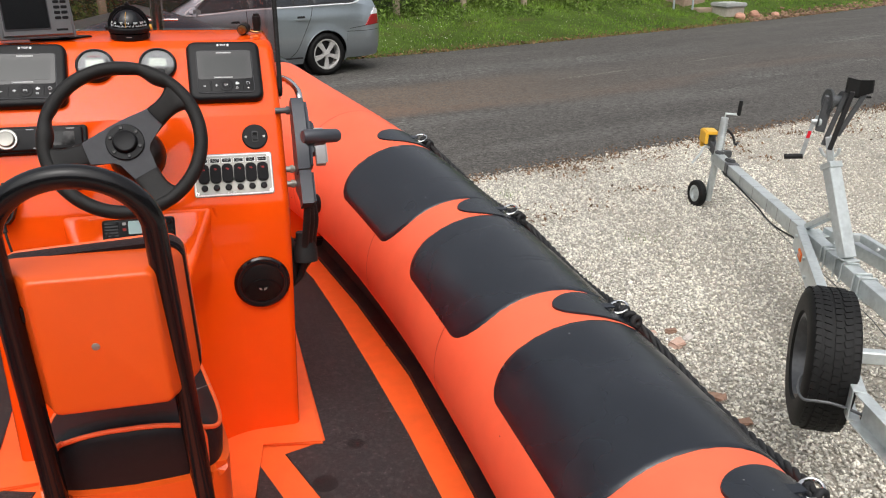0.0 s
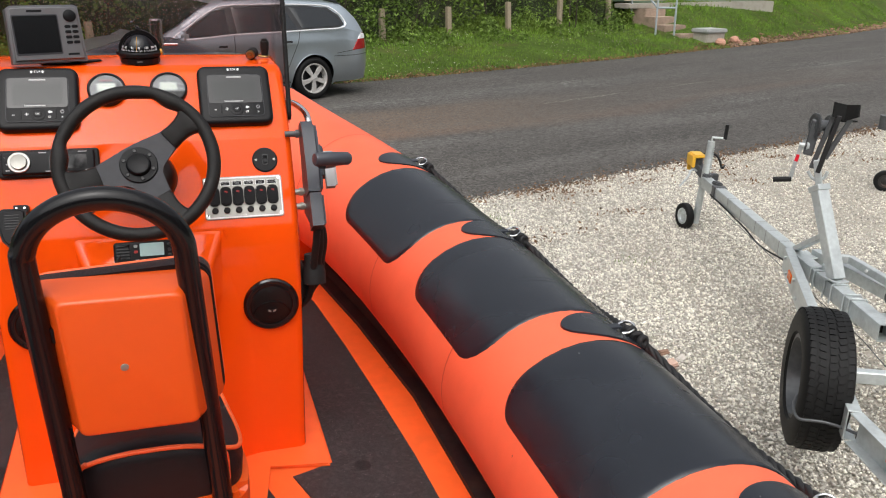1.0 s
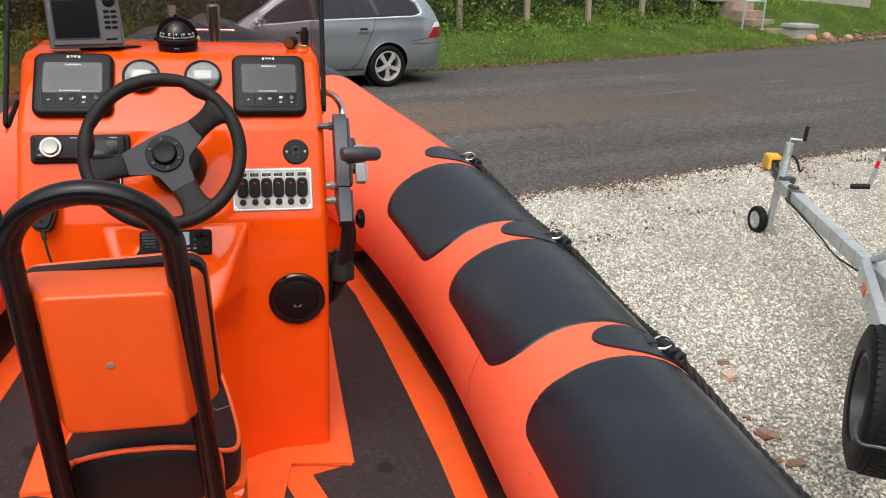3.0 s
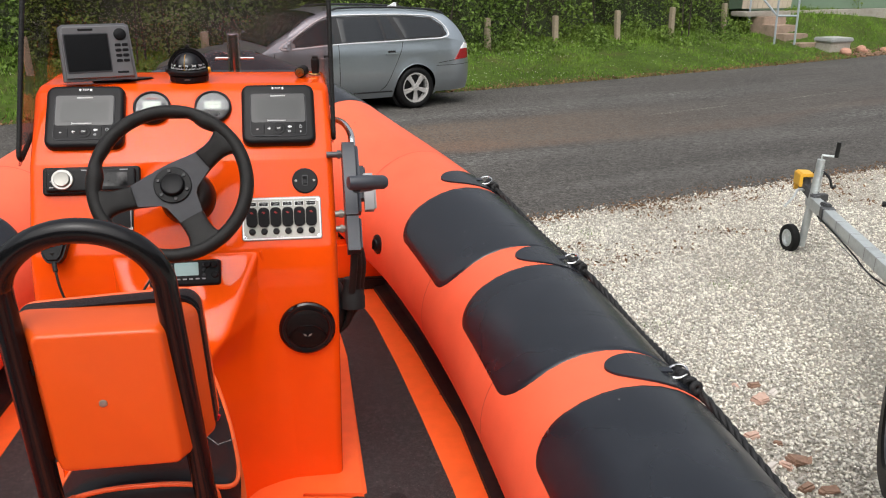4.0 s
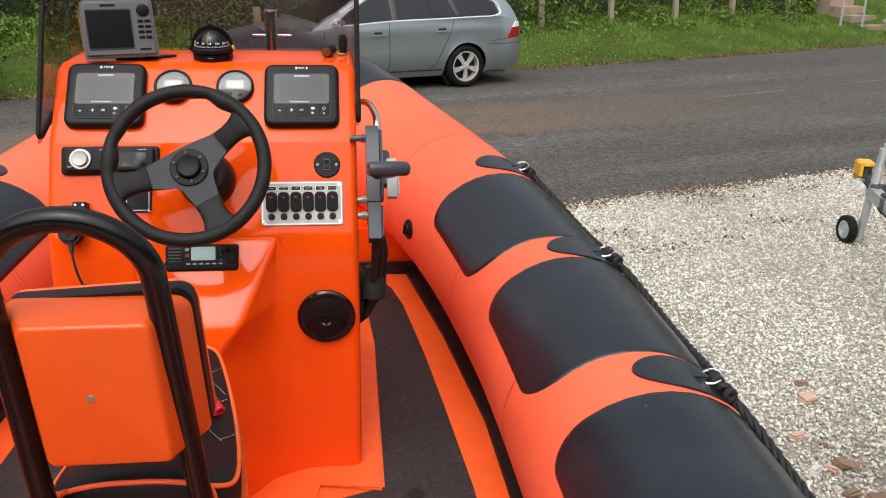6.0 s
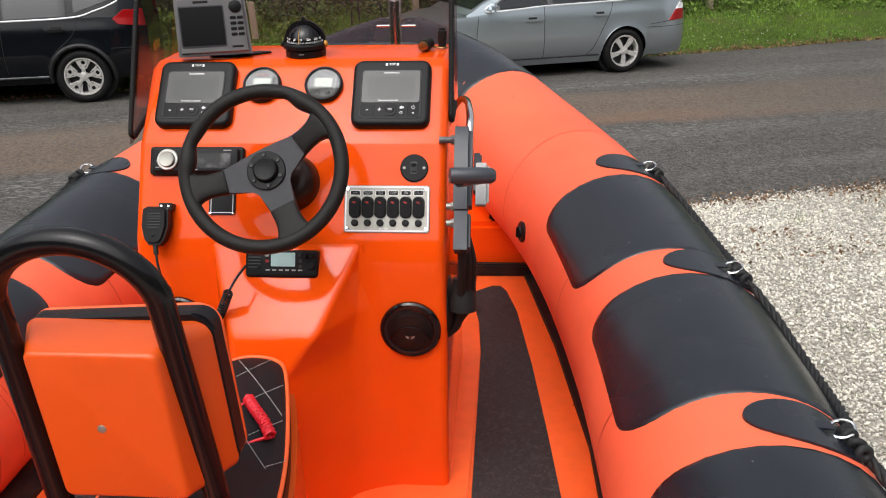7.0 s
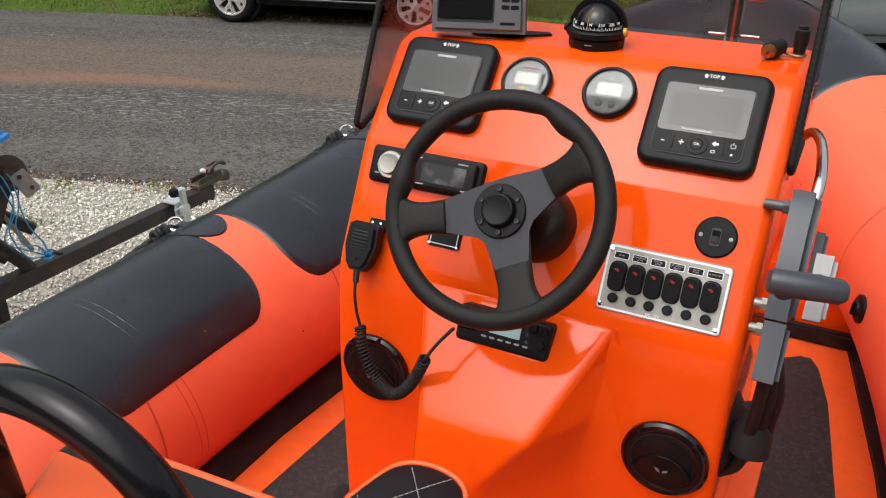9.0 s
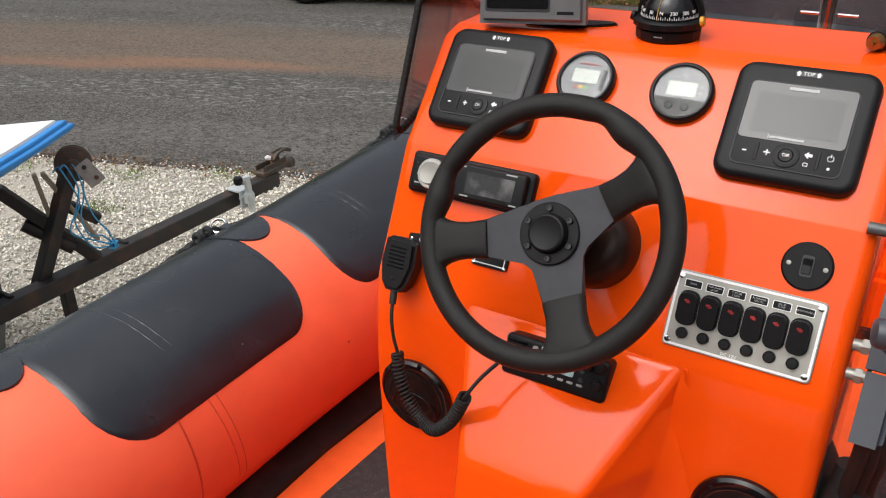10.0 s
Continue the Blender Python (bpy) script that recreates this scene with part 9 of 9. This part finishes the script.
# drifts of brown leaves on the gravel
cl = rng.uniform((1.0, 0.0), (11.0, 1.0), (60, 2))
cl[:, 1] = vnear(cl[:, 0]) - 0.05 - 1.3 * cl[:, 1] ** 2
p = np.repeat(cl, 26, 0) + rng.normal(size=(60 * 26, 2)) * (0.16, 0.08)
p = p[p[:, 1] < vnear(p[:, 0]) - 0.05]
scatter("gravel_litter", LEAF_V, LEAF_F, np.c_[p, 0.020 + 0.008 * rng.random(len(p))], 0.010 + 0.016 * rng.random(len(p)), M_LITTER, "scattered brown leaves on the gravel", "leaves", (1, 1, 1), 0.3)
# grass on the verge: blades in tufts
n = 105000
x = rng.uniform(-14, 32, n)
d = rng.uniform(-0.05, 5.5, n) ** 1.0
y = vfar(x) + d / 0.93
tufts = 0.5 + 0.28 * np.sin(4.1 * x + 2.3 * np.sin(3.3 * d)) + 0.28 * np.sin(5.7 * d + 1.9 * x) + 0.2 * np.sin(11.0 * x - 7.0 * d)
keep = (d > 0.0 + 0.25 * rng.random(n) ** 2) & (rng.random(n) < np.clip(0.30 + tufts, 0.2, 1.0))
x, y, d = x[keep], y[keep], d[keep]
z = np.where(d < 4, 0.17 * d, 0.68 + 0.12 * (d - 4)) - 0.03 + vsteep(x, d)
BL_V = np.array([(-0.10, 0, 0), (0.10, 0, 0), (0.06, 0.12, 0.6), (0.0, 0.42, 1.0), (-0.5, 0.1, 0), (-0.34, 0.1, 0), (-0.65, -0.1, 0.85)], float)
BL_F = np.array([(0, 1, 2), (0, 2, 3), (4, 5, 6)])
scatter("verge_grass", BL_V, BL_F, np.c_[x, y, z], 0.035 + 0.065 * rng.random(len(x)) + 0.06 * (d > 2.4) * rng.random(len(x)), M_GRASSBLADE, "rough green verge grass", "grass", (1, 1, 1), 0.25, tilt=False)
n = 700
x = np.repeat(rng.uniform(-4, 16, 50), 14) + 0.45 * rng.normal(size=n)
d = np.clip(np.repeat(rng.uniform(0.3, 2.6, 50), 14) + 0.25 * rng.normal(size=n), 0.1, 3.0)
scatter("daisies", OCT_V, OCT_F, np.c_[x, vfar(x) + d / 0.93, 0.17 * d + 0.05 + vsteep(x, d)], 0.005 + 0.006 * rng.random(n), M_PETAL, "small white daisies in the verge", "flowers", (1, 1, 0.5), 0.3)
# weeds in the gravel
n = 700
cx = np.repeat(np.array([-4.2, -4.5, -5.4, -3.9, 2.7, 3.3, 2.5]), [150, 150, 120, 130, 60, 50, 40])
cy = np.repeat(np.array([2.0, 2.5, 2.2, 2.85, 4.5, 3.2, 2.6]), [150, 150, 120, 130, 60, 50, 40])
scatter("gravel_weeds", BL_V, BL_F, np.c_[cx + 0.10 * rng.normal(size=n), cy + 0.07 * rng.normal(size=n), np.full(n, 0.005)], 0.012 + 0.018 * rng.random(n), M_GRASSBLADE, "small green weeds in the gravel", "weeds", (1, 1, 1), 0.25, tilt=False)

# ---- overgrown hedge on the bank: dark stems and many leaves ----
NL = 170000
x = rng.uniform(-16, 26, NL)
h = rng.random(NL) ** 0.8
depth = rng.random(NL)
d0 = 3.1 + 0.5 * np.sin(x * 0.9) + 0.35 * np.sin(x * 2.3 + 1)
hh = 3.6 + 0.6 * np.sin(x * 0.7 + 2) + 0.4 * np.sin(x * 1.9)
lump = 0.5 * np.sin(x * 3.1 + 4 * h) * np.sin(6 * h + x) + 0.25 * np.sin(x * 7 + 9 * h)
d = d0 + 1.0 * h + 0.55 * lump + 0.9 * depth ** 2
keep = (x < 12.4) | (h < 0.16) | ((x > 20) & (h < 0.7))
x, h, d, hh = x[keep], h[keep], d[keep], hh[keep]
y = vfar(x) + d / 0.93
z = 0.16 * d + vsteep(x, d) + h * hh + 0.05 * rng.normal(size=len(x))
scatter("hedge_leaves", np.array([(-1, 0, 0), (-0.2, -0.55, 0.15), (1, 0, -0.1), (-0.2, 0.55, 0.15)], float), LEAF_F, np.c_[x, y, z], 0.022 + 0.040 * rng.random(len(x)) ** 1.5, M_LEAF, "dense green ivy and bramble leaves of the hedge", "hedge", (1, 1, 1), 0.3)
# low undergrowth creeping down the bank between the posts
n = 52000
x = rng.uniform(-14, 13, n)
d = 1.75 + 1.9 * rng.random(n) ** 0.7
clump = np.clip(0.45 + 0.35 * np.sin(2.9 * x + 1.7 * d) + 0.35 * np.sin(5.3 * x - 3.1 * d + 1), 0, 1)
keep = rng.random(n) < clump * np.clip((d - 1.6) / 1.2, 0.1, 1)
x, d, clump = x[keep], d[keep], clump[keep]
z = 0.16 * d + vsteep(x, d) + (0.04 + 0.42 * clump * np.clip((d - 1.7) / 1.6, 0, 1)) * rng.random(len(x)) ** 0.6
scatter("bank_undergrowth", np.array([(-1, 0, 0), (-0.2, -0.5, 0.15), (1, 0, -0.1), (-0.2, 0.5, 0.15)], float), LEAF_F, np.c_[x, vfar(x) + d / 0.93, z], 0.020 + 0.035 * rng.random(len(x)), M_LEAF, "low leafy weeds creeping down the bank", "weeds", (1, 1, 1), 0.3)
# dark sheet behind the leaves, coloured as the shade between them
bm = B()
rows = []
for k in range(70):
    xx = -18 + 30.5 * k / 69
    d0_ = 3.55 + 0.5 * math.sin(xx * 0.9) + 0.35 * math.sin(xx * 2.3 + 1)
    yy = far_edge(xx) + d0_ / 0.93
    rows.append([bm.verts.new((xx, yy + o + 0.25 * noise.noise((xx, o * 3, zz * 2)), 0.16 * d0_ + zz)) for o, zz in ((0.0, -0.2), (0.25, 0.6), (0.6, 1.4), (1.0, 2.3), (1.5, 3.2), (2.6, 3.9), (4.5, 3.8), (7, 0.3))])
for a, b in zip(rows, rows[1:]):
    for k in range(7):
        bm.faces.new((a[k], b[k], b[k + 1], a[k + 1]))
tagged(part("hedge_core", bm, M_HEDGECORE, None), "inner mass of the hedge, its shade painted in dark", "hedge", kind="stuff")
# woody stems that show through
bm = B()
random.seed(21)
for k in range(55):
    xx = random.uniform(-14, 12)
    d0_ = 3.0 + 0.5 * math.sin(xx * 0.9) + random.uniform(-0.1, 0.9)
    yy = far_edge(xx) + d0_ / 0.93
    z0 = 0.16 * d0_ - 0.05
    hh_ = random.uniform(0.6, 2.6)
    sweep(bm, [(xx, yy, z0), (xx + random.uniform(-.2, .2), yy + random.uniform(-.1, .2), z0 + hh_ * 0.5), (xx + random.uniform(-.5, .5), yy + random.uniform(-.1, .5), z0 + hh_)], 0.02, 5, radii=[0.02, 0.014, 0.006])
tagged(part("hedge_stems", bm, M_BRANCH, None), "thin woody stems in the hedge", "hedge", kind="stuff")
